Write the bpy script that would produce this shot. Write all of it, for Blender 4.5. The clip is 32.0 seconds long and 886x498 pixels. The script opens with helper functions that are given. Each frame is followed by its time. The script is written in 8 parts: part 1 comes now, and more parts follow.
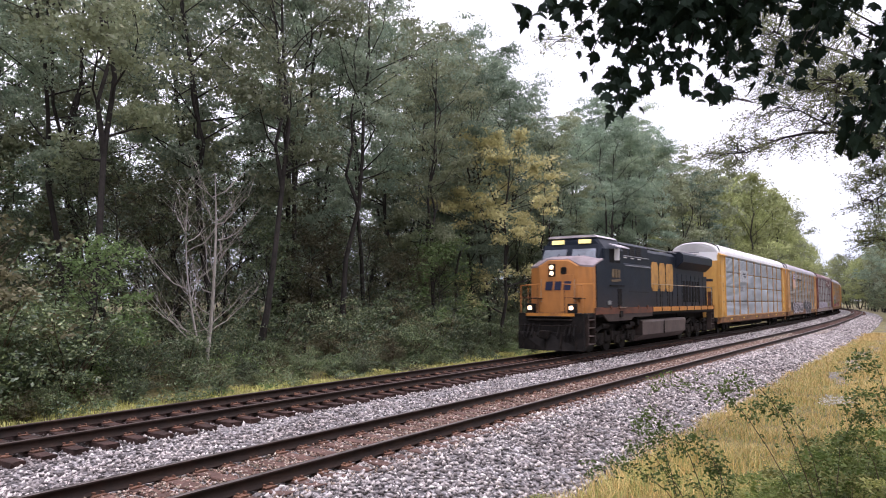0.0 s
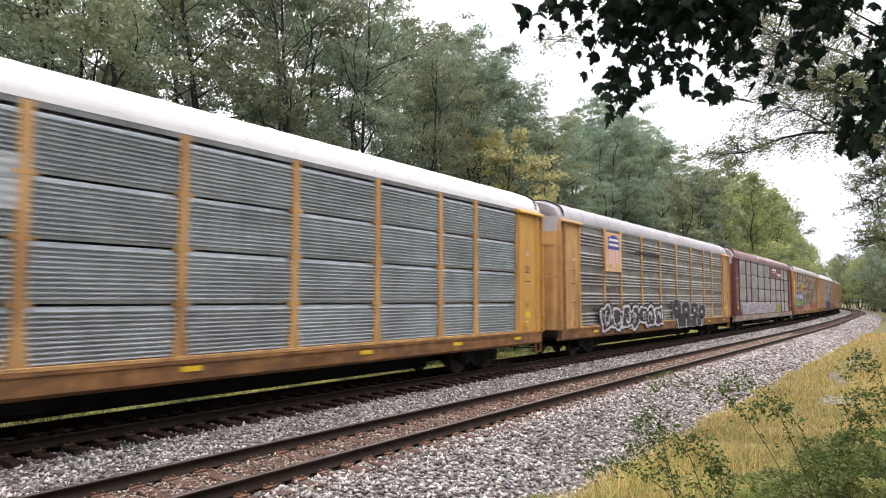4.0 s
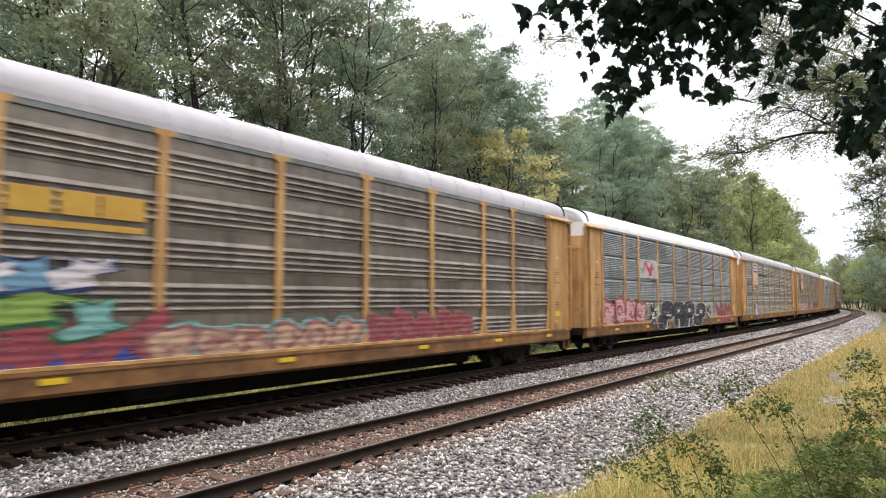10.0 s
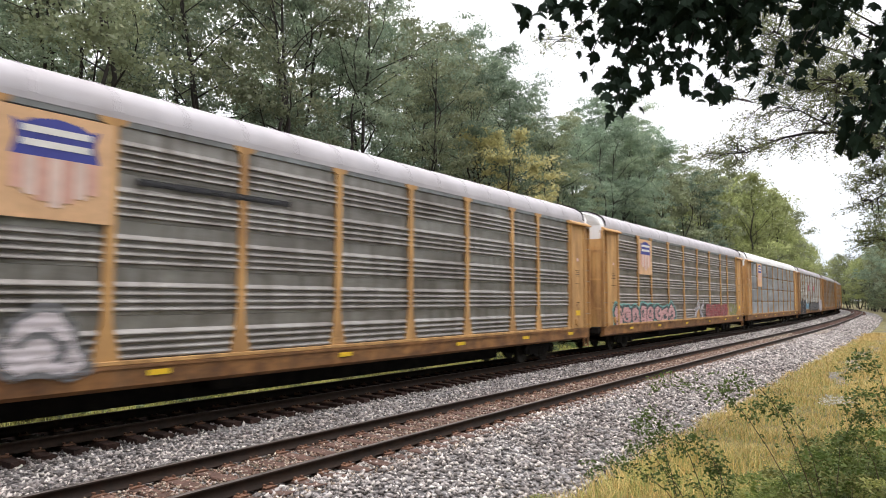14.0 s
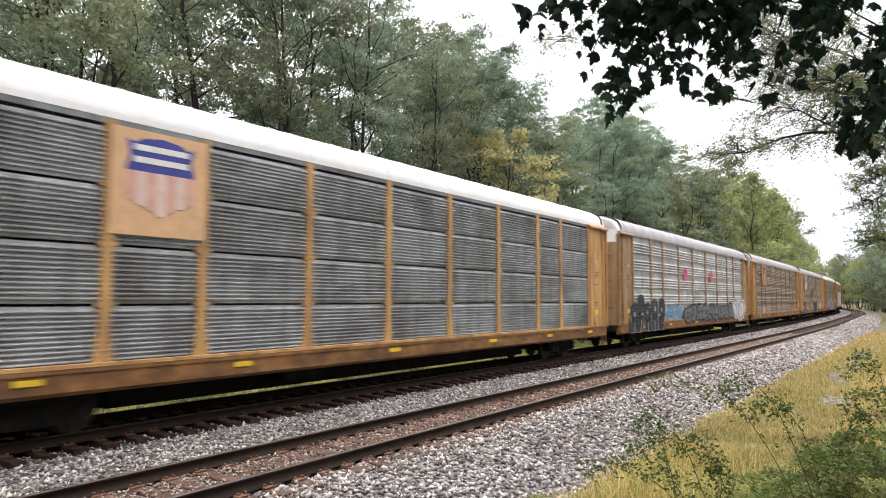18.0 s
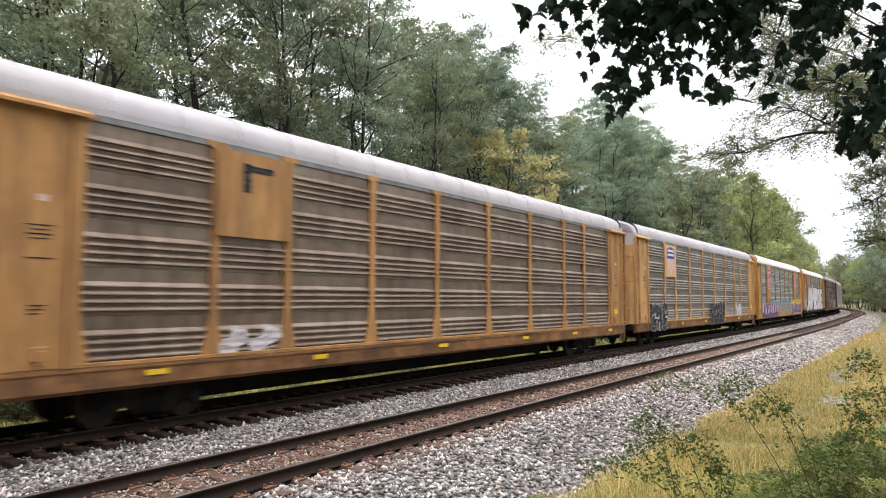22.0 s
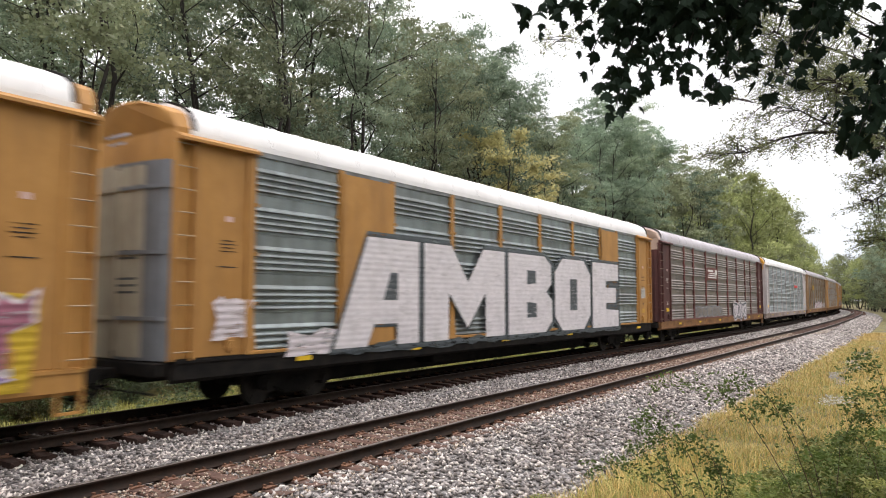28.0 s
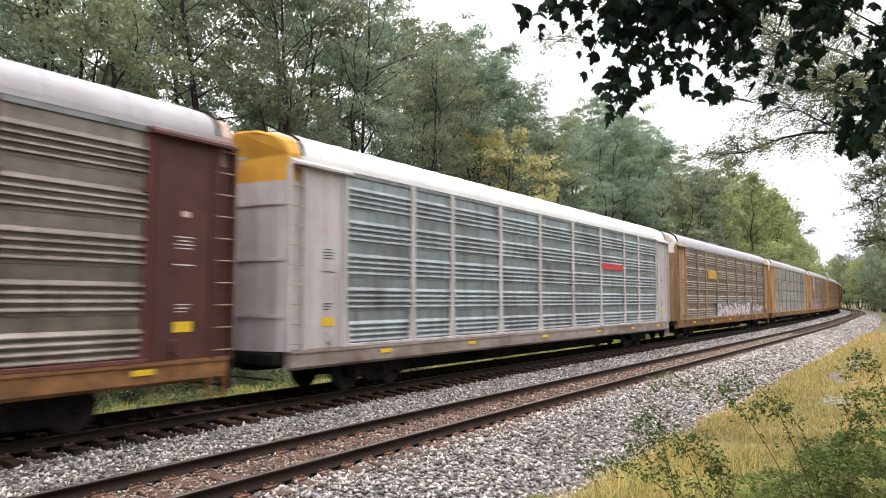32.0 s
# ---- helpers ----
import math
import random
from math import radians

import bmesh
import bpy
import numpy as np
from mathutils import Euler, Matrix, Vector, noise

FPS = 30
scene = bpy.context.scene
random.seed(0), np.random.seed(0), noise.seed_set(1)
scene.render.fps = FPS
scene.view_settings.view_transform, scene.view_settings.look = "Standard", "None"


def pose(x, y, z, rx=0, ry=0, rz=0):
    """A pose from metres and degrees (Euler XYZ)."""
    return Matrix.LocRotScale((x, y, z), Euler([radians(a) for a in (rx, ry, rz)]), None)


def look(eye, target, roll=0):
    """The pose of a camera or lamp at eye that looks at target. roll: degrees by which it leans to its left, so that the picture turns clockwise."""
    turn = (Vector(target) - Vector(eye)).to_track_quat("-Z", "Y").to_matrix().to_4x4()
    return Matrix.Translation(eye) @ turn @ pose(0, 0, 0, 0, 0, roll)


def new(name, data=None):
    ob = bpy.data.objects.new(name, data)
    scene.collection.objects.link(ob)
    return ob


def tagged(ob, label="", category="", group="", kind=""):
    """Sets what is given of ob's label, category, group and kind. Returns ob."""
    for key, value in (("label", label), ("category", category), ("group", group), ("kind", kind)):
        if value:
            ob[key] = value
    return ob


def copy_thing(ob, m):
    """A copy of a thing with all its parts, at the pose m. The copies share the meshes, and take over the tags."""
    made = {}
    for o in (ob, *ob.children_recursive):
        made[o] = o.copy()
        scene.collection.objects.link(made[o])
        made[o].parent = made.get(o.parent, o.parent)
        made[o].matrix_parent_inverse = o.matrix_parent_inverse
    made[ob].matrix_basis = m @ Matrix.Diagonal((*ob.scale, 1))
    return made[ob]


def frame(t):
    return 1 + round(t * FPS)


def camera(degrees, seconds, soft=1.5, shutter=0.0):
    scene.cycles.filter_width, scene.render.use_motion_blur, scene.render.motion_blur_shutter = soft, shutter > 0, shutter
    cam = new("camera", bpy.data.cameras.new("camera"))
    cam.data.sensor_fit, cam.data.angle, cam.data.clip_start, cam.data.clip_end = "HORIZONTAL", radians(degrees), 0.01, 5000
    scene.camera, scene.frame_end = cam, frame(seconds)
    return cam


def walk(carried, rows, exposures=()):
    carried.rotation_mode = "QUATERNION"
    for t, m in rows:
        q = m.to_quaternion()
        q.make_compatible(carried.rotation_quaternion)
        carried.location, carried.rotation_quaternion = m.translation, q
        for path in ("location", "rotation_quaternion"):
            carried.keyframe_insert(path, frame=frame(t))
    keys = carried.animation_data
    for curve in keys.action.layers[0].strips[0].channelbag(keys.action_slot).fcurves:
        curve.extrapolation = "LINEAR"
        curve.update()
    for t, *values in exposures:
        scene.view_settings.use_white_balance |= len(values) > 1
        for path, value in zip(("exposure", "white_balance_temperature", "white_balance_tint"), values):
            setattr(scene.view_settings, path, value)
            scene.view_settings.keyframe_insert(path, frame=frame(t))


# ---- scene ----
cam = camera(64.84, 32.0, soft=0.95, shutter=0.4)
EYE = Vector((0.0, 0.0, 2.30))
LOOK = look(EYE, EYE + Vector((0.0, math.cos(radians(4.138)), math.sin(radians(4.138)))), 0.128)
walk(cam, [(0.0, LOOK), (32.0, LOOK)],
     exposures=[(0.0, 0.40, 6150, 27), (1.2, 0.53, 6200, 26), (2.4, 0.69, 6350, 22), (3.6, 0.52, 6500, 17), (6.0, 0.45, 6550, 13), (8.0, 0.58, 6550, 13), (9.0, 0.65, 6500, 11), (10.0, 0.53, 6500, 12), (12.0, 0.43, 6550, 13), (13.0, 0.53, 6600, 13), (14.0, 0.41, 6550, 13), (15.5, 0.45, 6550, 13), (17.0, 0.51, 6600, 12),
                (18.0, 0.53, 6550, 13), (20.0, 0.55, 6500, 12), (21.0, 0.45, 6550, 13), (23.0, 0.61, 6550, 12), (24.0, 0.53, 6650, 12), (25.0, 0.59, 6550, 11), (28.0, 0.37, 6700, 14), (29.0, 0.30, 6700, 16), (30.0, 0.40, 6650, 14), (31.0, 0.57, 6600, 13), (32.0, 0.57, 6600, 13)])

# ---- light: an overcast sky with a weak, wide sun ----
world = bpy.data.worlds.new("overcast_sky")
scene.world = world
world.use_nodes = True
wn, wl = world.node_tree.nodes, world.node_tree.links
wn.clear()
w_out, w_bg, w_mix, w_sky = wn.new("ShaderNodeOutputWorld"), wn.new("ShaderNodeBackground"), wn.new("ShaderNodeMix"), wn.new("ShaderNodeTexSky")
w_sky.sky_type, w_sky.sun_disc = "NISHITA", False
w_sky.sun_elevation, w_sky.sun_rotation = radians(80), radians(195)
w_sky.air_density, w_sky.dust_density, w_sky.ozone_density = 1.0, 4.0, 1.0
w_mix.data_type = "RGBA"
w_mix.inputs[0].default_value = 0.9
wl.new(w_sky.outputs[0], w_mix.inputs[6])
# cloud cover, brighter towards the zenith as an overcast sky is
w_tc, w_sep, w_up, w_cl = wn.new("ShaderNodeTexCoord"), wn.new("ShaderNodeSeparateXYZ"), wn.new("ShaderNodeMapRange"), wn.new("ShaderNodeMix")
w_cl.data_type = "RGBA"
wl.new(w_tc.outputs["Generated"], w_sep.inputs[0])
wl.new(w_sep.outputs[2], w_up.inputs[0])
w_up.inputs[1].default_value, w_up.inputs[2].default_value = 0.3, 1.0
wl.new(w_up.outputs[0], w_cl.inputs[0])
w_cl.inputs[7].default_value = (27.0, 27.0, 27.0, 1)
# thinner, bluer cloud low over the land
w_low, w_hz = wn.new("ShaderNodeMapRange"), wn.new("ShaderNodeMix")
w_hz.data_type = "RGBA"
w_low.inputs[1].default_value, w_low.inputs[2].default_value = 0.02, 0.22
wl.new(w_sep.outputs[2], w_low.inputs[0])
wl.new(w_low.outputs[0], w_hz.inputs[0])
w_hz.inputs[6].default_value, w_hz.inputs[7].default_value = (7.6, 8.4, 9.4, 1), (10.5, 10.8, 11.1, 1)
wl.new(w_hz.outputs[2], w_cl.inputs[6])
wl.new(w_cl.outputs[2], w_mix.inputs[7])
wl.new(w_mix.outputs[2], w_bg.inputs[0])
w_bg.inputs[1].default_value = 0.1
wl.new(w_bg.outputs[0], w_out.inputs[0])
sun = new("sun", bpy.data.lights.new("sun", "SUN"))
sun.data.energy, sun.data.angle, sun.data.color = 0.7, radians(35), (1.0, 0.96, 0.9)
# the sun stands behind the camera, high over its right shoulder
sun.matrix_world = look((0, 0, 60), (math.sin(radians(15)) * 10, math.cos(radians(15)) * 10, 60 - 10 * math.tan(radians(80))))
# ---- materials ----
def nodes_of(name):
    m = bpy.data.materials.new(name)
    m.use_nodes = True
    return m, m.node_tree.nodes, m.node_tree.links, m.node_tree.nodes["Principled BSDF"]


def coords(n, l, stretch=(1, 1, 1), random_shift=True):
    """Object coordinates, stretched, and shifted by each object's random number."""
    tc, mp = n.new("ShaderNodeTexCoord"), n.new("ShaderNodeMapping")
    mp.inputs["Scale"].default_value = stretch
    l.new(tc.outputs["Object"], mp.inputs[0])
    if not random_shift:
        return mp.outputs[0]
    oi, mul, add = n.new("ShaderNodeObjectInfo"), n.new("ShaderNodeMath"), n.new("ShaderNodeVectorMath")
    mul.operation, mul.inputs[1].default_value = "MULTIPLY", 37.0
    l.new(oi.outputs["Random"], mul.inputs[0])
    l.new(mp.outputs[0], add.inputs[0])
    l.new(mul.outputs[0], add.inputs[1])
    return add.outputs[0]


def noise_node(n, l, vec, scale, detail=4, rough=0.6):
    t = n.new("ShaderNodeTexNoise")
    t.inputs["Scale"].default_value, t.inputs["Detail"].default_value, t.inputs["Roughness"].default_value = scale, detail, rough
    l.new(vec, t.inputs["Vector"])
    return t.outputs[0]


def ramp_node(n, l, fac, stops):
    r = n.new("ShaderNodeValToRGB")
    e = r.color_ramp.elements
    while len(e) < len(stops):
        e.new(0.5)
    for el, (pos, c) in zip(e, stops):
        el.position, el.color = pos, (*c, 1)
    l.new(fac, r.inputs[0])
    return r.outputs[0]


def mix_node(n, l, fac, a, b, mode="MIX"):
    m = n.new("ShaderNodeMix")
    m.data_type, m.blend_type = "RGBA", mode
    for sock, v in ((m.inputs[0], fac), (m.inputs[6], a), (m.inputs[7], b)):
        if isinstance(v, (int, float)):
            sock.default_value = v
        elif isinstance(v, tuple):
            sock.default_value = (*v, 1)
        else:
            l.new(v, sock)
    return m.outputs[2]


def bump_node(n, l, height, strength, dist, bsdf):
    b = n.new("ShaderNodeBump")
    b.inputs["Strength"].default_value, b.inputs["Distance"].default_value = strength, dist
    l.new(height, b.inputs["Height"])
    l.new(b.outputs[0], bsdf.inputs["Normal"])


def surface(name, c1, c2, scale=3.0, rough=0.7, metal=0.0, dirt=(0.05, 0.04, 0.03), dirt_amount=0.4, dirt_scale=1.2, streak=(1, 1, 1), bump=0.15, bdist=0.01, bscale=40.0, spec=0.3, stain=0.0):
    """A worn surface: two tones by fine noise, dirt by coarse stretched noise, fine relief."""
    m, n, l, b = nodes_of(name)
    v = coords(n, l)
    base = ramp_node(n, l, noise_node(n, l, v, scale, 5), [(0.3, c1), (0.7, c2)])
    vs = coords(n, l, streak)
    d = noise_node(n, l, vs, dirt_scale, 6, 0.65)
    dm = n.new("ShaderNodeMapRange")
    dm.inputs[1].default_value, dm.inputs[2].default_value, dm.inputs[3].default_value, dm.inputs[4].default_value = 0.42, 0.75, 0.0, dirt_amount
    l.new(d, dm.inputs[0])
    worn = mix_node(n, l, dm.outputs[0], base, dirt)
    if stain:
        # brown runs, drawn out downwards, and broad uneven grime
        for stretch, sc, amount in (((1.4, 1, 0.12), 2.6, stain), ((0.35, 1, 0.5), 1.1, stain * 0.8)):
            sm = n.new("ShaderNodeMapRange")
            sm.inputs[1].default_value, sm.inputs[2].default_value, sm.inputs[3].default_value, sm.inputs[4].default_value = 0.48, 0.72, 0.0, amount
            l.new(noise_node(n, l, coords(n, l, stretch), sc, 6, 0.6), sm.inputs[0])
            worn = mix_node(n, l, sm.outputs[0], worn, (0.085, 0.066, 0.052))
    l.new(worn, b.inputs["Base Color"])
    b.inputs["Roughness"].default_value, b.inputs["Metallic"].default_value = rough, metal
    b.inputs["Specular IOR Level"].default_value = spec
    if bump:
        bump_node(n, l, noise_node(n, l, v, bscale, 3), bump, bdist, b)
    return m


def leaf_material(name, stops, trans=0.35, rough=0.6, patch=0.35, spec=0.4, each=0.34):
    """Leaves: a tone for each leaf and for each plant, lit through a little."""
    m, n, l, b = nodes_of(name)
    g, oi = n.new("ShaderNodeNewGeometry"), n.new("ShaderNodeObjectInfo")
    pick = n.new("ShaderNodeMath")
    pick.operation = "MULTIPLY_ADD"
    pn = noise_node(n, l, coords(n, l), 0.55, 2)
    l.new(pn, pick.inputs[0])
    pick.inputs[1].default_value = patch * 2
    half = n.new("ShaderNodeMath")
    half.operation, half.inputs[1].default_value, half.inputs[2].default_value = "MULTIPLY_ADD", each, 0.5 - each / 2 - patch
    l.new(g.outputs["Random Per Island"], half.inputs[0])
    l.new(half.outputs[0], pick.inputs[2])
    c = ramp_node(n, l, pick.outputs[0], stops)
    hs = n.new("ShaderNodeHueSaturation")
    vv = n.new("ShaderNodeMapRange")
    vv.inputs[3].default_value, vv.inputs[4].default_value = 0.68, 1.3
    l.new(oi.outputs["Random"], vv.inputs[0])
    l.new(vv.outputs[0], hs.inputs["Value"])
    l.new(c, hs.inputs["Color"])
    l.new(hs.outputs[0], b.inputs["Base Color"])
    b.inputs["Roughness"].default_value, b.inputs["Specular IOR Level"].default_value = rough, spec
    tr, mx = n.new("ShaderNodeBsdfTranslucent"), n.new("ShaderNodeMixShader")
    l.new(hs.outputs[0], tr.inputs[0])
    mx.inputs[0].default_value = trans
    l.new(b.outputs[0], mx.inputs[1])
    l.new(tr.outputs[0], mx.inputs[2])
    l.new(mx.outputs[0], n["Material Output"].inputs[0])
    return m


def plain(name, c, rough=0.6, metal=0.0):
    return surface(name, tuple(x * 0.9 for x in c), tuple(min(1, x * 1.1) for x in c), 6.0, rough, metal, tuple(x * 0.5 for x in c), 0.35, 2.0, bump=0.05)


def sprayed(name, c, wear=0.8, ribs=0.4):
    """Spray paint on corrugated sheet: the ribs under it show as relief, and it has flaked off in ragged spots."""
    m = plain(name, c, 0.65)
    n, l = m.node_tree.nodes, m.node_tree.links
    b = n["Principled BSDF"]
    tc, wv = n.new("ShaderNodeTexCoord"), n.new("ShaderNodeTexWave")
    wv.bands_direction = "Z"
    wv.inputs["Scale"].default_value, wv.inputs["Distortion"].default_value = 2.2, 0.0
    l.new(tc.outputs["Object"], wv.inputs["Vector"])
    bump_node(n, l, wv.outputs["Fac"], ribs, 0.02, b)
    flake = noise_node(n, l, coords(n, l, (0.5, 1, 2.2)), 4.5, 9, 0.72)
    hole = n.new("ShaderNodeMapRange")
    hole.inputs[1].default_value, hole.inputs[2].default_value, hole.inputs[3].default_value, hole.inputs[4].default_value = 0.52, 0.64, 0.08, wear
    l.new(flake, hole.inputs[0])
    clear, mx = n.new("ShaderNodeBsdfTransparent"), n.new("ShaderNodeMixShader")
    l.new(hole.outputs[0], mx.inputs[0])
    l.new(b.outputs[0], mx.inputs[1])
    l.new(clear.outputs[0], mx.inputs[2])
    l.new(mx.outputs[0], n["Material Output"].inputs[0])
    return m


def glowing(name, c, power):
    m, n, l, b = nodes_of(name)
    b.inputs["Base Color"].default_value = (*c, 1)
    b.inputs["Emission Color"].default_value, b.inputs["Emission Strength"].default_value = (*c, 1), power
    return m


M = {}
STREAK = (1.5, 1.5, 0.25)
M["yellow"] = surface("worn_yellow_paint", (0.54, 0.305, 0.118), (0.64, 0.378, 0.155), 2.0, 0.6, 0, (0.18, 0.082, 0.040), 0.88, 2.0, STREAK, stain=0.2)
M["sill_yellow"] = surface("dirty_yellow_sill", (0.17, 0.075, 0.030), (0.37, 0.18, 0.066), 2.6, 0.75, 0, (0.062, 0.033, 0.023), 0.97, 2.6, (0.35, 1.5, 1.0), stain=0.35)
M["ochre_dull"] = surface("dull_ochre_paint", (0.40, 0.205, 0.072), (0.49, 0.265, 0.10), 2.0, 0.65, 0, (0.13, 0.065, 0.04), 0.9, 1.6, STREAK)
M["tan"] = surface("faded_tan_paint", (0.33, 0.20, 0.10), (0.41, 0.26, 0.14), 2.0, 0.65, 0, (0.12, 0.07, 0.045), 0.85, 1.3, STREAK)
M["maroon"] = surface("maroon_paint", (0.14, 0.045, 0.04), (0.20, 0.07, 0.06), 2.0, 0.6, 0, (0.06, 0.03, 0.03), 0.7, 1.3, STREAK)
M["offwhite"] = surface("offwhite_paint", (0.50, 0.46, 0.47), (0.60, 0.56, 0.56), 2.0, 0.6, 0, (0.22, 0.17, 0.15), 0.6, 1.3, STREAK)
M["roof_white"] = surface("white_roof_paint", (0.80, 0.79, 0.80), (0.88, 0.87, 0.88), 1.5, 0.5, 0, (0.55, 0.52, 0.5), 0.4, 0.6)
M["roof_grey"] = surface("dulled_white_roof", (0.40, 0.38, 0.41), (0.49, 0.465, 0.495), 1.5, 0.55, 0, (0.32, 0.285, 0.29), 0.6, 0.6)
M["roof_maroon"] = surface("faded_maroon_roof", (0.185, 0.10, 0.105), (0.255, 0.15, 0.155), 1.5, 0.6, 0, (0.45, 0.36, 0.36), 0.5, 0.5)
GALV = dict(rough=0.38, metal=0.6, streak=(0.4, 1, 1.6), bump=0.1, spec=0.4, stain=0.6)
M["galv"] = surface("galvanised_panel", (0.36, 0.37, 0.38), (0.46, 0.47, 0.48), 2.5, dirt=(0.16, 0.15, 0.145), dirt_amount=0.6, **GALV)
M["galv_warm"] = surface("weathered_galvanised_panel", (0.274, 0.258, 0.244), (0.375, 0.356, 0.338), 2.5, dirt=(0.12, 0.10, 0.09), dirt_amount=0.7, **GALV)
M["galv_blue"] = surface("clean_galvanised_panel", (0.460, 0.506, 0.552), (0.575, 0.621, 0.667), 2.5, dirt=(0.22, 0.24, 0.26), dirt_amount=0.5, **{**GALV, "stain": 0.22})
M["galv_dark"] = surface("dull_galvanised_panel", (0.22, 0.23, 0.24), (0.31, 0.32, 0.33), 2.5, dirt=(0.11, 0.105, 0.10), dirt_amount=0.6, **GALV)
M["galv_brown"] = surface("grimy_galvanised_panel", (0.241, 0.204, 0.181), (0.342, 0.297, 0.267), 2.5, dirt=(0.10, 0.08, 0.065), dirt_amount=0.7, **GALV)
M["galv_green"] = surface("greenish_galvanised_panel", (0.252, 0.293, 0.305), (0.347, 0.392, 0.398), 2.5, dirt=(0.16, 0.18, 0.18), dirt_amount=0.5, **GALV)
M["galv_pale"] = surface("pale_galvanised_panel", (0.463, 0.459, 0.455), (0.603, 0.595, 0.587), 2.5, dirt=(0.22, 0.205, 0.19), dirt_amount=0.6, **{**GALV, "metal": 0.3})
M["galv_slate"] = surface("slate_galvanised_panel", (0.395, 0.41, 0.437), (0.515, 0.53, 0.557), 2.5, dirt=(0.13, 0.13, 0.135), dirt_amount=0.55, **{**GALV, "metal": 0.45})
M["galv_rust"] = surface("brown_stained_panel", (0.232, 0.176, 0.138), (0.325, 0.255, 0.204), 2.5, dirt=(0.155, 0.088, 0.056), dirt_amount=0.7, **GALV)
M["galv_mint"] = surface("pale_green_panel", (0.300, 0.345, 0.372), (0.390, 0.436, 0.463), 2.5, dirt=(0.27, 0.30, 0.30), dirt_amount=0.45, **GALV)
M["ochre"] = surface("ochre_wagon_paint", (0.40, 0.20, 0.055), (0.48, 0.25, 0.075), 2.0, 0.55, 0, (0.20, 0.10, 0.045), 0.6, 1.3, STREAK)
M["maroon_dark"] = surface("dark_maroon_paint", (0.075, 0.028, 0.026), (0.115, 0.042, 0.038), 2.0, 0.6, 0, (0.04, 0.022, 0.022), 0.6, 1.3, STREAK)
M["sill_pale"] = surface("dirty_pale_sill", (0.29, 0.235, 0.215), (0.41, 0.345, 0.325), 2.0, 0.7, 0, (0.13, 0.075, 0.05), 0.95, 1.6, (0.5, 1.5, 1.0))
M["roof_pink"] = surface("pinkish_end_cap", (0.50, 0.36, 0.30), (0.58, 0.44, 0.37), 1.5, 0.6, 0, (0.35, 0.25, 0.2), 0.5, 0.8)
M["roof_worn"] = surface("worn_pale_roof_band", (0.46, 0.36, 0.36), (0.58, 0.47, 0.47), 3.0, 0.6, 0, (0.26, 0.14, 0.14), 0.9, 2.5)
M["rung"] = surface("worn_rung_steel", (0.30, 0.22, 0.14), (0.46, 0.37, 0.27), 6.0, 0.5, 0.3, (0.2, 0.14, 0.09), 0.5, 3.0)
M["black"] = surface("grimy_black_steel", (0.009, 0.0085, 0.0085), (0.018, 0.0165, 0.0155), 4.0, 0.85, 0, (0.036, 0.028, 0.023), 0.4, 2.0, spec=0.1)
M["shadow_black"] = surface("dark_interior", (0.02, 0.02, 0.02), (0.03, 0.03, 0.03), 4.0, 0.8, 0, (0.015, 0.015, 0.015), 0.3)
M["wheel"] = surface("wheel_steel", (0.018, 0.016, 0.015), (0.045, 0.038, 0.033), 5.0, 0.7, 0.2)
M["yellow_clean"] = surface("clean_yellow_paint", (0.57, 0.31, 0.075), (0.63, 0.355, 0.09), 2.0, 0.6, 0, (0.34, 0.17, 0.06), 0.45, 1.7, STREAK)
M["navy"] = surface("dark_blue_loco_paint", (0.0088, 0.0142, 0.0228), (0.0155, 0.0225, 0.0338), 2.0, 0.5, 0, (0.024, 0.021, 0.021), 0.5, 1.0, STREAK, spec=0.12)
M["loco_yellow"] = surface("loco_yellow_paint", (0.40, 0.165, 0.042), (0.49, 0.210, 0.058), 2.0, 0.5, 0, (0.20, 0.09, 0.04), 0.8, 1.6, STREAK)
M["loco_orange"] = surface("grimy_orange_stripe", (0.46, 0.185, 0.03), (0.58, 0.25, 0.045), 2.0, 0.5, 0, (0.22, 0.085, 0.045), 0.8, 1.8)
M["tank"] = surface("brown_grey_tank", (0.085, 0.063, 0.054), (0.135, 0.102, 0.088), 2.0, 0.7, 0, (0.07, 0.055, 0.05), 0.6, 1.0, STREAK)
M["glass"] = surface("dark_cab_glass", (0.17, 0.195, 0.23), (0.27, 0.30, 0.34), 1.0, 0.08, 0.3, (0.08, 0.085, 0.10), 0.8, 2.6, bump=0, spec=0.6)
M["headlight"] = glowing("headlight_glow", (1.0, 0.72, 0.44), 2.4)
M["numberboard"] = glowing("lit_number_board", (0.85, 0.74, 0.26), 0.55)
M["white_paint"] = sprayed("white_spray_paint", (0.68, 0.62, 0.66))
M["white_fresh"] = sprayed("fresh_white_spray_paint", (0.74, 0.70, 0.73), 0.25, 0.16)
M["yellow_paint"] = sprayed("yellow_spray_paint", (0.62, 0.42, 0.04), 0.5)
M["black_paint"] = sprayed("black_spray_paint", (0.03, 0.03, 0.035))
M["red_paint"] = sprayed("red_spray_paint", (0.33, 0.075, 0.09))
M["pink_paint"] = sprayed("pink_spray_paint", (0.75, 0.12, 0.22))
M["blue_paint"] = sprayed("blue_spray_paint", (0.05, 0.09, 0.35))
M["sky_paint"] = sprayed("pale_blue_spray_paint", (0.17, 0.33, 0.47))
M["green_paint"] = sprayed("green_spray_paint", (0.05, 0.28, 0.10))
M["lime_paint"] = sprayed("lime_spray_paint", (0.26, 0.38, 0.09))
M["purple_paint"] = sprayed("purple_spray_paint", (0.20, 0.08, 0.30))
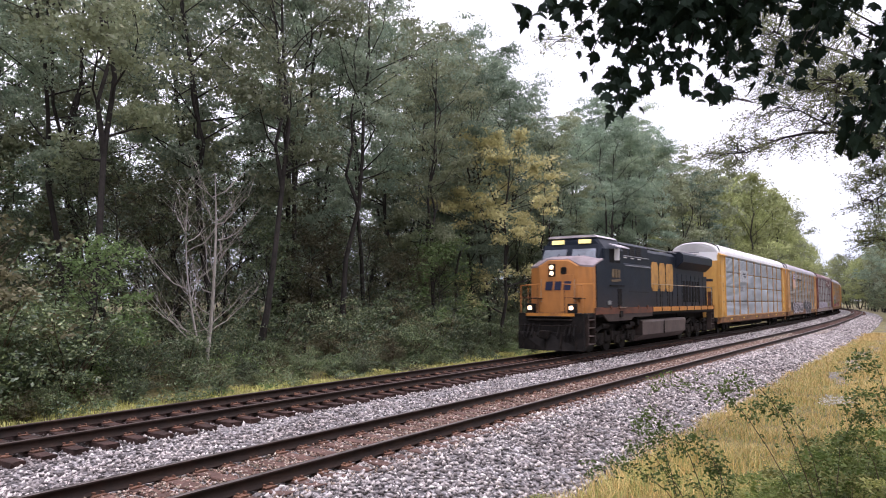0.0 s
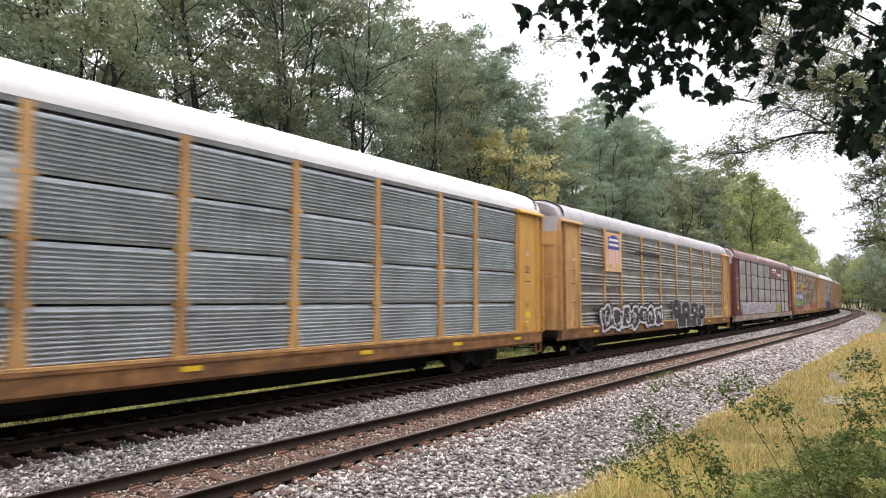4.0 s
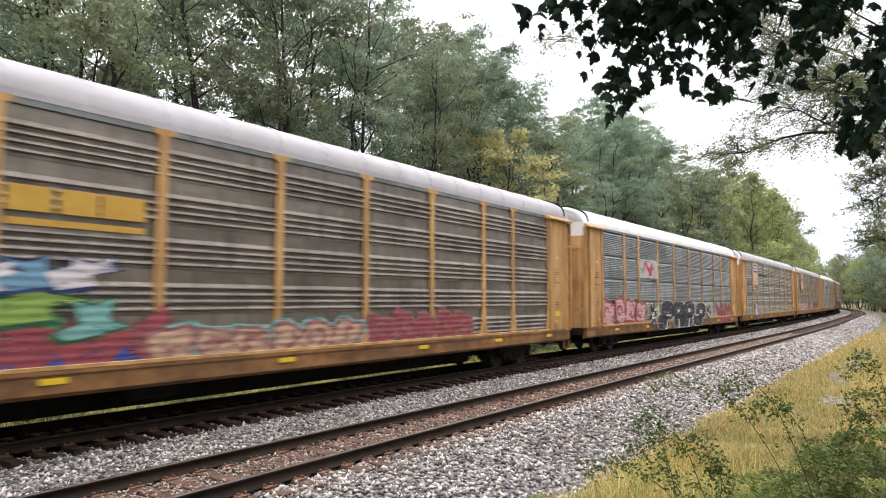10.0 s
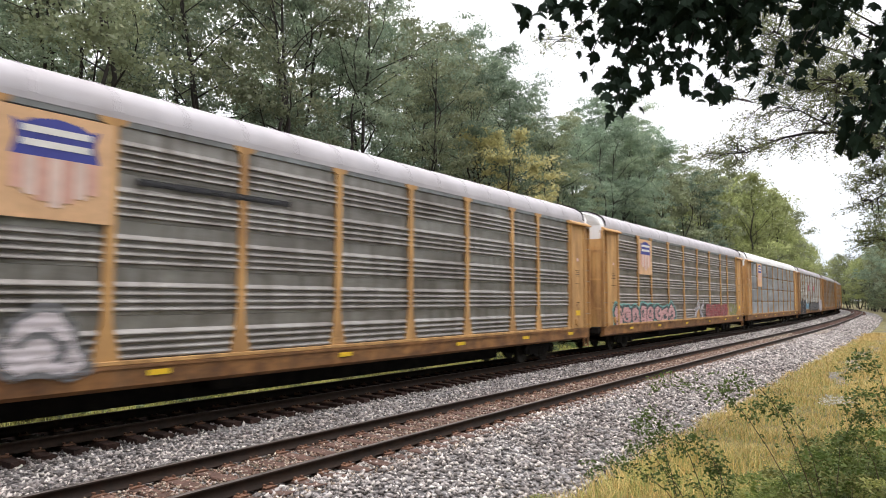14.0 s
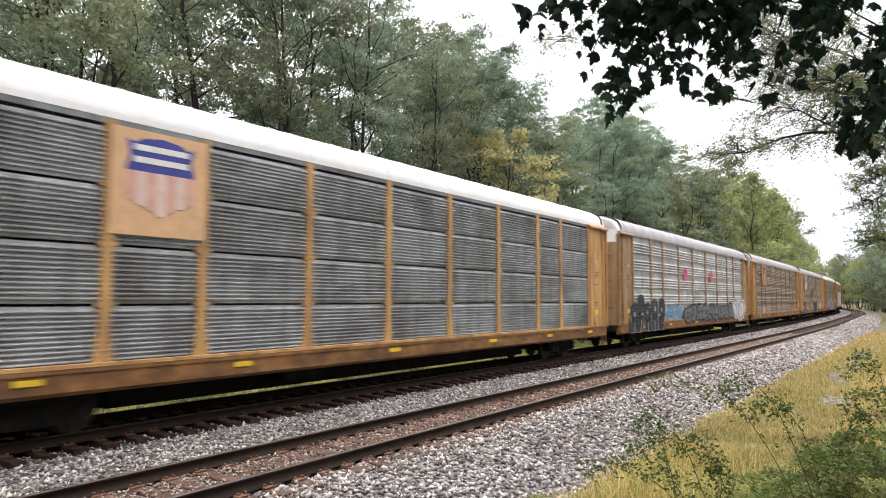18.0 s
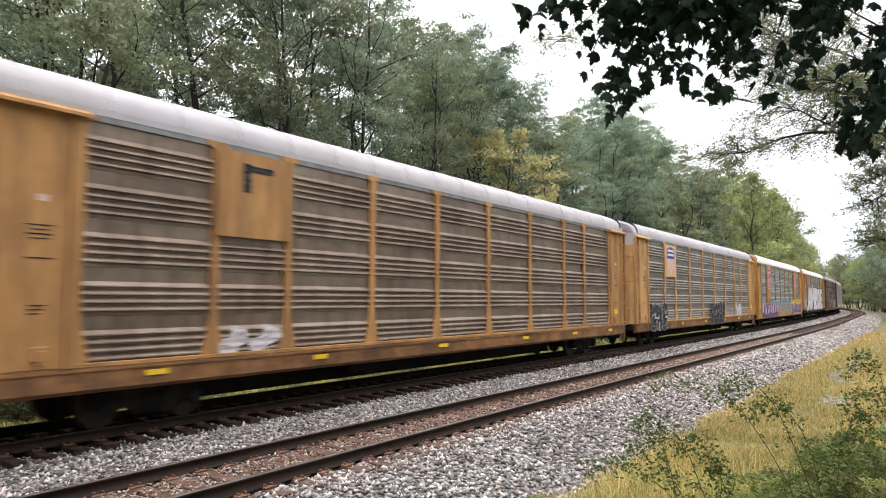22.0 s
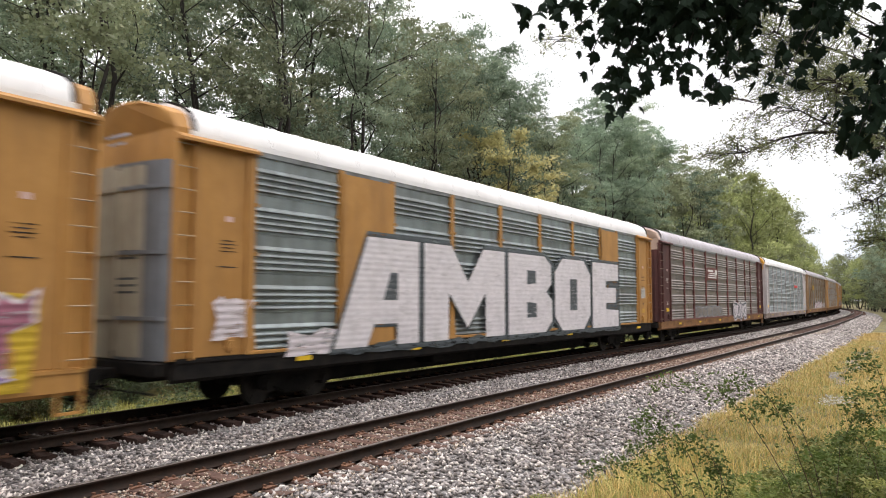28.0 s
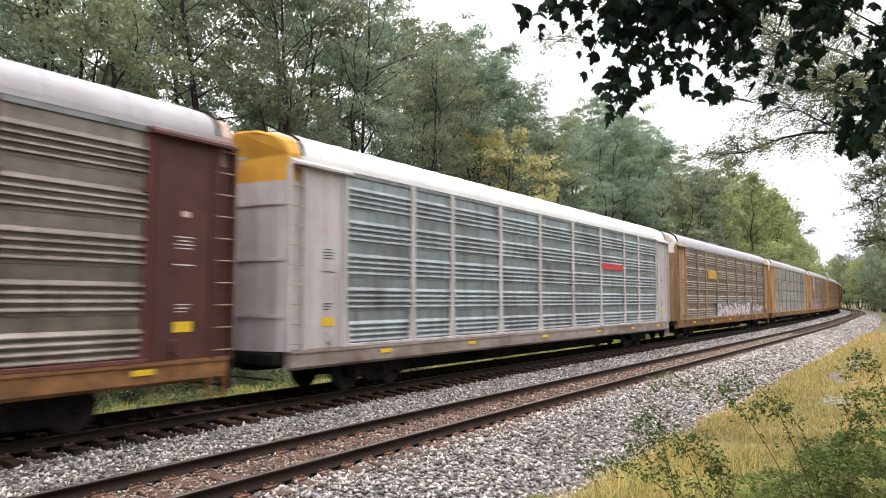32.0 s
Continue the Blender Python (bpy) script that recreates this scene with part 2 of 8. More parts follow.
M["lilac_paint"] = sprayed("lilac_spray_paint", (0.52, 0.45, 0.62))
M["grey_paint"] = sprayed("grey_spray_paint", (0.33, 0.33, 0.36))
M["teal_paint"] = sprayed("mint_spray_paint", (0.20, 0.42, 0.40))
M["pink_pale"] = sprayed("pale_pink_spray_paint", (0.62, 0.36, 0.36))
M["pink_dark"] = sprayed("dull_pink_spray_paint", (0.36, 0.14, 0.20))
M["red_faded"] = sprayed("faded_red_spray_paint", (0.32, 0.13, 0.13))
M["orange_faded"] = sprayed("faded_orange_spray_paint", (0.42, 0.26, 0.18))
M["peach_paint"] = sprayed("peach_spray_paint", (0.55, 0.36, 0.26))
M["lime_dull"] = sprayed("dull_lime_spray_paint", (0.33, 0.32, 0.14))
M["lime_field"] = sprayed("pale_lime_spray_paint", (0.46, 0.47, 0.28))
M["navy_paint"] = sprayed("navy_spray_paint", (0.03, 0.045, 0.16))
M["green_dark"] = sprayed("dark_green_spray_paint", (0.03, 0.13, 0.06))
M["lilac_worn"] = sprayed("worn_lilac_spray_paint", (0.36, 0.31, 0.38), 0.97)
M["white_worn"] = sprayed("worn_white_spray_paint", (0.60, 0.56, 0.58), 0.95)
M["grey_dark"] = sprayed("dark_grey_spray_paint", (0.17, 0.17, 0.18))
M["slate_paint"] = sprayed("slate_spray_paint", (0.085, 0.10, 0.11))
M["door_beige"] = surface("dirty_beige_door", (0.36, 0.33, 0.26), (0.45, 0.42, 0.34), 2.0, 0.6, 0, (0.16, 0.12, 0.09), 0.7, 1.3, STREAK)
M["door_slate"] = surface("slate_blue_door", (0.15, 0.165, 0.19), (0.21, 0.23, 0.26), 2.0, 0.6, 0, (0.10, 0.09, 0.08), 0.6, 1.3, STREAK)
M["cap_orange"] = surface("orange_end_cap", (0.60, 0.30, 0.04), (0.70, 0.37, 0.05), 2.0, 0.6, 0, (0.4, 0.2, 0.05), 0.5, 1.2)
M["mark_gold"] = plain("gold_marking", (0.55, 0.32, 0.06))
M["sign_pale"] = sprayed("pale_weathered_board", (0.50, 0.49, 0.49), 0.6)
M["sign_faint"] = sprayed("faint_pale_field", (0.46, 0.48, 0.50), 0.9)
M["sign_pink"] = plain("pale_pink_decal", (0.66, 0.46, 0.44))
M["sign_yellow"] = plain("yellow_decal", (0.78, 0.50, 0.03))
M["sign_red"] = plain("red_decal", (0.56, 0.055, 0.06))
M["sign_blue"] = plain("blue_decal", (0.06, 0.07, 0.30))
M["sign_peach"] = plain("faded_orange_board", (0.68, 0.42, 0.24))
M["sign_white"] = plain("white_decal", (0.75, 0.73, 0.70))
M["rust"] = surface("rusty_brown", (0.10, 0.05, 0.035), (0.20, 0.10, 0.06), 5.0, 0.85)
M["rail_side"] = surface("rail_rust", (0.016, 0.010, 0.007), (0.040, 0.021, 0.013), 6.0, 0.75, 0.1, (0.011, 0.008, 0.007), 0.6, 1.0)
M["rail_top"] = surface("worn_rail_head", (0.10, 0.085, 0.08), (0.17, 0.145, 0.135), 3.0, 0.38, 0.6, (0.10, 0.06, 0.045), 0.7, 0.8)
M["rail_top_dark"] = surface("dull_rail_head", (0.06, 0.045, 0.04), (0.11, 0.085, 0.075), 3.0, 0.45, 0.5, (0.05, 0.03, 0.022), 0.7, 0.8)
M["sleeper"] = surface("weathered_sleeper", (0.070, 0.040, 0.032), (0.150, 0.085, 0.066), 3.0, 0.9, 0, (0.05, 0.035, 0.03), 0.6, 2.0, (0.6, 6, 1), 0.6, 0.02, 18)
# dark brown far sleepers, darkened further to hold the train's shade in their colour
M["sleeper_oily_shaded"] = surface("oily_shade_darkened_sleeper", (0.026, 0.015, 0.012), (0.070, 0.036, 0.028), 3.0, 0.9, 0, (0.02, 0.014, 0.012), 0.6, 2.0, (0.6, 6, 1), 0.6, 0.02, 18)
M["bark"] = surface("dark_bark", (0.020, 0.017, 0.015), (0.046, 0.039, 0.034), 4.0, 0.95, 0, (0.02, 0.017, 0.014), 0.5, 1.2, (2, 2, 0.4), 0.6, 0.03, 12)
M["pale_bark"] = surface("pale_dead_bark", (0.30, 0.275, 0.24), (0.44, 0.40, 0.36), 6.0, 0.95, 0, (0.18, 0.15, 0.13), 0.5, 2.0)
M["stem"] = surface("bramble_stem", (0.06, 0.05, 0.03), (0.12, 0.08, 0.05), 8.0, 0.8)
G1 = [(0.0, (0.102, 0.139, 0.091)), (0.5, (0.251, 0.316, 0.214)), (0.9, (0.417, 0.460, 0.310)), (1.0, (0.535, 0.492, 0.278))]
M["leaf_wood"] = leaf_material("woodland_leaves", G1, 0.48, 0.45, 0.45, 0.45)
M["leaf_blue"] = leaf_material("grey_green_leaves", [(0.0, (0.096, 0.139, 0.102)), (0.6, (0.251, 0.332, 0.230)), (1.0, (0.428, 0.492, 0.332))], 0.48, 0.45, 0.45, 0.45)
M["leaf_yellow"] = leaf_material("yellowing_leaves", [(0.0, (0.19, 0.175, 0.08)), (0.5, (0.43, 0.40, 0.19)), (1.0, (0.66, 0.59, 0.30))], 0.5)
M["leaf_bright"] = leaf_material("light_green_leaves", [(0.0, (0.17, 0.20, 0.085)), (0.6, (0.35, 0.39, 0.165)), (1.0, (0.56, 0.55, 0.25))], 0.52, 0.5, spec=0.4)
M["leaf_shrub"] = leaf_material("shrub_leaves", [(0.0, (0.050, 0.080, 0.045)), (0.6, (0.122, 0.168, 0.072)), (0.95, (0.250, 0.285, 0.125)), (1.0, (0.48, 0.27, 0.140))], 0.25, 0.35, 0.35, 0.7, 0.7)
M["leaf_fresh"] = leaf_material("fresh_green_leaves", [(0.0, (0.093, 0.157, 0.058)), (0.6, (0.188, 0.270, 0.097)), (1.0, (0.300, 0.342, 0.137))], 0.35)
M["leaf_mid"] = leaf_material("mid_green_leaves", [(0.0, (0.075, 0.125, 0.05)), (0.6, (0.15, 0.22, 0.08)), (1.0, (0.29, 0.34, 0.14))], 0.35)
M["leaf_ivy"] = leaf_material("grey_green_drooping_leaves", [(0.0, (0.04, 0.07, 0.043)), (0.6, (0.115, 0.160, 0.075)), (1.0, (0.36, 0.40, 0.20))], 0.25, 0.35, 0.35, 0.7, 0.75)
# woodland leaf tone darkened, so the understorey's shade is put into its colour
M["leaf_under"] = leaf_material("leaves_darkened_for_shade", [(0.0, (0.030, 0.043, 0.026)), (0.6, (0.078, 0.096, 0.046)), (1.0, (0.19, 0.195, 0.095))], 0.3, 0.45, each=0.55)
M["leaf_brown"] = leaf_material("dim_brownish_leaves", [(0.0, (0.06, 0.062, 0.034)), (0.6, (0.15, 0.14, 0.075)), (1.0, (0.31, 0.26, 0.14))], 0.3)
# near-black base: the leaves' backlit side is put into the colour
M["leaf_maple"] = leaf_material("backlit_maple_leaves", [(0.0, (0.008, 0.015, 0.011)), (1.0, (0.020, 0.036, 0.022))], 0.08, 0.8, spec=0.08)
M["leaf_olive"] = leaf_material("olive_leaves", [(0.0, (0.134, 0.150, 0.080)), (0.6, (0.268, 0.300, 0.177)), (1.0, (0.428, 0.439, 0.268))], 0.45, 0.45, 0.45, 0.45)
M["grass_yellow"] = leaf_material("dry_yellow_grass", [(0.0, (0.24, 0.160, 0.062)), (0.5, (0.59, 0.42, 0.150)), (1.0, (0.82, 0.63, 0.29))], 0.3)
M["grass_green"] = leaf_material("verge_grass", [(0.0, (0.150, 0.182, 0.048)), (0.5, (0.351, 0.358, 0.111)), (1.0, (0.598, 0.559, 0.195))], 0.3)


def ground_material():
    m, n, l, b = nodes_of("leafy_ground")
    v = coords(n, l, random_shift=False)
    c = ramp_node(n, l, noise_node(n, l, v, 0.6, 8, 0.7), [(0.3, (0.07, 0.062, 0.032)), (0.5, (0.17, 0.15, 0.06)), (0.7, (0.30, 0.25, 0.09))])
    c2 = ramp_node(n, l, noise_node(n, l, v, 14, 5, 0.7), [(0.3, (0.5, 0.5, 0.5)), (0.7, (1, 1, 1))])
    l.new(mix_node(n, l, 0.8, c, c2, "MULTIPLY"), b.inputs["Base Color"])
    b.inputs["Roughness"].default_value = 0.95
    bump_node(n, l, noise_node(n, l, v, 18, 4), 0.8, 0.06, b)
    return m


def stone_material(name, stops, voronoi=0.0):
    """Crushed stone: a tone for each stone; the bed between them has cells of stone size."""
    m, n, l, b = nodes_of(name)
    v = coords(n, l, random_shift=False)
    if voronoi:
        t = n.new("ShaderNodeTexVoronoi")
        t.inputs["Scale"].default_value = voronoi
        l.new(v, t.inputs["Vector"])
        sep = n.new("ShaderNodeSeparateColor")
        l.new(t.outputs["Color"], sep.inputs[0])
        pick = sep.outputs[0]
        bump_node(n, l, t.outputs["Distance"], 1.0, -0.04, b)
    else:
        g = n.new("ShaderNodeNewGeometry")
        pick = g.outputs["Random Per Island"]
        bump_node(n, l, noise_node(n, l, v, 60, 3), 0.4, 0.01, b)
    c = ramp_node(n, l, pick, stops)
    st = ramp_node(n, l, noise_node(n, l, v, 0.9, 5, 0.6), [(0.35, (0.72, 0.68, 0.66)), (0.65, (1, 1, 1))])
    l.new(mix_node(n, l, 1.0, c, st, "MULTIPLY"), b.inputs["Base Color"])
    b.inputs["Roughness"].default_value = 0.9
    return m


STONES = [(0.0, (0.07, 0.063, 0.062)), (0.35, (0.225, 0.205, 0.20)), (0.7, (0.45, 0.415, 0.40)), (1.0, (0.83, 0.775, 0.74))]
BED_STONES = [(0.0, (0.05, 0.047, 0.048)), (0.4, (0.15, 0.143, 0.145)), (0.8, (0.33, 0.31, 0.31)), (1.0, (0.56, 0.53, 0.525))]
STONES_RUST = [(0.0, (0.10, 0.060, 0.046)), (0.4, (0.23, 0.135, 0.10)), (0.8, (0.39, 0.265, 0.205)), (1.0, (0.60, 0.50, 0.45))]
M["ground"] = ground_material()
M["bed"] = stone_material("ballast_bed", BED_STONES, 19.0)
M["stone"] = stone_material("ballast_stone", STONES)
# far-track stones: stained dark, and darkened again for shade under the train
M["stone_oily_shaded"] = stone_material("oily_shade_darkened_stone", [(0.0, (0.014, 0.011, 0.010)), (0.6, (0.040, 0.029, 0.025)), (1.0, (0.15, 0.125, 0.115))])
M["stone_rust"] = stone_material("rusty_ballast_stone", STONES_RUST)
M["stone_tan"] = stone_material("tan_stained_ballast_stone", [(0.0, (0.12, 0.090, 0.066)), (0.4, (0.29, 0.225, 0.17)), (0.8, (0.48, 0.40, 0.32)), (1.0, (0.74, 0.66, 0.57))])
M["gravel"] = stone_material("path_gravel", [(0.0, (0.09, 0.082, 0.07)), (0.6, (0.18, 0.167, 0.148)), (1.0, (0.29, 0.27, 0.245))], 16.0)
# far-track bed: its colour holds both the staining and the train's shade
M["bed_oily_shaded"] = stone_material("oily_shade_darkened_bed", [(0.0, (0.013, 0.010, 0.009)), (0.6, (0.034, 0.026, 0.023)), (1.0, (0.08, 0.066, 0.06))], 19.0)
# ---- mesh helpers ----
def mesh_np(name, verts, faces, mat, smooth=False):
    """A mesh from arrays: verts (n, 3) and faces (m, k) with one k."""
    verts, faces = np.asarray(verts, np.float32), np.asarray(faces, np.int32)
    me = bpy.data.meshes.new(name)
    k = faces.shape[1]
    me.vertices.add(len(verts))
    me.vertices.foreach_set("co", verts.ravel())
    me.loops.add(faces.size)
    me.loops.foreach_set("vertex_index", faces.ravel())
    me.polygons.add(len(faces))
    me.polygons.foreach_set("loop_start", np.arange(0, faces.size, k, dtype=np.int32))
    me.polygons.foreach_set("loop_total", np.full(len(faces), k, np.int32))
    me.materials.append(mat)
    me.update(calc_edges=True)
    if smooth:
        me.polygons.foreach_set("use_smooth", np.ones(len(faces), bool))
    return me


def mesh_py(name, verts, faces, mat):
    me = bpy.data.meshes.new(name)
    me.from_pydata([tuple(v) for v in verts], [], faces)
    me.materials.append(mat)
    return me


def put(name, me, parent=None, at=(0, 0, 0), label="", rot=None):
    """Links a mesh as one object, as a part where it has a parent."""
    ob = new(name, me)
    ob.location = at
    if rot:
        ob.rotation_euler = [radians(a) for a in rot]
    if parent:
        ob.parent = parent
    if label:
        tagged(ob, label)
    return ob


def empty(name, m, label, category, group=""):
    ob = new(name)
    ob.empty_display_size = 0.2
    ob.matrix_basis = m
    return tagged(ob, label, category, group)


class Shape:
    """Gathers boxes, prisms and lofts into one mesh."""
    def __init__(self):
        self.v, self.f = [], []

    def add(self, vs, fs):
        o = len(self.v)
        self.v += [tuple(p) for p in vs]
        self.f += [tuple(i + o for i in f) for f in fs]
        return self

    def box(self, x0, x1, y0, y1, z0, z1, bevel=0.0):
        if not bevel:
            vs = [(x, y, z) for x in (x0, x1) for y in (y0, y1) for z in (z0, z1)]
            return self.add(vs, [(0, 1, 3, 2), (4, 6, 7, 5), (0, 4, 5, 1), (2, 3, 7, 6), (0, 2, 6, 4), (1, 5, 7, 3)])
        b = bevel
        prof = [(y0 + b, z0), (y1 - b, z0), (y1, z0 + b), (y1, z1 - b), (y1 - b, z1), (y0 + b, z1), (y0, z1 - b), (y0, z0 + b)]
        inner = [(y0 + 2 * b, z0 + b), (y1 - 2 * b, z0 + b), (y1 - b, z0 + 2 * b), (y1 - b, z1 - 2 * b), (y1 - 2 * b, z1 - b), (y0 + 2 * b, z1 - b), (y0 + b, z1 - 2 * b), (y0 + b, z0 + 2 * b)]
        rings = [[(x0, *p) for p in inner], [(x0 + b, *p) for p in prof], [(x1 - b, *p) for p in prof], [(x1, *p) for p in inner]]
        return self.loft(rings)

    def loft(self, rings, caps=True):
        k = len(rings[0])
        vs = [p for r in rings for p in r]
        fs = [(i * k + j, (i + 1) * k + j, (i + 1) * k + (j + 1) % k, i * k + (j + 1) % k) for i in range(len(rings) - 1) for j in range(k)]
        if caps:
            fs += [tuple(range(k)), tuple(range((len(rings) - 1) * k + k - 1, (len(rings) - 1) * k - 1, -1))]
        return self.add(vs, fs)

    def prism_x(self, prof, x0, x1):
        """A profile of (y, z), pulled along x."""
        return self.loft([[(x0, y, z) for y, z in prof], [(x1, y, z) for y, z in prof]])

    def prism_y(self, prof, y0, y1):
        """A profile of (x, z), pulled along y."""
        return self.loft([[(x, y0, z) for x, z in prof], [(x, y1, z) for x, z in prof]])

    def sheet(self, prof, x0, x1):
        """An open profile of (y, z), pulled along x."""
        n = len(prof)
        return self.add([(x0, y, z) for y, z in prof] + [(x1, y, z) for y, z in prof], [(i, i + 1, n + i + 1, n + i) for i in range(n - 1)])

    def cyl(self, a, b, r, n=10, r2=None):
        a, b = Vector(a), Vector(b)
        q = (b - a).to_track_quat("Z", "Y")
        ring = lambda c, rr: [c + q @ Vector((rr * math.cos(2 * math.pi * i / n), rr * math.sin(2 * math.pi * i / n), 0)) for i in range(n)]
        return self.loft([ring(a, r), ring(b, r if r2 is None else r2)])

    def mesh(self, name, mat):
        me = mesh_py(name, self.v, self.f, mat)
        bm = bmesh.new()
        bm.from_mesh(me)
        bmesh.ops.recalc_face_normals(bm, faces=bm.faces)
        bm.to_mesh(me)
        bm.free()
        return me


# ---- the line of the railway: s metres along the near track, q metres to the right of its centre ----
STEP = 0.25
LINE_S = np.arange(-520.0, 860.0, STEP)
BEND = np.interp(LINE_S, [-60, -20, 0, 60, 120, 200], [0.0, -0.0011, -0.0011, 0.0007, 0.0003, 0.0019])
HEAD = -(np.cumsum(BEND) * STEP)
I0 = int(np.argmin(abs(LINE_S)))
HEAD += 0.5908 - HEAD[I0]
LINE_X = np.cumsum(np.sin(HEAD)) * STEP
LINE_Y = np.cumsum(np.cos(HEAD)) * STEP
LINE_X += -8.272 * math.cos(0.5908) - LINE_X[I0]
LINE_Y += 8.272 * math.sin(0.5908) - LINE_Y[I0]
FAR_Q = -4.61         # centre of the far track, on which the train runs
NEAR_Z = -0.08         # rail top of the near track; that of the far track is at 0


def along(s, q=0.0):
    """The place (x, y) and the heading at s, q."""
    x, y, a = np.interp(s, LINE_S, LINE_X), np.interp(s, LINE_S, LINE_Y), np.interp(s, LINE_S, HEAD)
    return x + q * np.cos(a), y - q * np.sin(a), a


def to_line(x, y):
    """s, q of places (arrays)."""
    x, y = np.atleast_1d(np.asarray(x, float)), np.atleast_1d(np.asarray(y, float))
    k = slice(None, None, 8)
    lx, ly, ls, la = LINE_X[k], LINE_Y[k], LINE_S[k], HEAD[k]
    s, q = np.empty(len(x)), np.empty(len(x))
    for i in range(0, len(x), 4000):
        xx, yy = x[i:i + 4000], y[i:i + 4000]
        j = ((xx[:, None] - lx) ** 2 + (yy[:, None] - ly) ** 2).argmin(1)
        dx, dy = xx - lx[j], yy - ly[j]
        s[i:i + 4000] = ls[j] + dx * np.sin(la[j]) + dy * np.cos(la[j])
        q[i:i + 4000] = dx * np.cos(la[j]) - dy * np.sin(la[j])
    return s, q


BED_Q = [-7.6, -6.9, -5.45, -5.2, -4.1, -3.85, -2.95, -2.5, -1.9, 1.75, 3.0, 3.9]
BED_Z = [-0.72, -0.29, -0.29, -0.25, -0.25, -0.295, -0.30, -0.34, -0.315, -0.315, -0.60, -0.86]


def bed_z(q):
    return np.interp(q, BED_Q, BED_Z)


def hash2(x, y):
    """Smooth unevenness, about -1 to 1."""
    return 0.5 * (np.sin(x * 0.9 + 1.7 * np.sin(y * 0.53)) + np.sin(y * 1.1 + 1.3 * np.sin(x * 0.71 + 2)))


def ground_z(x, y):
    """Height of the ground: a verge on both sides, a bank that rises under the camera, higher land in the woods."""
    s, q = to_line(x, y)
    z = np.interp(q, [-60, -22, -11, -8.8, -7.8, -7.4, -6.2, 2.6, 3.5, 4.2, 7, 14, 40], [1.6, -0.1, -0.62, -0.66, -0.72, -0.84, -1.0, -1.0, -0.80, -0.76, -0.72, -0.5, 0.5])
    d = np.hypot(x, y)
    rise = np.clip((8.0 - d) / 7.0, 0, 1)
    z = z + (0.55 - z) * (rise * rise * (3 - 2 * rise)) * (q > 3.4)
    off_bed = np.clip(np.maximum(q - 3.3, -7.8 - q) / 1.5, 0, 1)
    return z + 0.06 * hash2(np.asarray(x) * 1.3, np.asarray(y) * 1.3) * off_bed


# ---- ground: one sheet to the horizon ----
def build_ground():
    def axis(lo, hi, fine, n_far):
        mid = np.arange(lo, hi + 0.01, fine)
        grow = np.cumsum(fine * 1.16 ** np.arange(1, n_far))
        return np.concatenate([lo - grow[::-1], mid, hi + grow])
    xs, ys = axis(-26, 30, 0.6, 50), axis(-4, 60, 0.6, 50)
    gx, gy = np.meshgrid(xs, ys)
    z = ground_z(gx.ravel(), gy.ravel())
    v = np.stack([gx.ravel(), gy.ravel(), z], 1)
    nx = len(xs)
    i = (np.arange(len(ys) - 1)[:, None] * nx + np.arange(nx - 1)).ravel()
    f = np.stack([i, i + 1, i + nx + 1, i + nx], 1)
    ob = put("ground", mesh_np("ground", v, f, M["ground"], True))
    tagged(ob, "uneven grassy and leaf-strewn ground beside the railway", "ground", kind="structure")


def swept(q_prof, ss, mat, name, closed=False):
    """A profile of (q, z), swept along the line at the stations ss."""
    k, rows = len(q_prof), []
    for s in ss:
        for q, z in q_prof:
            x, y, _ = along(s, q)
            rows.append((x, y, z))
    n = k if closed else k - 1
    f = [(i * k + j, i * k + (j + 1) % k, (i + 1) * k + (j + 1) % k, (i + 1) * k + j) for i in range(len(ss) - 1) for j in range(n)]
    if closed:
        f4 = np.array(f)
        return mesh_np(name, rows, f4, mat)
    return mesh_np(name, rows, np.array(f), mat)


STATIONS = np.concatenate([np.arange(-500, -20, 20.0), np.arange(-20, 120, 2.0), np.arange(120, 841, 8.0)])


def build_bed():
    rim = list(zip(BED_Q, BED_Z))
    cut = lambda lo, hi: [(lo, float(bed_z(lo)))] + [p for p in rim if lo < p[0] < hi] + [(hi, float(bed_z(hi)))]
    # the middle strip's colour includes the shade under the passing train
    for lo, hi, mat, label in ((-7.6, -6.5, "bed", "grey crushed-stone shoulder beyond the far track"), (-6.5, -3.45, "bed_oily_shaded", "oil-stained ballast, darkened for the train's shade, under the far track"), (-3.45, 3.9, "bed", "grey crushed-stone ballast bed round the near track")):
        ob = put("ballast_bed", swept(cut(lo, hi), STATIONS, M[mat], "ballast_bed"))
        tagged(ob, label, "ballast", kind="structure")
    # the gravel path along the right-hand verge
    rows, ss = [], np.arange(29, 120, 0.8)
    for s in ss:
        mid, half = 5.4 + 0.3 * math.sin(s * 0.9), 0.42 + 0.2 * math.sin(s * 2.3) + 0.1 * math.sin(s * 5.1)
        for e in (-1.0, -0.5, 0.0, 0.5, 1.0):
            x, y, _ = along(s, mid + half * e)
            rows.append((float(x), float(y), float(ground_z([x], [y])[0]) + 0.035 - 0.06 * e * e))
    f = [(i * 5 + j, i * 5 + j + 1, i * 5 + j + 6, i * 5 + j + 5) for i in range(len(ss) - 1) for j in range(4)]
    ob = put("gravel_path", mesh_np("gravel_path", rows, f, M["gravel"]))
    tagged(ob, "narrow grey gravel path in the grass verge", "path", kind="structure")


RAIL = [(-0.075, -0.18), (0.075, -0.18), (0.075, -0.168), (0.012, -0.145), (0.010, -0.05), (0.036, -0.036), (0.037, -0.006), (0.030, 0.0),
        (-0.030, 0.0), (-0.037, -0.006), (-0.036, -0.036), (-0.010, -0.05), (-0.012, -0.145), (-0.075, -0.168)]


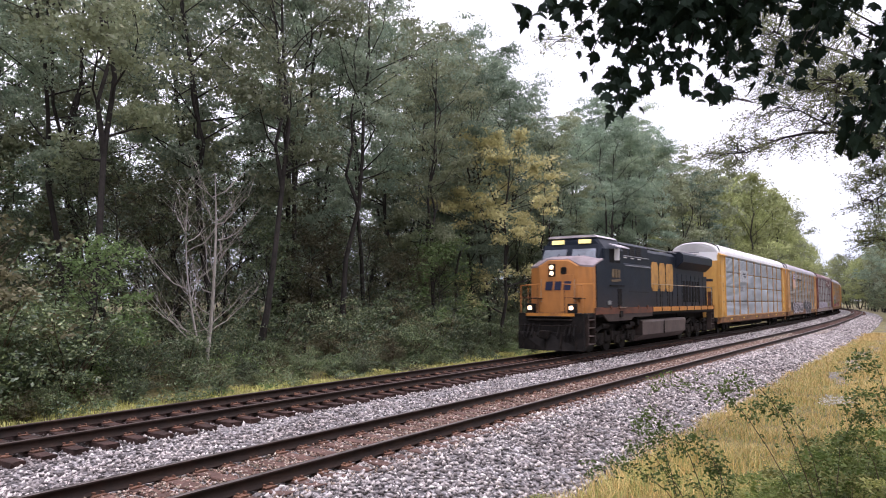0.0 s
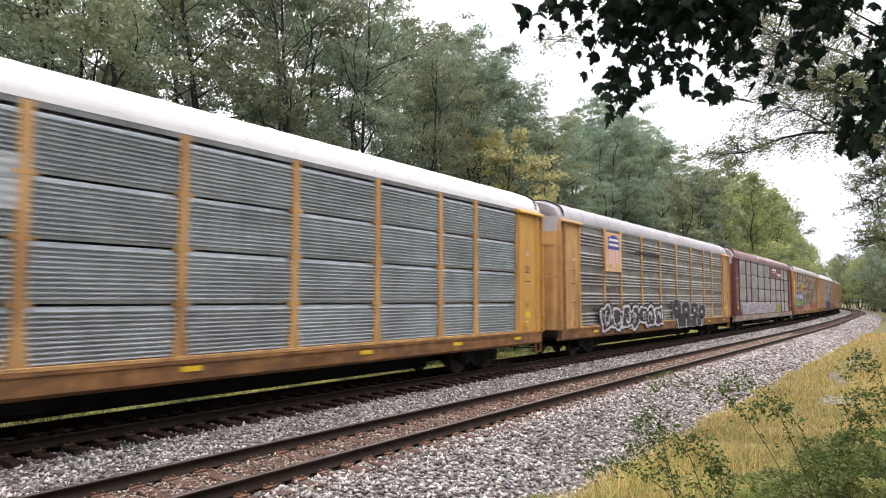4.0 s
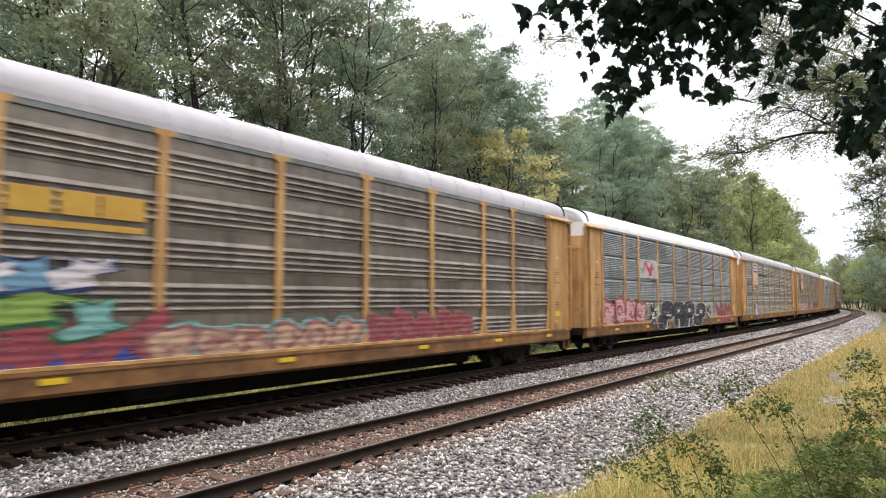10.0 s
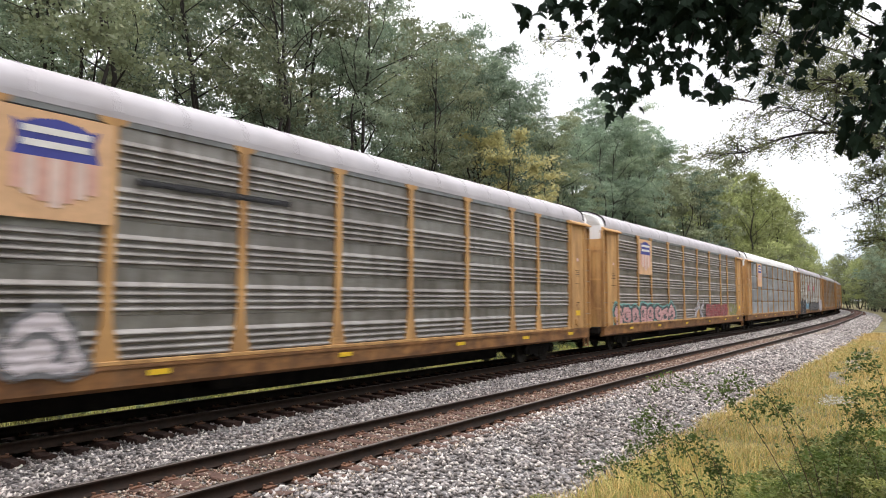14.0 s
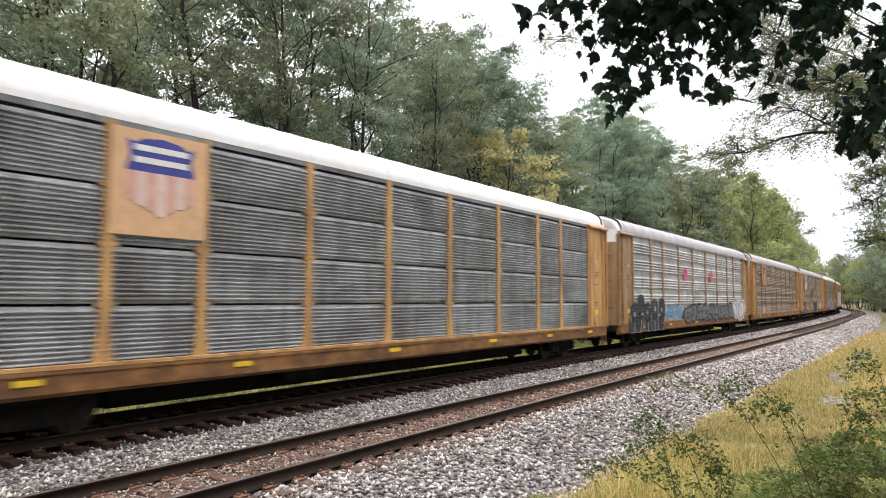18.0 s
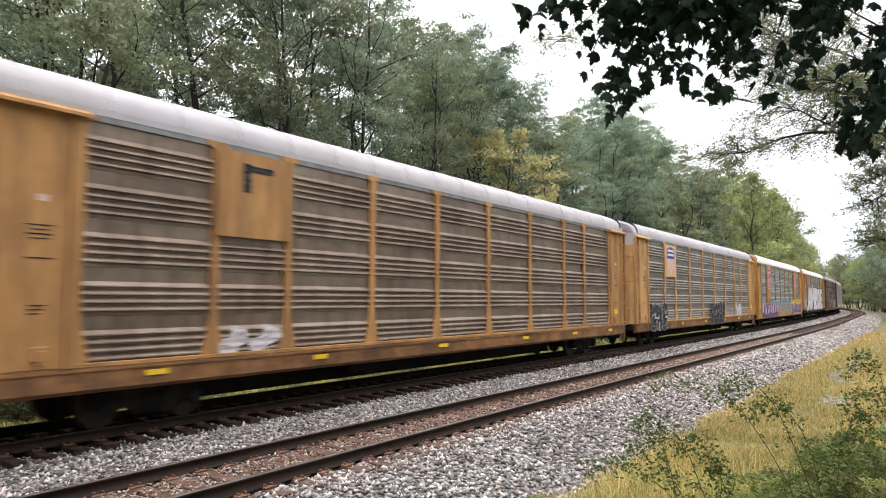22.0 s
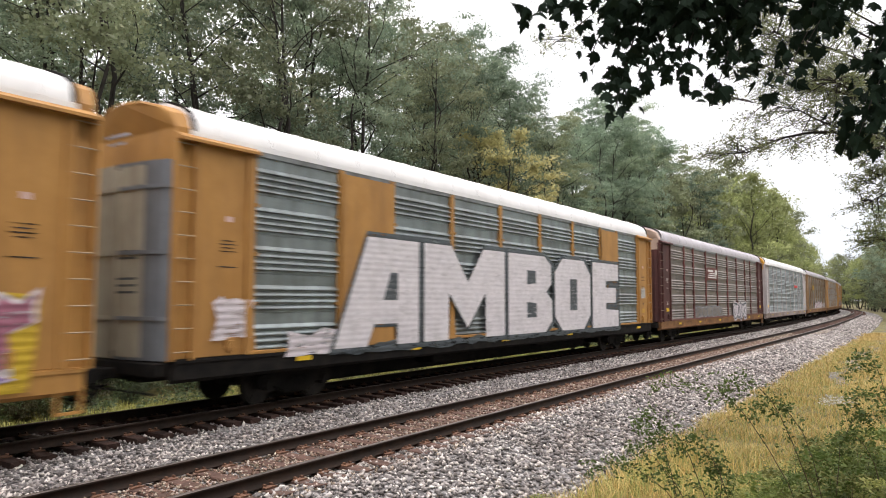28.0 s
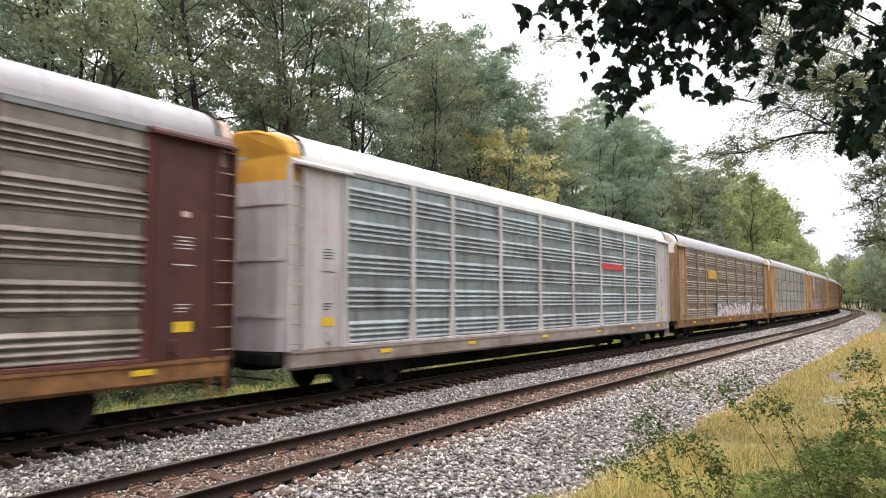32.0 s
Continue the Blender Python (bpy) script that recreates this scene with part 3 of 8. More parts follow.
def sleeper_mesh(seed, mat):
    rng = random.Random(seed)
    sh = Shape()
    jit = lambda a: rng.uniform(-a, a)
    rings = []
    for i in range(7):
        y = -1.3 + 2.6 * i / 6
        w0, w1, t = -0.115 + jit(0.008), 0.115 + jit(0.008), jit(0.008)
        e = 0.012
        rings.append([(w0, y, -0.18), (w1, y, -0.18), (w1, y, -e + t), (w1 - e * 1.5, y, t), (0.02, y, t - 0.004 + jit(0.006)), (w0 + e * 1.5, y, t), (w0, y, -e + t)])
    rings[0] = [(x, y + jit(0.03), z - abs(jit(0.01))) for x, y, z in rings[0]]
    rings[-1] = [(x, y + jit(0.03), z - abs(jit(0.01))) for x, y, z in rings[-1]]
    return sh.loft(rings).mesh("sleeper", mat)


def build_track(q0, z0, label, s_lo, s_hi, wood, head):
    root = empty("railway_track", Matrix(), label, "railway track", "the two tracks")
    sides, tops = [], []
    for side in (-1, 1):
        prof = [(q0 + side * 0.755 + a, z0 + b) for a, b in RAIL]
        me = swept(prof, STATIONS, M["rail_side"], "rail", closed=True)
        me.materials.append(M[head])
        k = len(RAIL)
        idx = np.arange(len(me.polygons)) % k
        me.polygons.foreach_set("material_index", ((idx == 7) | (idx == 6)).astype(np.int32))
        put("rail", me, root, label="rusty steel rail with a worn head")
    shapes = [sleeper_mesh(i, wood) for i in range(6)]
    plate = Shape()
    plate.prism_y([(-0.1, 0.0), (0.1, 0.0), (0.1, 0.012), (0.08, 0.02), (-0.08, 0.02), (-0.1, 0.012)], -0.18, 0.18)
    for a in (-0.06, 0.06):
        for b in (-0.1, 0.1):
            plate.box(a - 0.015, a + 0.015, b - 0.02, b + 0.03, 0.02, 0.05)
    plate_me = plate.mesh("tie_plate", M["rust"])
    rng = random.Random(int(abs(q0) * 10) + 5)
    s = s_lo
    while s < s_hi:
        x, y, a = along(s, q0 + rng.uniform(-0.04, 0.04))
        ob = put("sleeper", shapes[rng.randrange(6)], root, (x, y, z0 - 0.192 + rng.uniform(-0.012, 0.006)), rot=(0, 0, 90 - math.degrees(a) + rng.uniform(-1.5, 1.5)))
        if s < 45:
            for side in (-1, 1):
                pl = put("tie_plate", plate_me, ob, (0, side * 0.755, 0.003))
        s += 0.52 + rng.uniform(-0.03, 0.03)
    # the sleepers further off, joined
    sh = Shape()
    for s in list(np.arange(s_hi + 0.3, 330, 0.55)):
        x, y, a = along(s, q0)
        m = Matrix.Translation((x, y, z0 - 0.192)) @ Matrix.Rotation(math.pi / 2 - a, 4, "Z")
        vs = [m @ Vector((i, j, k)) for i in (-0.115, 0.115) for j in (-1.3, 1.3) for k in (-0.18, 0.0)]
        sh.add(vs, [(0, 1, 3, 2), (4, 6, 7, 5), (0, 4, 5, 1), (2, 3, 7, 6), (1, 5, 7, 3)])
    tagged(put("sleepers_further_off", mesh_py("sleepers_further_off", sh.v, sh.f, wood), root), kind="stuff")


def build_stones():
    """Loose stones on the bed, denser towards the camera."""
    rng = np.random.default_rng(3)
    base = np.array([(1, 0, 0), (-1, 0, 0), (0, 1, 0), (0, -1, 0), (0, 0, 1), (0, 0, -1)], float)
    tri = np.array([(0, 2, 4), (2, 1, 4), (1, 3, 4), (3, 0, 4), (2, 0, 5), (1, 2, 5), (3, 1, 5), (0, 3, 5)])
    def scatter(n, s0, s1, q0, q1, size, mat, name, label, power=1.6, lift=0.0):
        s = s0 + (s1 - s0) * rng.random(n) ** power
        q = q0 + (q1 - q0) * rng.random(n)
        x, y, _ = along(s, q)
        r = size * (0.6 + 0.8 * rng.random(n)) * (1 + 0.012 * np.maximum(s - 12, 0))
        pts = base[None] * (0.65 + 0.6 * rng.random((n, 6, 1))) + 0.28 * rng.standard_normal((n, 6, 3))
        pts[..., 2] *= 0.75
        ang = rng.random(n) * 6.283
        c, sn = np.cos(ang)[:, None], np.sin(ang)[:, None]
        px = pts[..., 0] * c - pts[..., 1] * sn
        py = pts[..., 0] * sn + pts[..., 1] * c
        p = np.stack([px, py, pts[..., 2]], 2) * r[:, None, None]
        p += np.stack([x, y, bed_z(q) + lift * rng.random(n) + r * (0.1 + 0.5 * rng.random(n))], 1)[:, None]
        f = (tri[None] + 6 * np.arange(n)[:, None, None]).reshape(-1, 3)
        tagged(put(name, mesh_np(name, p.reshape(-1, 3), f, mat)), label, "ballast", kind="stuff")
    scatter(30000, 0, 60, 0.9, 3.85, 0.039, M["stone"], "ballast_stones", "loose grey crushed stones on the near shoulder")
    scatter(9000, 50, 140, 0.9, 3.85, 0.034, M["stone"], "ballast_stones", "loose grey crushed stones further along the shoulder", 1.2)
    scatter(5000, 60, 140, -3.4, -0.85, 0.034, M["stone"], "ballast_stones", "loose grey crushed stones further along between the tracks", 1.2)
    scatter(5000, 0, 70, 0.82, 1.55, 0.030, M["stone_tan"], "ballast_stones", "tan-stained crushed stones beside the near rail")
    scatter(15000, 0, 50, -0.69, 0.69, 0.024, M["stone_rust"], "ballast_stones", "rust-stained crushed stones between the near rails", 1.6, 0.035)
    scatter(9000, 0, 60, -0.69, 0.69, 0.024, M["stone_tan"], "ballast_stones", "tan crushed stones half covering the near sleepers", 1.6, 0.04)
    scatter(20000, 2, 70, -3.9, -0.85, 0.034, M["stone"], "ballast_stones", "loose grey crushed stones between the tracks")
    # these two are coloured darker for the shade under the train
    scatter(7000, 4, 60, -5.3, -3.95, 0.030, M["stone_oily_shaded"], "ballast_stones", "oil-stained, shade-darkened crushed stones between the far rails")
    scatter(3500, 4, 60, -7.1, -5.4, 0.032, M["stone_oily_shaded"], "ballast_stones", "shade-darkened crushed stones on the far shoulder")


build_ground()
build_bed()
build_track(0.0, NEAR_Z, "rusty double-rail near track on weathered wooden sleepers", -2, 60, M["sleeper"], "rail_top")
build_track(FAR_Q, 0.0, "far track with dark rails on weathered wooden sleepers", 0, 80, M["sleeper_oily_shaded"], "rail_top_dark")
build_stones()
# ---- the train: x along the track away from the camera, the side that is seen at y < 0, z from the rail top ----
CAR_PITCH = 28.484
POSTS = (-11.7, -9.0, -7.08, -4.26, -1.42, 1.42, 4.26, 7.08, 9.0, 11.7)
SIDE = 1.50
CACHE = {}


class Rack(Shape):
    """A shape on a wagon, whose body above the floor is set to its true height."""
    def mesh(self, name, mat):
        self.v = [(x, y, z if z < 1.19 else 1.18 + (z - 1.18) * 1.09) for x, y, z in self.v]
        return Shape.mesh(self, name, mat)


def cached(key, make):
    if key not in CACHE:
        CACHE[key] = make()
    return CACHE[key]


def panel_mesh(width, style, mat):
    """One corrugated side panel: fine ribs all over, or three ribs and a flat band. Its foot is at the origin."""
    def make():
        h, prof, z = (1.012, [], 0.0) if style == "fine" else (0.812, [], 0.0)
        ribs = 11 if style == "fine" else 4
        pitch = 0.0815 if style == "fine" else 0.137
        z = 0.06
        prof.append((0.026, 0.0))
        for i in range(ribs):
            prof += [(0.026, z), (-0.030, z + pitch * 0.10), (-0.034, z + pitch * 0.16), (-0.030, z + pitch * 0.30), (0.026, z + pitch * 0.80)] if style != "fine" else [(0.022, z), (-0.026, z + pitch * 0.12), (-0.028, z + pitch * 0.30), (0.022, z + pitch * 0.8)]
            z += pitch
        prof += [(0.026, h - 0.034), (0.07, h - 0.024)] if style == "fine" else [(0.026, h + 0.004), (0.045, h + 0.009), (0.045, h + 0.0125)]
        return Shape().sheet(prof, -width / 2, width / 2).mesh("side_panel", mat)
    return cached(("panel", round(width, 3), style, mat.name), make)


def post_mesh(mat, style):
    def make():
        if style == "tee":
            prof = [(-0.26, 5.06), (0.26, 5.06), (0.24, 4.99), (0.10, 4.93), (0.10, 1.85), (0.25, 1.26), (0.25, 1.17), (-0.25, 1.17), (-0.25, 1.26), (-0.10, 1.85), (-0.10, 4.93), (-0.24, 4.99)]
        elif style == "foot":
            prof = [(-0.10, 5.04), (0.10, 5.04), (0.10, 1.85), (0.22, 1.30), (0.22, 0.95), (-0.22, 0.95), (-0.22, 1.30), (-0.10, 1.85)]
        else:
            prof = [(-0.10, 5.04), (0.10, 5.04), (0.10, 1.75), (0.17, 1.30), (0.17, 1.16), (-0.17, 1.16), (-0.17, 1.30), (-0.10, 1.75)]
        sh = Rack().prism_y(prof, -SIDE - 0.040, -SIDE + 0.02)
        if style == "plain":
            for z in (2.12, 3.06, 4.0):
                for side in (-1, 1):
                    sh.box(side * 0.12 - 0.05, side * 0.12 + 0.05, -SIDE - 0.058, -SIDE - 0.01, z - 0.035, z + 0.035)
        sh.prism_y([(-0.05, 4.9), (0.05, 4.9), (0.05, 1.4), (-0.05, 1.4)], -SIDE - 0.0435, -SIDE - 0.03)
        return sh.mesh("post", mat)
    return cached(("post", style, mat.name), make)


ROOF = [(-1.53, 5.06), (-1.53, 5.16), (-1.50, 5.34), (-1.40, 5.50), (-1.15, 5.64), (-0.7, 5.79), (0, 5.83), (0.7, 5.79), (1.15, 5.64), (1.40, 5.50), (1.50, 5.34), (1.53, 5.16), (1.53, 5.06)]


def roof_mesh(mat):
    def make():
        sh = Rack()
        def ring(x, k):
            return [(x, y * (1 - 0.16 * k * (z > 5.2)), 5.06 + (z - 5.06) * (1 - 0.12 * k)) for y, z in ROOF]
        xs = [(-13.18, 0.1), (-13.0, 0.0), (-12.3, 0.0)]
        stations = xs + [(x, 0.0) for x in np.arange(-11.2, 11.3, 1.4)] + [(-x, k) for x, k in xs[::-1]]
        sh.loft([ring(x, k) for x, k in stations])
        me = sh.mesh("roof", mat)
        for p in me.polygons:
            p.use_smooth = len(p.vertices) == 4 and abs(p.normal.z) > 0.15
        return me
    return cached(("roof", mat.name), make)


def wheelset_mesh(r):
    def make():
        sh = Rack()
        for s in (-1, 1):
            sh.cyl((0, s * 0.685, 0), (0, s * 0.715, 0), r + 0.028, 20)
            sh.cyl((0, s * 0.715, 0), (0, s * 0.80, 0), r, 20, r * 0.985)
            sh.cyl((0, s * 0.80, 0), (0, s * 0.83, 0), r * 0.45, 12)
            for k in range(3):
                a = k * 2.094
                sh.cyl((r * 0.68 * math.cos(a), s * 0.795, r * 0.68 * math.sin(a)), (r * 0.68 * math.cos(a), s * 0.812, r * 0.68 * math.sin(a)), 0.06, 8)
        sh.cyl((0, -0.98, 0), (0, 0.98, 0), 0.085, 10)
        return sh.mesh("wheelset", M["wheel"])
    return cached(("wheelset", r), make)


WHEELSETS = []          # (wheelset, its place in the truck, its distance from the car's middle, radius, the car)


def freight_truck(car, cx):
    tr = put("truck", cached("bolster", lambda: Rack().box(-0.22, 0.22, -1.05, 1.05, 0.5, 0.78, 0.03).box(-1.1, 1.1, -0.12, 0.12, 0.45, 0.6).mesh("truck", M["black"])), car, (cx, 0, 0))
    def frame_make():
        sh = Rack()
        prof = [(-1.15, 0.56), (-1.05, 0.66), (-0.62, 0.66), (-0.38, 0.80), (0.38, 0.80), (0.62, 0.66), (1.05, 0.66), (1.15, 0.56), (1.05, 0.36), (0.62, 0.40), (0.34, 0.22), (-0.34, 0.22), (-0.62, 0.40), (-1.05, 0.36)]
        sh.prism_y(prof, -1.10, -0.94)
        for x in (-0.16, 0.0, 0.16):
            sh.cyl((x, -1.12, 0.28), (x, -1.12, 0.56), 0.065, 8)
        for x in (-0.86, 0.86):
            sh.cyl((x, -1.16, 0.44), (x, -0.9, 0.44), 0.13, 10)
        return sh.mesh("side_frame", M["black"])
    me = cached("side_frame", frame_make)
    put("side_frame", me, tr)
    put("side_frame", me, tr, rot=(0, 0, 180))
    for x in (-0.86, 0.86):
        ws = put("wheelset", wheelset_mesh(0.44), tr, (x, 0, 0.44))
        WHEELSETS.append((ws, (x, 0, 0.44), cx + x, 0.44, car))


def coupler_mesh():
    return Rack().box(-0.15, 0.62, -0.1, 0.1, 0.78, 0.98, 0.02).box(0.5, 0.72, -0.16, 0.14, 0.74, 1.02, 0.03).box(-0.3, 0.0, -0.3, 0.3, 0.72, 1.08, 0.03).cyl((0.3, -0.3, 0.55), (0.5, -0.18, 0.4), 0.03).mesh("coupler", M["black"])


def ladder_mesh(mat):
    """Two stiles and worn pale rungs that run through them."""
    def make():
        sh = Rack()
        for x in (-0.21, 0.21):
            sh.box(x - 0.028, x + 0.028, -0.085, 0.03, 1.15, 4.95)
        stiles = len(sh.f)
        for z in np.arange(1.3, 4.95, 0.40):
            sh.cyl((-0.245, -0.07, z), (0.245, -0.07, z), 0.0125, 6)
        me = sh.mesh("ladder", mat)
        me.materials.append(M["rung"])
        for p in me.polygons[stiles:]:
            p.material_index = 1
        return me
    return cached(("ladder", mat.name), make)


def rack(n, label, post="yellow", sill="sill_yellow", roof="roof_white", panel="galv", end=None, style="fine", posts="plain", cap="roof_white", doors=None, group="auto-carrier wagons of the train"):
    """One auto-carrier wagon with its parts, at the origin."""
    end = end or post
    doors = doors or (end, end)
    car = empty("autorack_wagon", Matrix(), label, "rail wagon", group)
    car["number"] = n
    pm, sm, em = M[post], M[sill], M[end]
    key = (post, sill, end)
    roof_ob = put("roof", roof_mesh(M[roof]), car)
    seam = cached(("seam", roof), lambda: Rack().loft([[(d, y * 1.004, z + 0.012) for y, z in ROOF[1:-1]] + [(d, y * 0.98, z - 0.03) for y, z in ROOF[1:-1][::-1]] for d in (-0.025, 0.025)]).mesh("roof_seam", M[roof]))
    for x in np.arange(-12.6, 12.7, 1.4):
        put("roof_seam", seam, roof_ob, (x, 0, 0))
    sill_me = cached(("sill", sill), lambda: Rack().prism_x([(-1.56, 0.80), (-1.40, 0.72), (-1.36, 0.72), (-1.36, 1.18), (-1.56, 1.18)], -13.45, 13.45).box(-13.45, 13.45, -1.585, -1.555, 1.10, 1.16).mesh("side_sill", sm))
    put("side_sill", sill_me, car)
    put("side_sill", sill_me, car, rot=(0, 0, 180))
    ledge_me = cached(("ledge", post), lambda: Rack().box(-11.7, 11.7, -1.572, -1.50, 1.165, 1.235, 0.008).mesh("sill_ledge", pm))
    put("sill_ledge", ledge_me, car)
    plate_me = cached(("plate", panel), lambda: Rack().box(-13.0, 13.0, -SIDE - 0.018, -1.40, 4.965, 5.062).mesh("top_plate", M["galv_dark"]))
    put("top_plate", plate_me, car)
    put("top_plate", plate_me, car, rot=(0, 0, 180))
    put("floor", cached("floor", lambda: Rack().box(-13.5, 13.5, -1.37, 1.37, 1.04, 1.12).mesh("floor", M["black"])), car)
    put("centre_sill", cached("centre_sill", lambda: Rack().box(-13.3, 13.3, -0.3, 0.3, 0.66, 1.035, 0.02).box(-8.2, 8.2, -0.26, 0.26, 0.24, 0.66, 0.02).box(-4.5, -3.4, -1.0, -0.32, 0.45, 0.9, 0.04).box(2.2, 3.6, -0.95, -0.32, 0.6, 0.95, 0.05).mesh("centre_sill", M["black"])), car)
    for x in POSTS:
        for turn in (0, 180):
            put("post", post_mesh(pm, posts), car, (x, 0, 0), rot=(0, 0, turn))
    rows = 4 if style == "fine" else 5
    h = 1.027 if style == "fine" else 0.825
    for i in range(len(POSTS) - 1):
        x0, x1 = POSTS[i], POSTS[i + 1]
        me = panel_mesh(x1 - x0, style, M[panel])
        for r in range(rows):
            put("side_panel", me, car, ((x0 + x1) / 2, -SIDE, 1.19 + r * h))
    def back():
        sh = Shape()
        for r in range(rows):
            sh.sheet([(1.50, 1.19 + r * h), (1.534, 1.3 + r * h), (1.534, 1.4 + r * h), (1.50, 1.5 + r * h), (1.50, 1.17 + (r + 1) * h)], -11.7, 11.7)
        return sh.mesh("far_side_panel", M[panel])
    put("far_side_panel", cached(("back", style, panel), back), car)
    for side in (-1, 1):
        lo, hi = sorted((side * 11.72, side * 13.02))
        j0, j1 = sorted((side * 11.72, side * 11.86))
        k0, k1 = sorted((side * 12.98, side * 13.10))
        c0, c1 = sorted((side * 13.10, side * 13.50))
        cme = cached(("corner", end, side), lambda: Rack().box(lo, hi, -1.545, -1.47, 1.18, 4.97, 0.01).mesh("corner_panel", em))
        jme = cached(("jamb", end, side), lambda: Rack().box(j0, j1, -1.60, -1.54, 1.18, 4.97).mesh("jamb", em))
        kme = cached(("edge", end, side), lambda: Rack().box(k0, k1, -1.58, -1.50, 1.18, 4.97).mesh("corner_post", em))
        dme = cached(("plate", end, side), lambda: Rack().box(c0, c1, -1.50, -1.42, 1.18, 4.97).mesh("ladder_plate", em))
        for turn in (0, 180):
            for nm, me in (("corner_panel", cme), ("jamb", jme), ("corner_post", kme), ("ladder_plate", dme)):
                put(nm, me, car, rot=(0, 0, turn))
    hood = cached(("hood", end), lambda: Rack().loft([[(x, -1.50, 5.10), (x, -1.70, 5.0), (x, -1.70, 4.95), (x, -1.50, 4.96)] for x in (-0.95, 0.95)]).mesh("hood", em))
    for x in (-12.55, 12.55):
        put("hood", hood, car, (x, 0, 0))
        put("hood", hood, car, (x, 0, 0), rot=(0, 0, 180))
        lt = cached(("latch", end), lambda: Rack().box(-0.10, 0.10, -1.60, -1.54, 1.30, 1.52, 0.012).box(-0.04, 0.04, -1.63, -1.59, 1.24, 1.46, 0.01).mesh("latch", em))
        put("latch", lt, car, (x - math.copysign(0.32, x), 0, 0))
        put("ladder", ladder_mesh(M[end]), car, (x + math.copysign(0.76, x), -1.52, 0))
    # clamshell end doors: two bowed leaves, and the white cap over them
    bowed = [(13.50, -1.44), (13.60, -1.30), (13.72, -0.70), (13.75, -0.03)]
    leaf_me = {}
    for mat in doors:
        for sd in (-1, 1):
            leaf_me[mat, sd] = cached(("leaf", mat, sd), lambda: Rack().loft([[(x, -y * sd, z) for x, y in bowed] + [(x - 0.06, -y * sd, z) for x, y in bowed[::-1]] for z in (1.15, 4.62)]).mesh("end_door", M[mat]))
            leaf_me["rib", mat, sd] = cached(("door_rib", mat, sd), lambda: Rack().loft([[(x + 0.03, -y * sd, zz) for x, y in bowed] + [(x - 0.01, -y * sd, zz) for x, y in bowed[::-1]] for zz in (1.19, 1.26)]).mesh("door_rib", M[mat]))
    bar_me = cached(("lock_bar", doors), lambda: Rack().box(13.70, 13.80, 0.03, 0.10, 1.3, 4.5).mesh("lock_bar", M[doors[0]]))
    def cap_make():
        prof = [(-1.50, 4.63), (-1.50, 5.2), (-1.36, 5.46), (-1.1, 5.60), (-0.6, 5.74), (0, 5.78), (0.6, 5.74), (1.1, 5.60), (1.36, 5.46), (1.50, 5.2), (1.50, 4.63)]
        bow = lambda y: 13.50 + 0.24 * (1 - abs(y / 1.50) ** 2.2)
        low = lambda z, k: 4.63 + (z - 4.63) * (1 - k)
        return Rack().loft([[(13.19, y, z) for y, z in prof], [(13.40, y, z) for y, z in prof], [(13.40 + 0.9 * (bow(y) - 13.40), y * 0.995, low(z, 0.012)) for y, z in prof], [(bow(y), y * 0.98, low(z, 0.045)) for y, z in prof]]).mesh("end_cap", M[cap])
    cap_me = cached(("cap", cap), cap_make)
    for turn in (0, 180):
        for sd in (-1, 1):
            mat = doors[0 if sd * (1 if turn == 0 else -1) > 0 else 1]
            d = put("end_door", leaf_me[mat, sd], car, rot=(0, 0, turn))
            for z in (0.7, 1.95, 3.2):
                put("door_rib", leaf_me["rib", mat, sd], d, (0, 0, z))
            if sd > 0:
                put("lock_bar", bar_me, d)
        put("end_cap", cap_me, car, rot=(0, 0, turn))
        # black strip that draws the shadow in the gap between cap and roof
        put("cap_seal", cached("cap_seal", lambda: Rack().loft([[(x, y * 1.012, z + 0.03) for y, z in ROOF[1:-1]] + [(x, y * 0.9, z - 0.1) for y, z in ROOF[1:-1][::-1]] for x in (13.10, 13.17)]).mesh("cap_seal", M["black"])), car, rot=(0, 0, turn))
        put("cap_stencil", cached("cap_stencil", lambda: Rack().box(13.745, 13.752, -0.5, 0.35, 5.12, 5.18).box(13.745, 13.752, -0.35, 0.2, 4.98, 5.03).mesh("cap_stencil", M["grey_paint"])), car, rot=(0, 0, turn))
        put("door_seam", cached("door_seam", lambda: Rack().box(13.74, 13.757, -0.022, 0.022, 1.15, 4.62).mesh("door_seam", M["shadow_black"])), car, rot=(0, 0, turn))
        cp = put("coupler", cached("coupler", coupler_mesh), car, rot=(0, 0, turn))
        cp.location = (13.5 if turn == 0 else -13.5, 0, 0)
        fr = cached("end_frame", lambda: Rack().box(13.3, 13.75, -1.4, 1.4, 0.86, 1.12, 0.02).cyl((13.7, -1.35, 0.55), (13.7, 1.35, 0.55), 0.02, 6).box(13.66, 13.72, -1.38, -1.3, 0.5, 0.9).mesh("end_frame", M["black"]))
        put("end_frame", fr, car, rot=(0, 0, turn))
        put("air_hose", cached("air_hose", lambda: Rack().cyl((13.72, -0.34, 0.86), (13.92, -0.30, 0.55), 0.028, 6).cyl((13.92, -0.30, 0.55), (14.2, -0.2, 0.46), 0.028, 6).mesh("air_hose", M["black"])), car, rot=(0, 0, turn))
        put("corner_step", cached(("corner_step", sill), lambda: Rack().box(13.0, 13.05, -1.56, -1.48, 0.45, 0.82).box(13.4, 13.45, -1.56, -1.48, 0.45, 0.82).box(13.0, 13.45, -1.57, -1.47, 0.43, 0.47).mesh("corner_step", sm)), car, rot=(0, 0, turn))
    for cx in (-9.95, 9.95):
        freight_truck(car, cx)
    return car


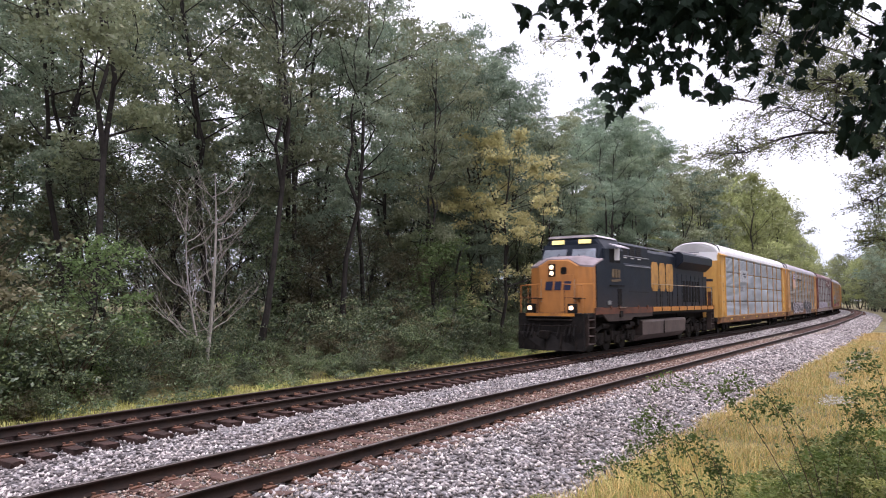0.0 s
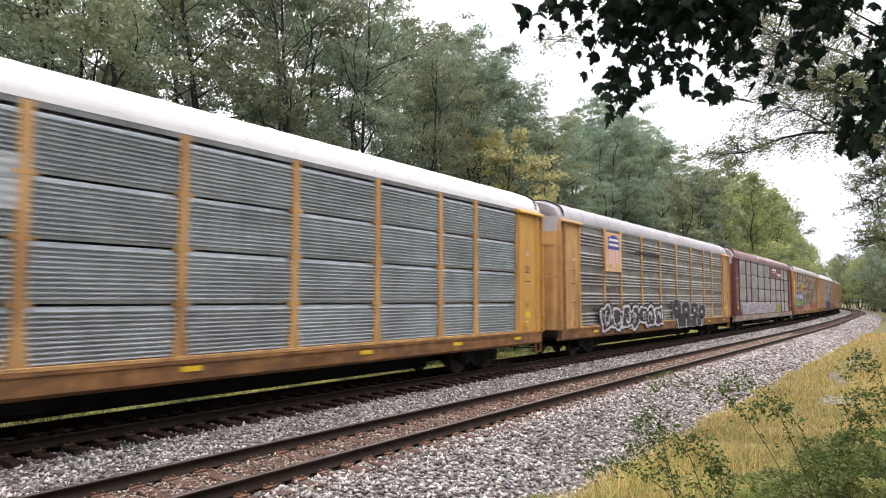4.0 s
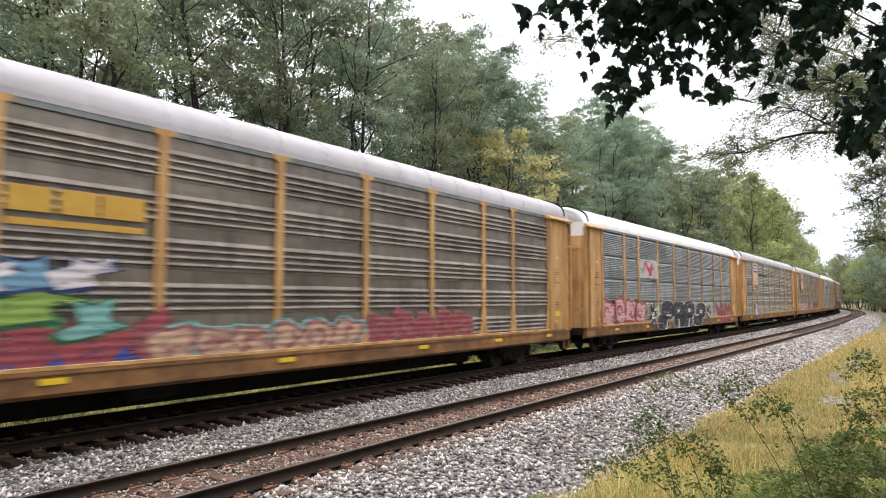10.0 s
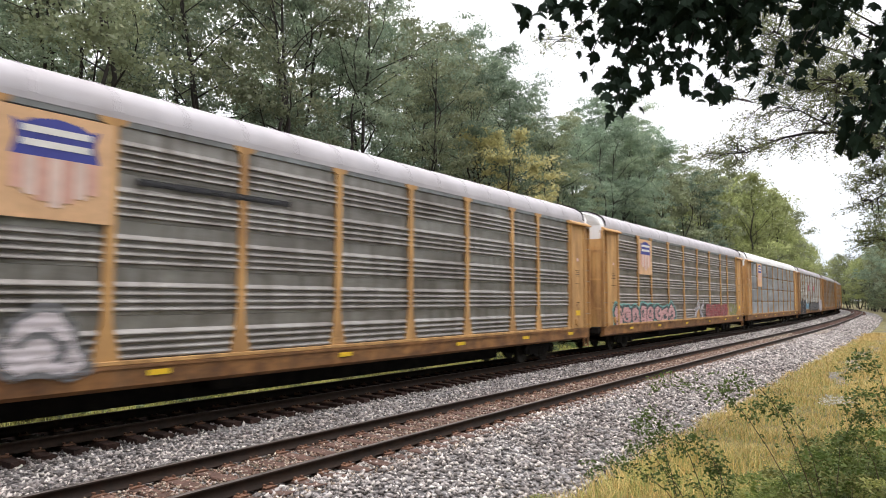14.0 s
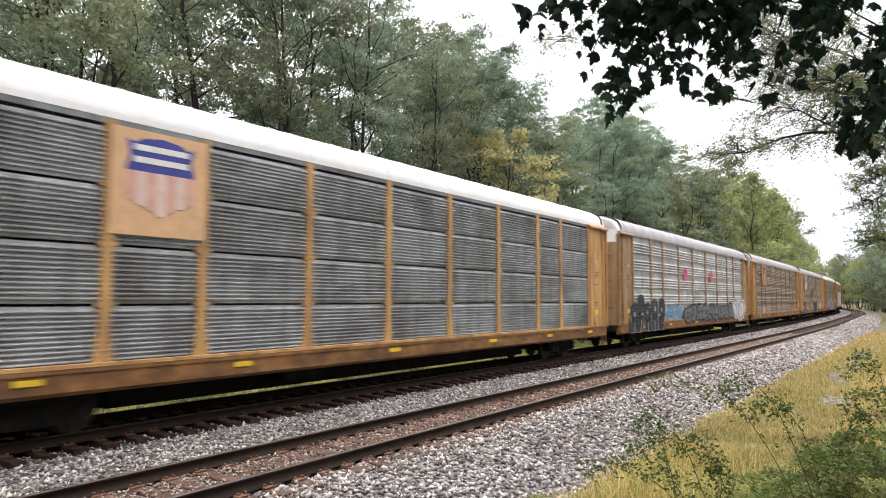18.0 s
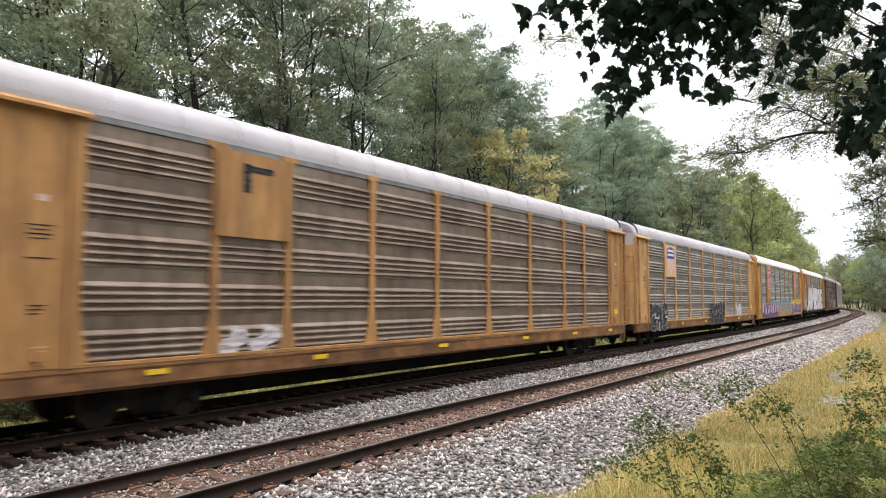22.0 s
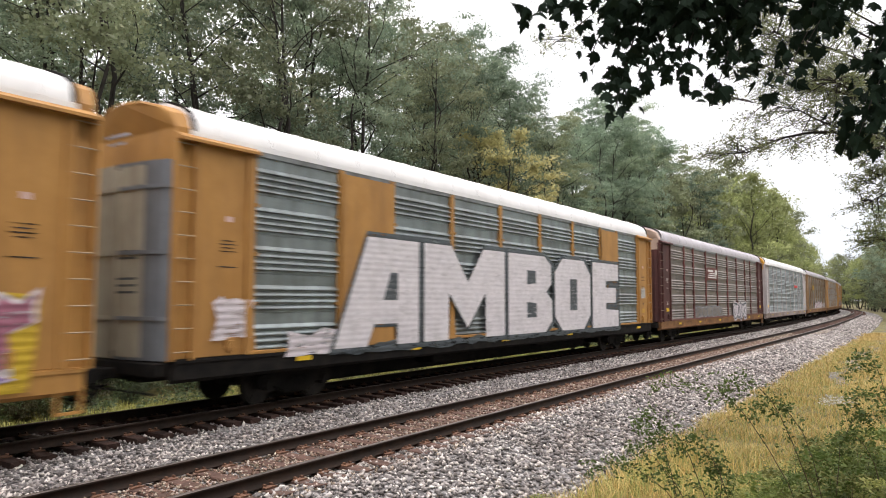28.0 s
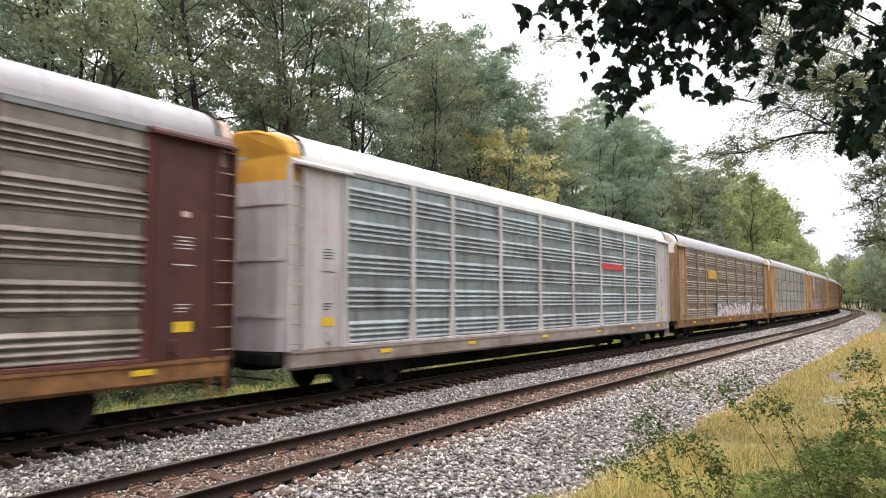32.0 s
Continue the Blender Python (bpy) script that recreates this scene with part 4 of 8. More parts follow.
# ---- markings ----
def slab(car, name, x0, x1, z0, z1, mat, lift=0.0, label="", slant=0.0):
    """A flat painted field on the seen side of a wagon."""
    y = -SIDE - 0.045 - lift
    if name == "paint_field":
        rng = random.Random(int(abs(x0 * 31 + z1 * 7)))
        n = max(6, int((x1 - x0) * 2.5))
        rag = lambda a: rng.uniform(-1, 1) * min(a, 0.12)
        ring = [(x0 + (x1 - x0) * k / n + rag(0.1), z1 + rag(z1 - z0)) for k in range(n + 1)] + [(x1 + rag(0.12), (z0 + z1) / 2)]
        ring += [(x1 - (x1 - x0) * k / n + rag(0.1), z0 + 0.4 * rag(z1 - z0)) for k in range(n + 1)] + [(x0 + rag(0.12), (z0 + z1) / 2)]
        return put(name, Rack().add([(x, y, z) for x, z in ring], [tuple(range(len(ring)))]).mesh(name, M[mat]), car, label=label)
    sh = Rack().loft([[(x0 + slant, y, z1), (x1 + slant, y, z1), (x1, y, z0), (x0, y, z0)], [(x0 + slant, y + 0.004, z1), (x1 + slant, y + 0.004, z1), (x1, y + 0.004, z0), (x0, y + 0.004, z0)]])
    return put(name, sh.mesh(name, M[mat]), car, label=label)


def ribbon(sh, pts, width, y):
    """A painted stroke along (x, z) points."""
    p = np.array(pts, float)
    d = np.gradient(p, axis=0)
    d /= np.linalg.norm(d, axis=1)[:, None] + 1e-9
    nrm = np.stack([-d[:, 1], d[:, 0]], 1)
    w = np.asarray(width) / 2
    w = np.broadcast_to(w, (len(p),))[:, None]
    a, b = p + nrm * w, p - nrm * w
    a[0] -= d[0] * w[0]; b[0] -= d[0] * w[0]; a[-1] += d[-1] * w[-1]; b[-1] += d[-1] * w[-1]
    n = len(p)
    sh.add([(q[0], y, q[1]) for q in a] + [(q[0], y, q[1]) for q in b], [(i, i + 1, n + i + 1, n + i) for i in range(n - 1)])


def scrawl(car, x0, x1, z0, z1, layers, seed, count, curl=1.0, label="sprayed graffiti of overlapping curved strokes"):
    """Sprayed strokes that cannot be read: bent bands side by side. layers: (material, width, lift) from the back to the front."""
    rng = random.Random(seed)
    strokes = []
    w = (x1 - x0) / count
    for i in range(count):
        cx, cz, hh = x0 + (i + 0.5) * w, (z0 + z1) / 2, (z1 - z0) / 2
        k = rng.randrange(4)
        ph = rng.uniform(0, 6.28)
        if k == 0:
            pts = [(cx + 0.36 * w * math.cos(a), cz + 0.78 * hh * math.sin(a)) for a in np.linspace(ph, ph + 5.2, 14)]
        elif k == 1:
            pts = [(cx + 0.36 * w * math.sin(3.0 * curl * t), cz + 0.8 * hh * t) for t in np.linspace(-1, 1, 12)]
        elif k == 2:
            pts = [(cx + 0.4 * w * t, cz + 0.75 * hh * math.sin(2.4 * t + ph)) for t in np.linspace(-1, 1, 12)]
        else:
            pts = [(cx + 0.3 * w * math.cos(2.6 * t + ph), cz + 0.8 * hh * t) for t in np.linspace(-1, 1, 12)]
        strokes.append(pts)
        if rng.random() < 0.6:
            strokes.append([(cx + 0.4 * w * t, cz + rng.uniform(-0.4, 0.4) * hh + 0.15 * hh * t) for t in np.linspace(-1, 1, 4)])
    for j, (mat, width, lift) in enumerate(layers):
        for i, pts in enumerate(strokes):
            sh = Rack()
            ribbon(sh, pts, width, -SIDE - 0.047 - lift - 0.0004 * (i % 5))
            put("graffiti_stroke", sh.mesh("graffiti_stroke", M[mat]), car, label=label if j == 0 else "")


def blob(cx, cz, rx, rz, n=14, power=2.6):
    """A rounded outline, fuller than an ellipse."""
    out = []
    for i in range(n):
        a = 2 * math.pi * i / n
        c, d = math.cos(a), math.sin(a)
        out.append((cx + rx * math.copysign(abs(c) ** (2 / power), c), cz + rz * math.copysign(abs(d) ** (2 / power), d)))
    return out


def fat_tag(car, x0, x1, z0, z1, count, seed, rim="white_paint", fill="black_paint", stars=(), label="bold black graffiti of swollen rounded glyphs"):
    """Swollen sprayed glyphs that cannot be read: a pale rim, a dark bulb on a stem or two legs, pale eyes and slits."""
    rng = random.Random(seed)
    w = (x1 - x0) / count
    def patch(name, pts, mat, k, lab=""):
        y = -SIDE - 0.105 - 0.004 * k
        put(name, Rack().add([(x, y, z) for x, z in pts], [tuple(range(len(pts)))]).mesh(name, M[mat]), car, label=lab)
    for i in range(count):
        cx, h = x0 + (i + 0.5) * w + rng.uniform(-0.08, 0.08) * w, (z1 - z0) * rng.uniform(0.78, 1.0)
        lean = rng.uniform(-0.22, 0.22) * w
        if i in stars:
            for k, (grow, mat) in enumerate(((1.25, rim), (1.0, fill))):
                for a in (0.2, 1.25, 2.3):
                    dx, dz = math.cos(a), math.sin(a)
                    r, t = 0.46 * h, 0.11 * h * grow
                    patch("graffiti_star", [(cx + dx * r * e * 0.9 - dz * t * f, z0 + 0.5 * h + dz * r * e + dx * t * f) for e, f in ((-1, -0.7), (-0.95, 0.8), (0.95, 1.0), (1, -0.9))], mat, k + 0.3 * a, label if k else "")
            patch("graffiti_star", blob(cx, z0 + 0.5 * h, 0.14 * h, 0.12 * h), rim, 2.2)
            continue
        top, low = z0 + 0.66 * h, z0 + 0.26 * h
        kind = rng.randrange(4)
        for k, (grow, mat) in enumerate(((0.045, rim), (0.0, fill))):
            patch("graffiti_glyph", blob(cx + lean, top, w * (0.53 + grow * 0.7), h * (0.34 + grow * 0.45)), mat, k + 0.05 * (i % 3), label if k else "")
            patch("graffiti_glyph", blob(cx - lean, low, w * (0.47 + grow * 0.7), h * (0.27 + grow * 0.4), 14, 3.2), mat, k + 0.4 + 0.05 * (i % 3))
        eye = rng.uniform(0.07, 0.13)
        if kind != 1:
            patch("graffiti_eye", blob(cx + lean + rng.uniform(-0.06, 0.1) * w, top + rng.uniform(-0.06, 0.03) * h, eye * w * 1.1, eye * h * 0.7, 10), rim, 2.0)
        if kind in (0, 1, 3):
            patch("graffiti_slit", [(cx - 0.05 * w, z0 - 0.02 * h), (cx + 0.07 * w, z0 - 0.02 * h), (cx + 0.05 * w + lean, z0 + 0.34 * h), (cx - 0.03 * w + lean, z0 + 0.34 * h)], rim, 2.2)
        if kind in (1, 2):
            e = rng.choice((-1, 1))
            patch("graffiti_slit", [(cx + e * 0.44 * w, z0 + 0.43 * h), (cx + e * 0.05 * w, z0 + 0.46 * h), (cx + e * 0.08 * w, z0 + 0.51 * h), (cx + e * 0.44 * w, z0 + 0.52 * h)], rim, 2.4)


def bubble_tag(car, x0, x1, z0, z1, count, seed, fill, line, glow="", lift=0.0, label="sprayed graffiti of overlapping swollen shapes"):
    """Overlapping swollen shapes that cannot be read: a soft halo, a dark contour, a filled body, a few inner lines."""
    rng = random.Random(seed)
    w, n = (x1 - x0) / count, 20
    for i in range(count):
        cx, cz = x0 + (i + 0.5) * w + rng.uniform(-0.1, 0.1) * w, (z0 + z1) / 2 + rng.uniform(-0.06, 0.06) * (z1 - z0)
        lean, k1, p1, p2 = rng.uniform(-0.25, 0.25), rng.choice((2, 3, 4)), rng.uniform(0, 6.28), rng.uniform(0, 6.28)
        rx, rz = w * rng.uniform(0.52, 0.66), (z1 - z0) * rng.uniform(0.42, 0.52)
        def edge(grow):
            out = []
            for q in range(n):
                a = 2 * math.pi * q / n
                r = 1 + 0.16 * math.sin(k1 * a + p1) + 0.07 * math.sin(7 * a + p2)
                c, d = math.cos(a), math.sin(a)
                z = rz * r * grow * math.copysign(abs(d) ** 0.7, d)
                out.append((cx + rx * r * grow * math.copysign(abs(c) ** 0.7, c) + lean * z, cz + z))
            return out
        layers = ([(1.16, glow)] if glow else []) + [(1.0, line), (0.78, fill)]
        for k, (grow, mat) in enumerate(layers):
            y = -SIDE - 0.050 - lift - 0.004 * k - 0.0006 * (i % 3)
            put("graffiti_glyph", Rack().add([(x, y, z) for x, z in edge(grow)], [tuple(range(n))]).mesh("graffiti_glyph", M[mat]), car, label=label if k == 0 else "")
        sh = Rack()
        for q in range(rng.choice((1, 2, 2))):
            a0, sx, sz = rng.uniform(0, 6.28), rng.uniform(0.2, 0.42) * rx, rng.uniform(0.25, 0.5) * rz
            ox = rng.uniform(-0.25, 0.25) * rx
            ribbon(sh, [(cx + ox + sx * math.cos(a), cz + sz * math.sin(a)) for a in np.linspace(a0, a0 + rng.uniform(1.6, 3.6), 8)], 0.07 + 0.05 * rng.random(), -SIDE - 0.064 - lift - 0.0006 * q)
        put("graffiti_stroke", sh.mesh("graffiti_stroke", M[line]), car)


def shard_tag(car, x0, x1, z0, z1, count, seed, colours, rim, lift=0.0, label="angular interlocking graffiti in several colours"):
    """Slanted pointed shapes that interlock and cannot be read, each over its own rim."""
    rng = random.Random(seed)
    w, h = (x1 - x0) / count, z1 - z0
    for i in range(count):
        cx, slant = x0 + (i + 0.5) * w + rng.uniform(-0.2, 0.2) * w, rng.uniform(-0.5, 0.5) * w
        up, lo = z1 - rng.uniform(0, 0.35) * h, z0 + rng.uniform(0, 0.3) * h
        wide, nick = w * rng.uniform(0.7, 1.15), rng.uniform(0.3, 0.7)
        zm = lo + (up - lo) * nick
        pts = [(cx - wide * 0.7, lo), (cx + wide * 0.35, lo + 0.1 * h), (cx + wide * 0.2, zm - 0.1 * h), (cx + wide * 0.95, zm), (cx + wide * 0.45 + slant, zm + 0.12 * h), (cx + wide * 0.55 + slant, up),
               (cx + slant, up - 0.12 * h), (cx - wide * 0.55 + slant, up - 0.04 * h), (cx - wide * 0.35, zm + 0.05 * h), (cx - wide, zm - 0.08 * h)]
        mx, mz = sum(p[0] for p in pts) / 10, sum(p[1] for p in pts) / 10
        for k, (grow, mat) in enumerate(((1.22, rim), (1.0, colours[i % len(colours)]))):
            y = -SIDE - 0.050 - lift - 0.004 * k - 0.0007 * (i % 5)
            put("graffiti_shard", Rack().add([(mx + (x - mx) * grow, y, mz + (z - mz) * grow) for x, z in pts], [tuple(range(10))]).mesh("graffiti_shard", M[mat]), car, label=label if k == 0 else "")


def shield_board(car, x0, x1, z0=3.35, z1=4.93):
    """A faded orange board with a shield: blue head with pale bars, pale and red stripes under it."""
    b = slab(car, "board", x0, x1, z0, z1, "sign_peach", 0.02, "faded orange board with a striped shield")
    cx, w = (x0 + x1) / 2, (x1 - x0) * 0.36
    y = -SIDE - 0.045 - 0.028
    top = z1 - 0.12
    sh = Rack().add([(cx - w * 0.8, y, top - 0.1), (cx - w * 0.55, y, top - 0.02), (cx, y, top + 0.03), (cx + w * 0.55, y, top - 0.02), (cx + w * 0.8, y, top - 0.1), (cx + w, y, top - 0.04), (cx + w * 0.9, y, top - 0.3), (cx + w * 1.02, y, top - 0.56), (cx - w * 1.02, y, top - 0.56), (cx - w * 0.9, y, top - 0.3), (cx - w, y, top - 0.04)], [tuple(range(11))])
    put("shield_head", sh.mesh("shield_head", M["sign_blue"]), b)
    for k in range(2):
        put("shield_bar", Rack().box(cx - w * 0.8, cx + w * 0.8, y - 0.008, y - 0.004, top - 0.22 - k * 0.2, top - 0.12 - k * 0.2).mesh("shield_bar", M["sign_white"]), b)
    for k in range(7):
        x = cx - w + (2 * w) * (k + 0.5) / 7
        dip = 0.28 * (1 - abs(x - cx) / w)
        put("shield_stripe", Rack().box(x - w * 0.135, x + w * 0.135, y - 0.004, y, top - 1.0 - dip, top - 0.56).mesh("shield_stripe", M["sign_blush" if k % 2 else "sign_peach_red"]), b)


M["sign_peach_red"] = plain("faded_red_stripe", (0.66, 0.38, 0.31))
M["sign_blush"] = plain("pale_pink_stripe", (0.72, 0.55, 0.49))


def end_marks(car, dark=False, x=12.35, gold=False):
    """Small data plates and stencilled bars on the flat panel near both ends, and yellow reflectors on the sill."""
    ink = "sign_white" if dark else "black_paint"
    for side in (-1, 1):
        cx = side * x + 0.05
        for k in range(4):
            w = (0.40, 0.30, 0.40, 0.26)[(k + car["number"]) % 4]
            slab(car, "stencil_bar", cx - w / 2, cx + w / 2, 3.26 - k * 0.065, 3.278 - k * 0.065, ink, 0.008)
        slab(car, "stencil_bar", cx - 0.22, cx + 0.22, 2.78, 2.80, ink, 0.008)
        for k in range(3):
            slab(car, "stencil_bar", cx - 0.14, cx + 0.14 - 0.05 * k, 2.10 - k * 0.06, 2.118 - k * 0.06, ink, 0.008)
        slab(car, "small_plate", cx - 0.06, cx + 0.10, 3.62, 3.72, "sign_pink", 0.008)
        if side > 0 or dark or car["number"] % 3 == 0:
            slab(car, "data_plate", cx - 0.2, cx + 0.2, 1.64, 1.82, "mark_gold" if gold else "sign_yellow", 0.012)
    for xx in (-10.2, -6.1, -1.2, 3.8, 7.9, 11.6):
        slab(car, "reflector", xx - 0.22, xx + 0.22, 0.95, 1.05, "sign_yellow", 0.045)


def letters(car, text, x0, x1, z0, z1, mat, lift, label, bold=0.045):
    """Painted letters on the seen side."""
    cu = bpy.data.curves.new("letters", "FONT")
    cu.body, cu.size, cu.offset, cu.resolution_u, cu.space_character = text, 1.0, bold, 3, 1.0
    tmp = new("letters_source", cu)
    me = bpy.data.meshes.new_from_object(tmp.evaluated_get(bpy.context.evaluated_depsgraph_get()))
    bpy.data.objects.remove(tmp)
    bpy.data.curves.remove(cu)
    v = np.array([p.co[:] for p in me.vertices])
    lo, hi = v.min(0), v.max(0)
    for p in me.vertices:
        u, w = (p.co.x - lo[0]) / (hi[0] - lo[0]), (p.co.y - lo[1]) / (hi[1] - lo[1])
        p.co = (x0 + (x1 - x0) * u, -SIDE - 0.104 - lift, 1.18 + (z0 + (z1 - z0) * w - 1.18) * 1.09)
    me.materials.clear()
    me.materials.append(M[mat])
    put("letters", me, car, label=label)


# ---- the wagons, from the locomotive back ----
CARS = []


def door_slots(c):
    """A dark slot across each leaf of the end door that faces the camera."""
    for ys in ((-0.36, -0.70, -1.18), (0.36, 0.70, 1.10)):
        bx = [(-np.interp(abs(v), (0.03, 0.70, 1.30, 1.44), (13.75, 13.72, 13.60, 13.50)) - 0.006, v) for v in ys]
        put("stencil_bar", Rack().loft([[(x, v, z) for x, v in bx] + [(x + 0.004, v, z) for x, v in bx[::-1]] for z in (3.34, 3.50)]).mesh("stencil_bar", M["black_paint"]), c)


def build_wagons():
    y = "yellow-framed auto wagon, "
    c = rack(1, y + "bluish galvanised panels, clean white roof", panel="galv_blue", end="yellow_clean")
    door_slots(c)
    slab(c, "data_board", -7.0, -4.35, 3.45, 4.25, "sign_faint", 0.0, "pale board with dark stencilled bars")
    for x0, x1, z in ((-6.0, -5.0, 3.95), (-5.7, -4.9, 3.78)):
        slab(c, "stencil_bar", x0, x1, z, z + 0.11, "black_paint", 0.006)
    slab(c, "stencil_bar", -6.6, -5.9, 2.85, 3.15, "grey_paint", 0.0)
    end_marks(c); CARS.append(c)
    c = rack(2, y + "banded grey panels, black-and-white graffiti", roof="roof_grey", panel="galv_warm", style="band", posts="tee", cap="roof_grey")
    shield_board(c, -9.0, -7.08)
    bubble_tag(c, -9.6, -1.6, 0.95, 2.0, 7, 3, "black_paint", "white_paint", "black_paint", 0.06, "black-and-white graffiti of tangled shapes")
    fat_tag(c, 0.6, 6.6, 0.78, 2.25, 4, 8)
    slab(c, "stencil_bar", -5.2, -1.6, 4.22, 4.34, "black_paint", 0.0)
    end_marks(c); CARS.append(c)
    c = rack(3, "auto wagon with maroon posts and roof, pale grey panels", post="maroon", roof="roof_maroon", panel="galv_pale", end="maroon", cap="roof_grey", sill="sill_pale")
    slab(c, "name_board", 1.45, 7.05, 4.10, 4.93, "maroon", 0.05, "maroon board with white lettering bars")
    slab(c, "name_bar", 2.0, 4.1, 4.62, 4.80, "sign_white", 0.058)
    slab(c, "name_bar", 2.0, 4.7, 4.46, 4.52, "sign_white", 0.058)
    for x0, x1 in ((4.7, 5.05), (5.15, 5.45), (5.55, 5.8), (5.9, 6.1), (6.2, 6.6)):
        slab(c, "name_bar", x0, x1, 4.24, 4.46, "sign_white", 0.058, slant=0.06)
    bubble_tag(c, -10.5, 3.0, 1.15, 1.95, 10, 5, "lilac_worn", "white_worn", "lilac_worn", 0.004, "broad faded lilac and white graffiti")
    scrawl(c, 3.4, 6.6, 1.1, 1.9, [("lime_dull", 0.3, 0.0)], 6, 3)
    roof_patches(c); end_marks(c, True); CARS.append(c)
    c = rack(4, y + "brownish banded panels, bright multicoloured graffiti", roof="roof_grey", panel="galv_brown", style="band", cap="roof_grey", posts="tee")
    slab(c, "paint_field", -11.6, -4.6, 1.05, 1.55, "blue_paint", 0.0, "sprayed multicoloured graffiti")
    scrawl(c, -12.7, -4.0, 1.25, 1.95, [("red_paint", 0.34, 0.003)], 12, 9)
    shard_tag(c, -11.6, -5.0, 1.55, 2.5, 8, 15, ("lime_paint", "green_paint", "lime_paint", "teal_paint"), "green_dark", 0.007)
    slab(c, "paint_field", -11.0, -6.0, 1.72, 2.0, "green_paint", 0.005)
    shard_tag(c, -11.7, -5.2, 2.2, 3.0, 9, 18, ("white_paint", "sky_paint", "white_paint"), "navy_paint", 0.021)
    bubble_tag(c, -4.4, 1.2, 1.1, 1.75, 6, 21, "peach_paint", "red_faded", "teal_paint")
    bubble_tag(c, 1.4, 6.4, 1.15, 1.95, 5, 22, "red_paint", "red_faded")
    for x0, x1 in ((-6.9, -6.2), (-6.1, -5.45), (-5.4, -4.6)):
        slab(c, "mark_bar", x0, x1, 3.45, 3.82, "mark_gold", 0.0)
    slab(c, "mark_bar", -6.9, -4.6, 3.25, 3.35, "mark_gold", 0.0)
    slab(c, "data_plate", -12.7, -12.0, 3.7, 4.2, "sign_yellow", 0.01)
    end_marks(c); CARS.append(c)
    c = rack(5, y + "dark fine-ribbed panels, black graffiti with pale outlines", panel="galv_slate")
    slab(c, "mark_board", -7.0, -4.35, 3.2, 4.05, "sign_pale", 0.0, "pale board with a red curved mark")
    wave = [(-6.0 + 0.02 * k - 0.4 * math.cos(0.16 * k), 3.62 + 0.24 * math.sin(0.32 * k)) for k in range(40)]
    sh = Rack()
    ribbon(sh, wave, 0.15, -SIDE - 0.055)
    put("mark_stroke", sh.mesh("mark_stroke", M["sign_red"]), c, label="plain red wave mark")
    bubble_tag(c, -11.7, -6.2, 1.1, 2.3, 4, 31, "pink_pale", "red_paint", "", 0.0, "pale pink graffiti with red contours")
    slab(c, "paint_field", -5.9, 6.2, 1.0, 1.9, "lime_field", 0.0, "bold black graffiti over a pale lime field")
    fat_tag(c, -6.4, 6.3, 0.80, 2.3, 6, 33, "white_paint", stars=(0, 5))
    scrawl(c, 7.4, 11.5, 1.1, 2.0, [("red_paint", 0.3, 0.0)], 34, 4)
    slab(c, "paint_field", 8.0, 11.6, 0.80, 1.12, "red_paint", 0.045)
    end_marks(c); CARS.append(c)
    c = rack(6, y + "dull banded panels, shield board near one end", panel="galv_warm", style="band", roof="roof_grey", cap="roof_white", posts="tee")
    shield_board(c, -9.0, -7.08)
    bubble_tag(c, -8.7, -7.5, 0.95, 2.15, 1, 41, "white_paint", "grey_dark", "", 0.06)
    slab(c, "stencil_bar", -6.6, -3.0, 4.05, 4.16, "black_paint", 0.0)
    end_marks(c); CARS.append(c)
    c = rack(7, y + "grimy banded panels, faded pink and mint graffiti", panel="galv_brown", style="band", roof="roof_grey", posts="tee")
    shield_board(c, -9.0, -7.08)
    bubble_tag(c, -12.4, -3.4, 1.05, 2.0, 8, 46, "pink_pale", "slate_paint", "teal_paint")
    scrawl(c, 0.6, 2.8, 1.3, 2.2, [("white_paint", 0.22, 0.0), ("grey_paint", 0.1, 0.004)], 47, 2)
    slab(c, "paint_field", 3.2, 8.6, 1.25, 1.95, "red_faded", 0.0, "faded red graffiti field")
    scrawl(c, 3.0, 8.8, 1.2, 2.0, [("red_paint", 0.14, 0.004)], 48, 6)
    scrawl(c, 9.2, 11.6, 1.2, 2.0, [("lime_dull", 0.25, 0.0)], 49, 2)
    end_marks(c); CARS.append(c)
    c = rack(8, y + "slate-grey fine-ribbed panels, shield board", panel="galv_slate", roof="roof_white")
    shield_board(c, -9.0, -7.08, 3.23, 4.96)
    end_marks(c); CARS.append(c)
    c = rack(9, y + "pale banded panels, pink blots, black graffiti", panel="galv_pale", style="band", roof="roof_grey", post="tan", posts="tee")
    for x in (-3.0, 2.7):
        for dz, w in ((0.0, 0.55), (0.16, 0.7), (0.32, 0.7), (0.48, 0.5)):
            slab(c, "paint_blot", x - w / 2, x + w / 2, 3.25 + dz, 3.41 + dz, "pink_paint", 0.0)
    fat_tag(c, -12.4, -7.3, 0.78, 2.45, 5, 52, "grey_paint", label="black graffiti of tall rounded glyphs")
    scrawl(c, -6.8, -3.8, 1.25, 1.8, [("sky_paint", 0.4, 0.0)], 53, 3)
    bubble_tag(c, -3.7, 8.2, 0.95, 2.0, 9, 54, "grey_dark", "black_paint", "", 0.06, "grey graffiti with black contours")
    bubble_tag(c, 8.3, 11.6, 1.0, 2.25, 2, 55, "white_paint", "grey_paint", "white_paint", 0.06)
    end_marks(c); CARS.append(c)
    c = rack(10, "auto wagon with rusty ochre posts and grimy brown panels", post="ochre_dull", panel="galv_rust", style="band", roof="roof_grey", cap="roof_grey", sill="sill_yellow", posts="tee")
    door_slots(c)
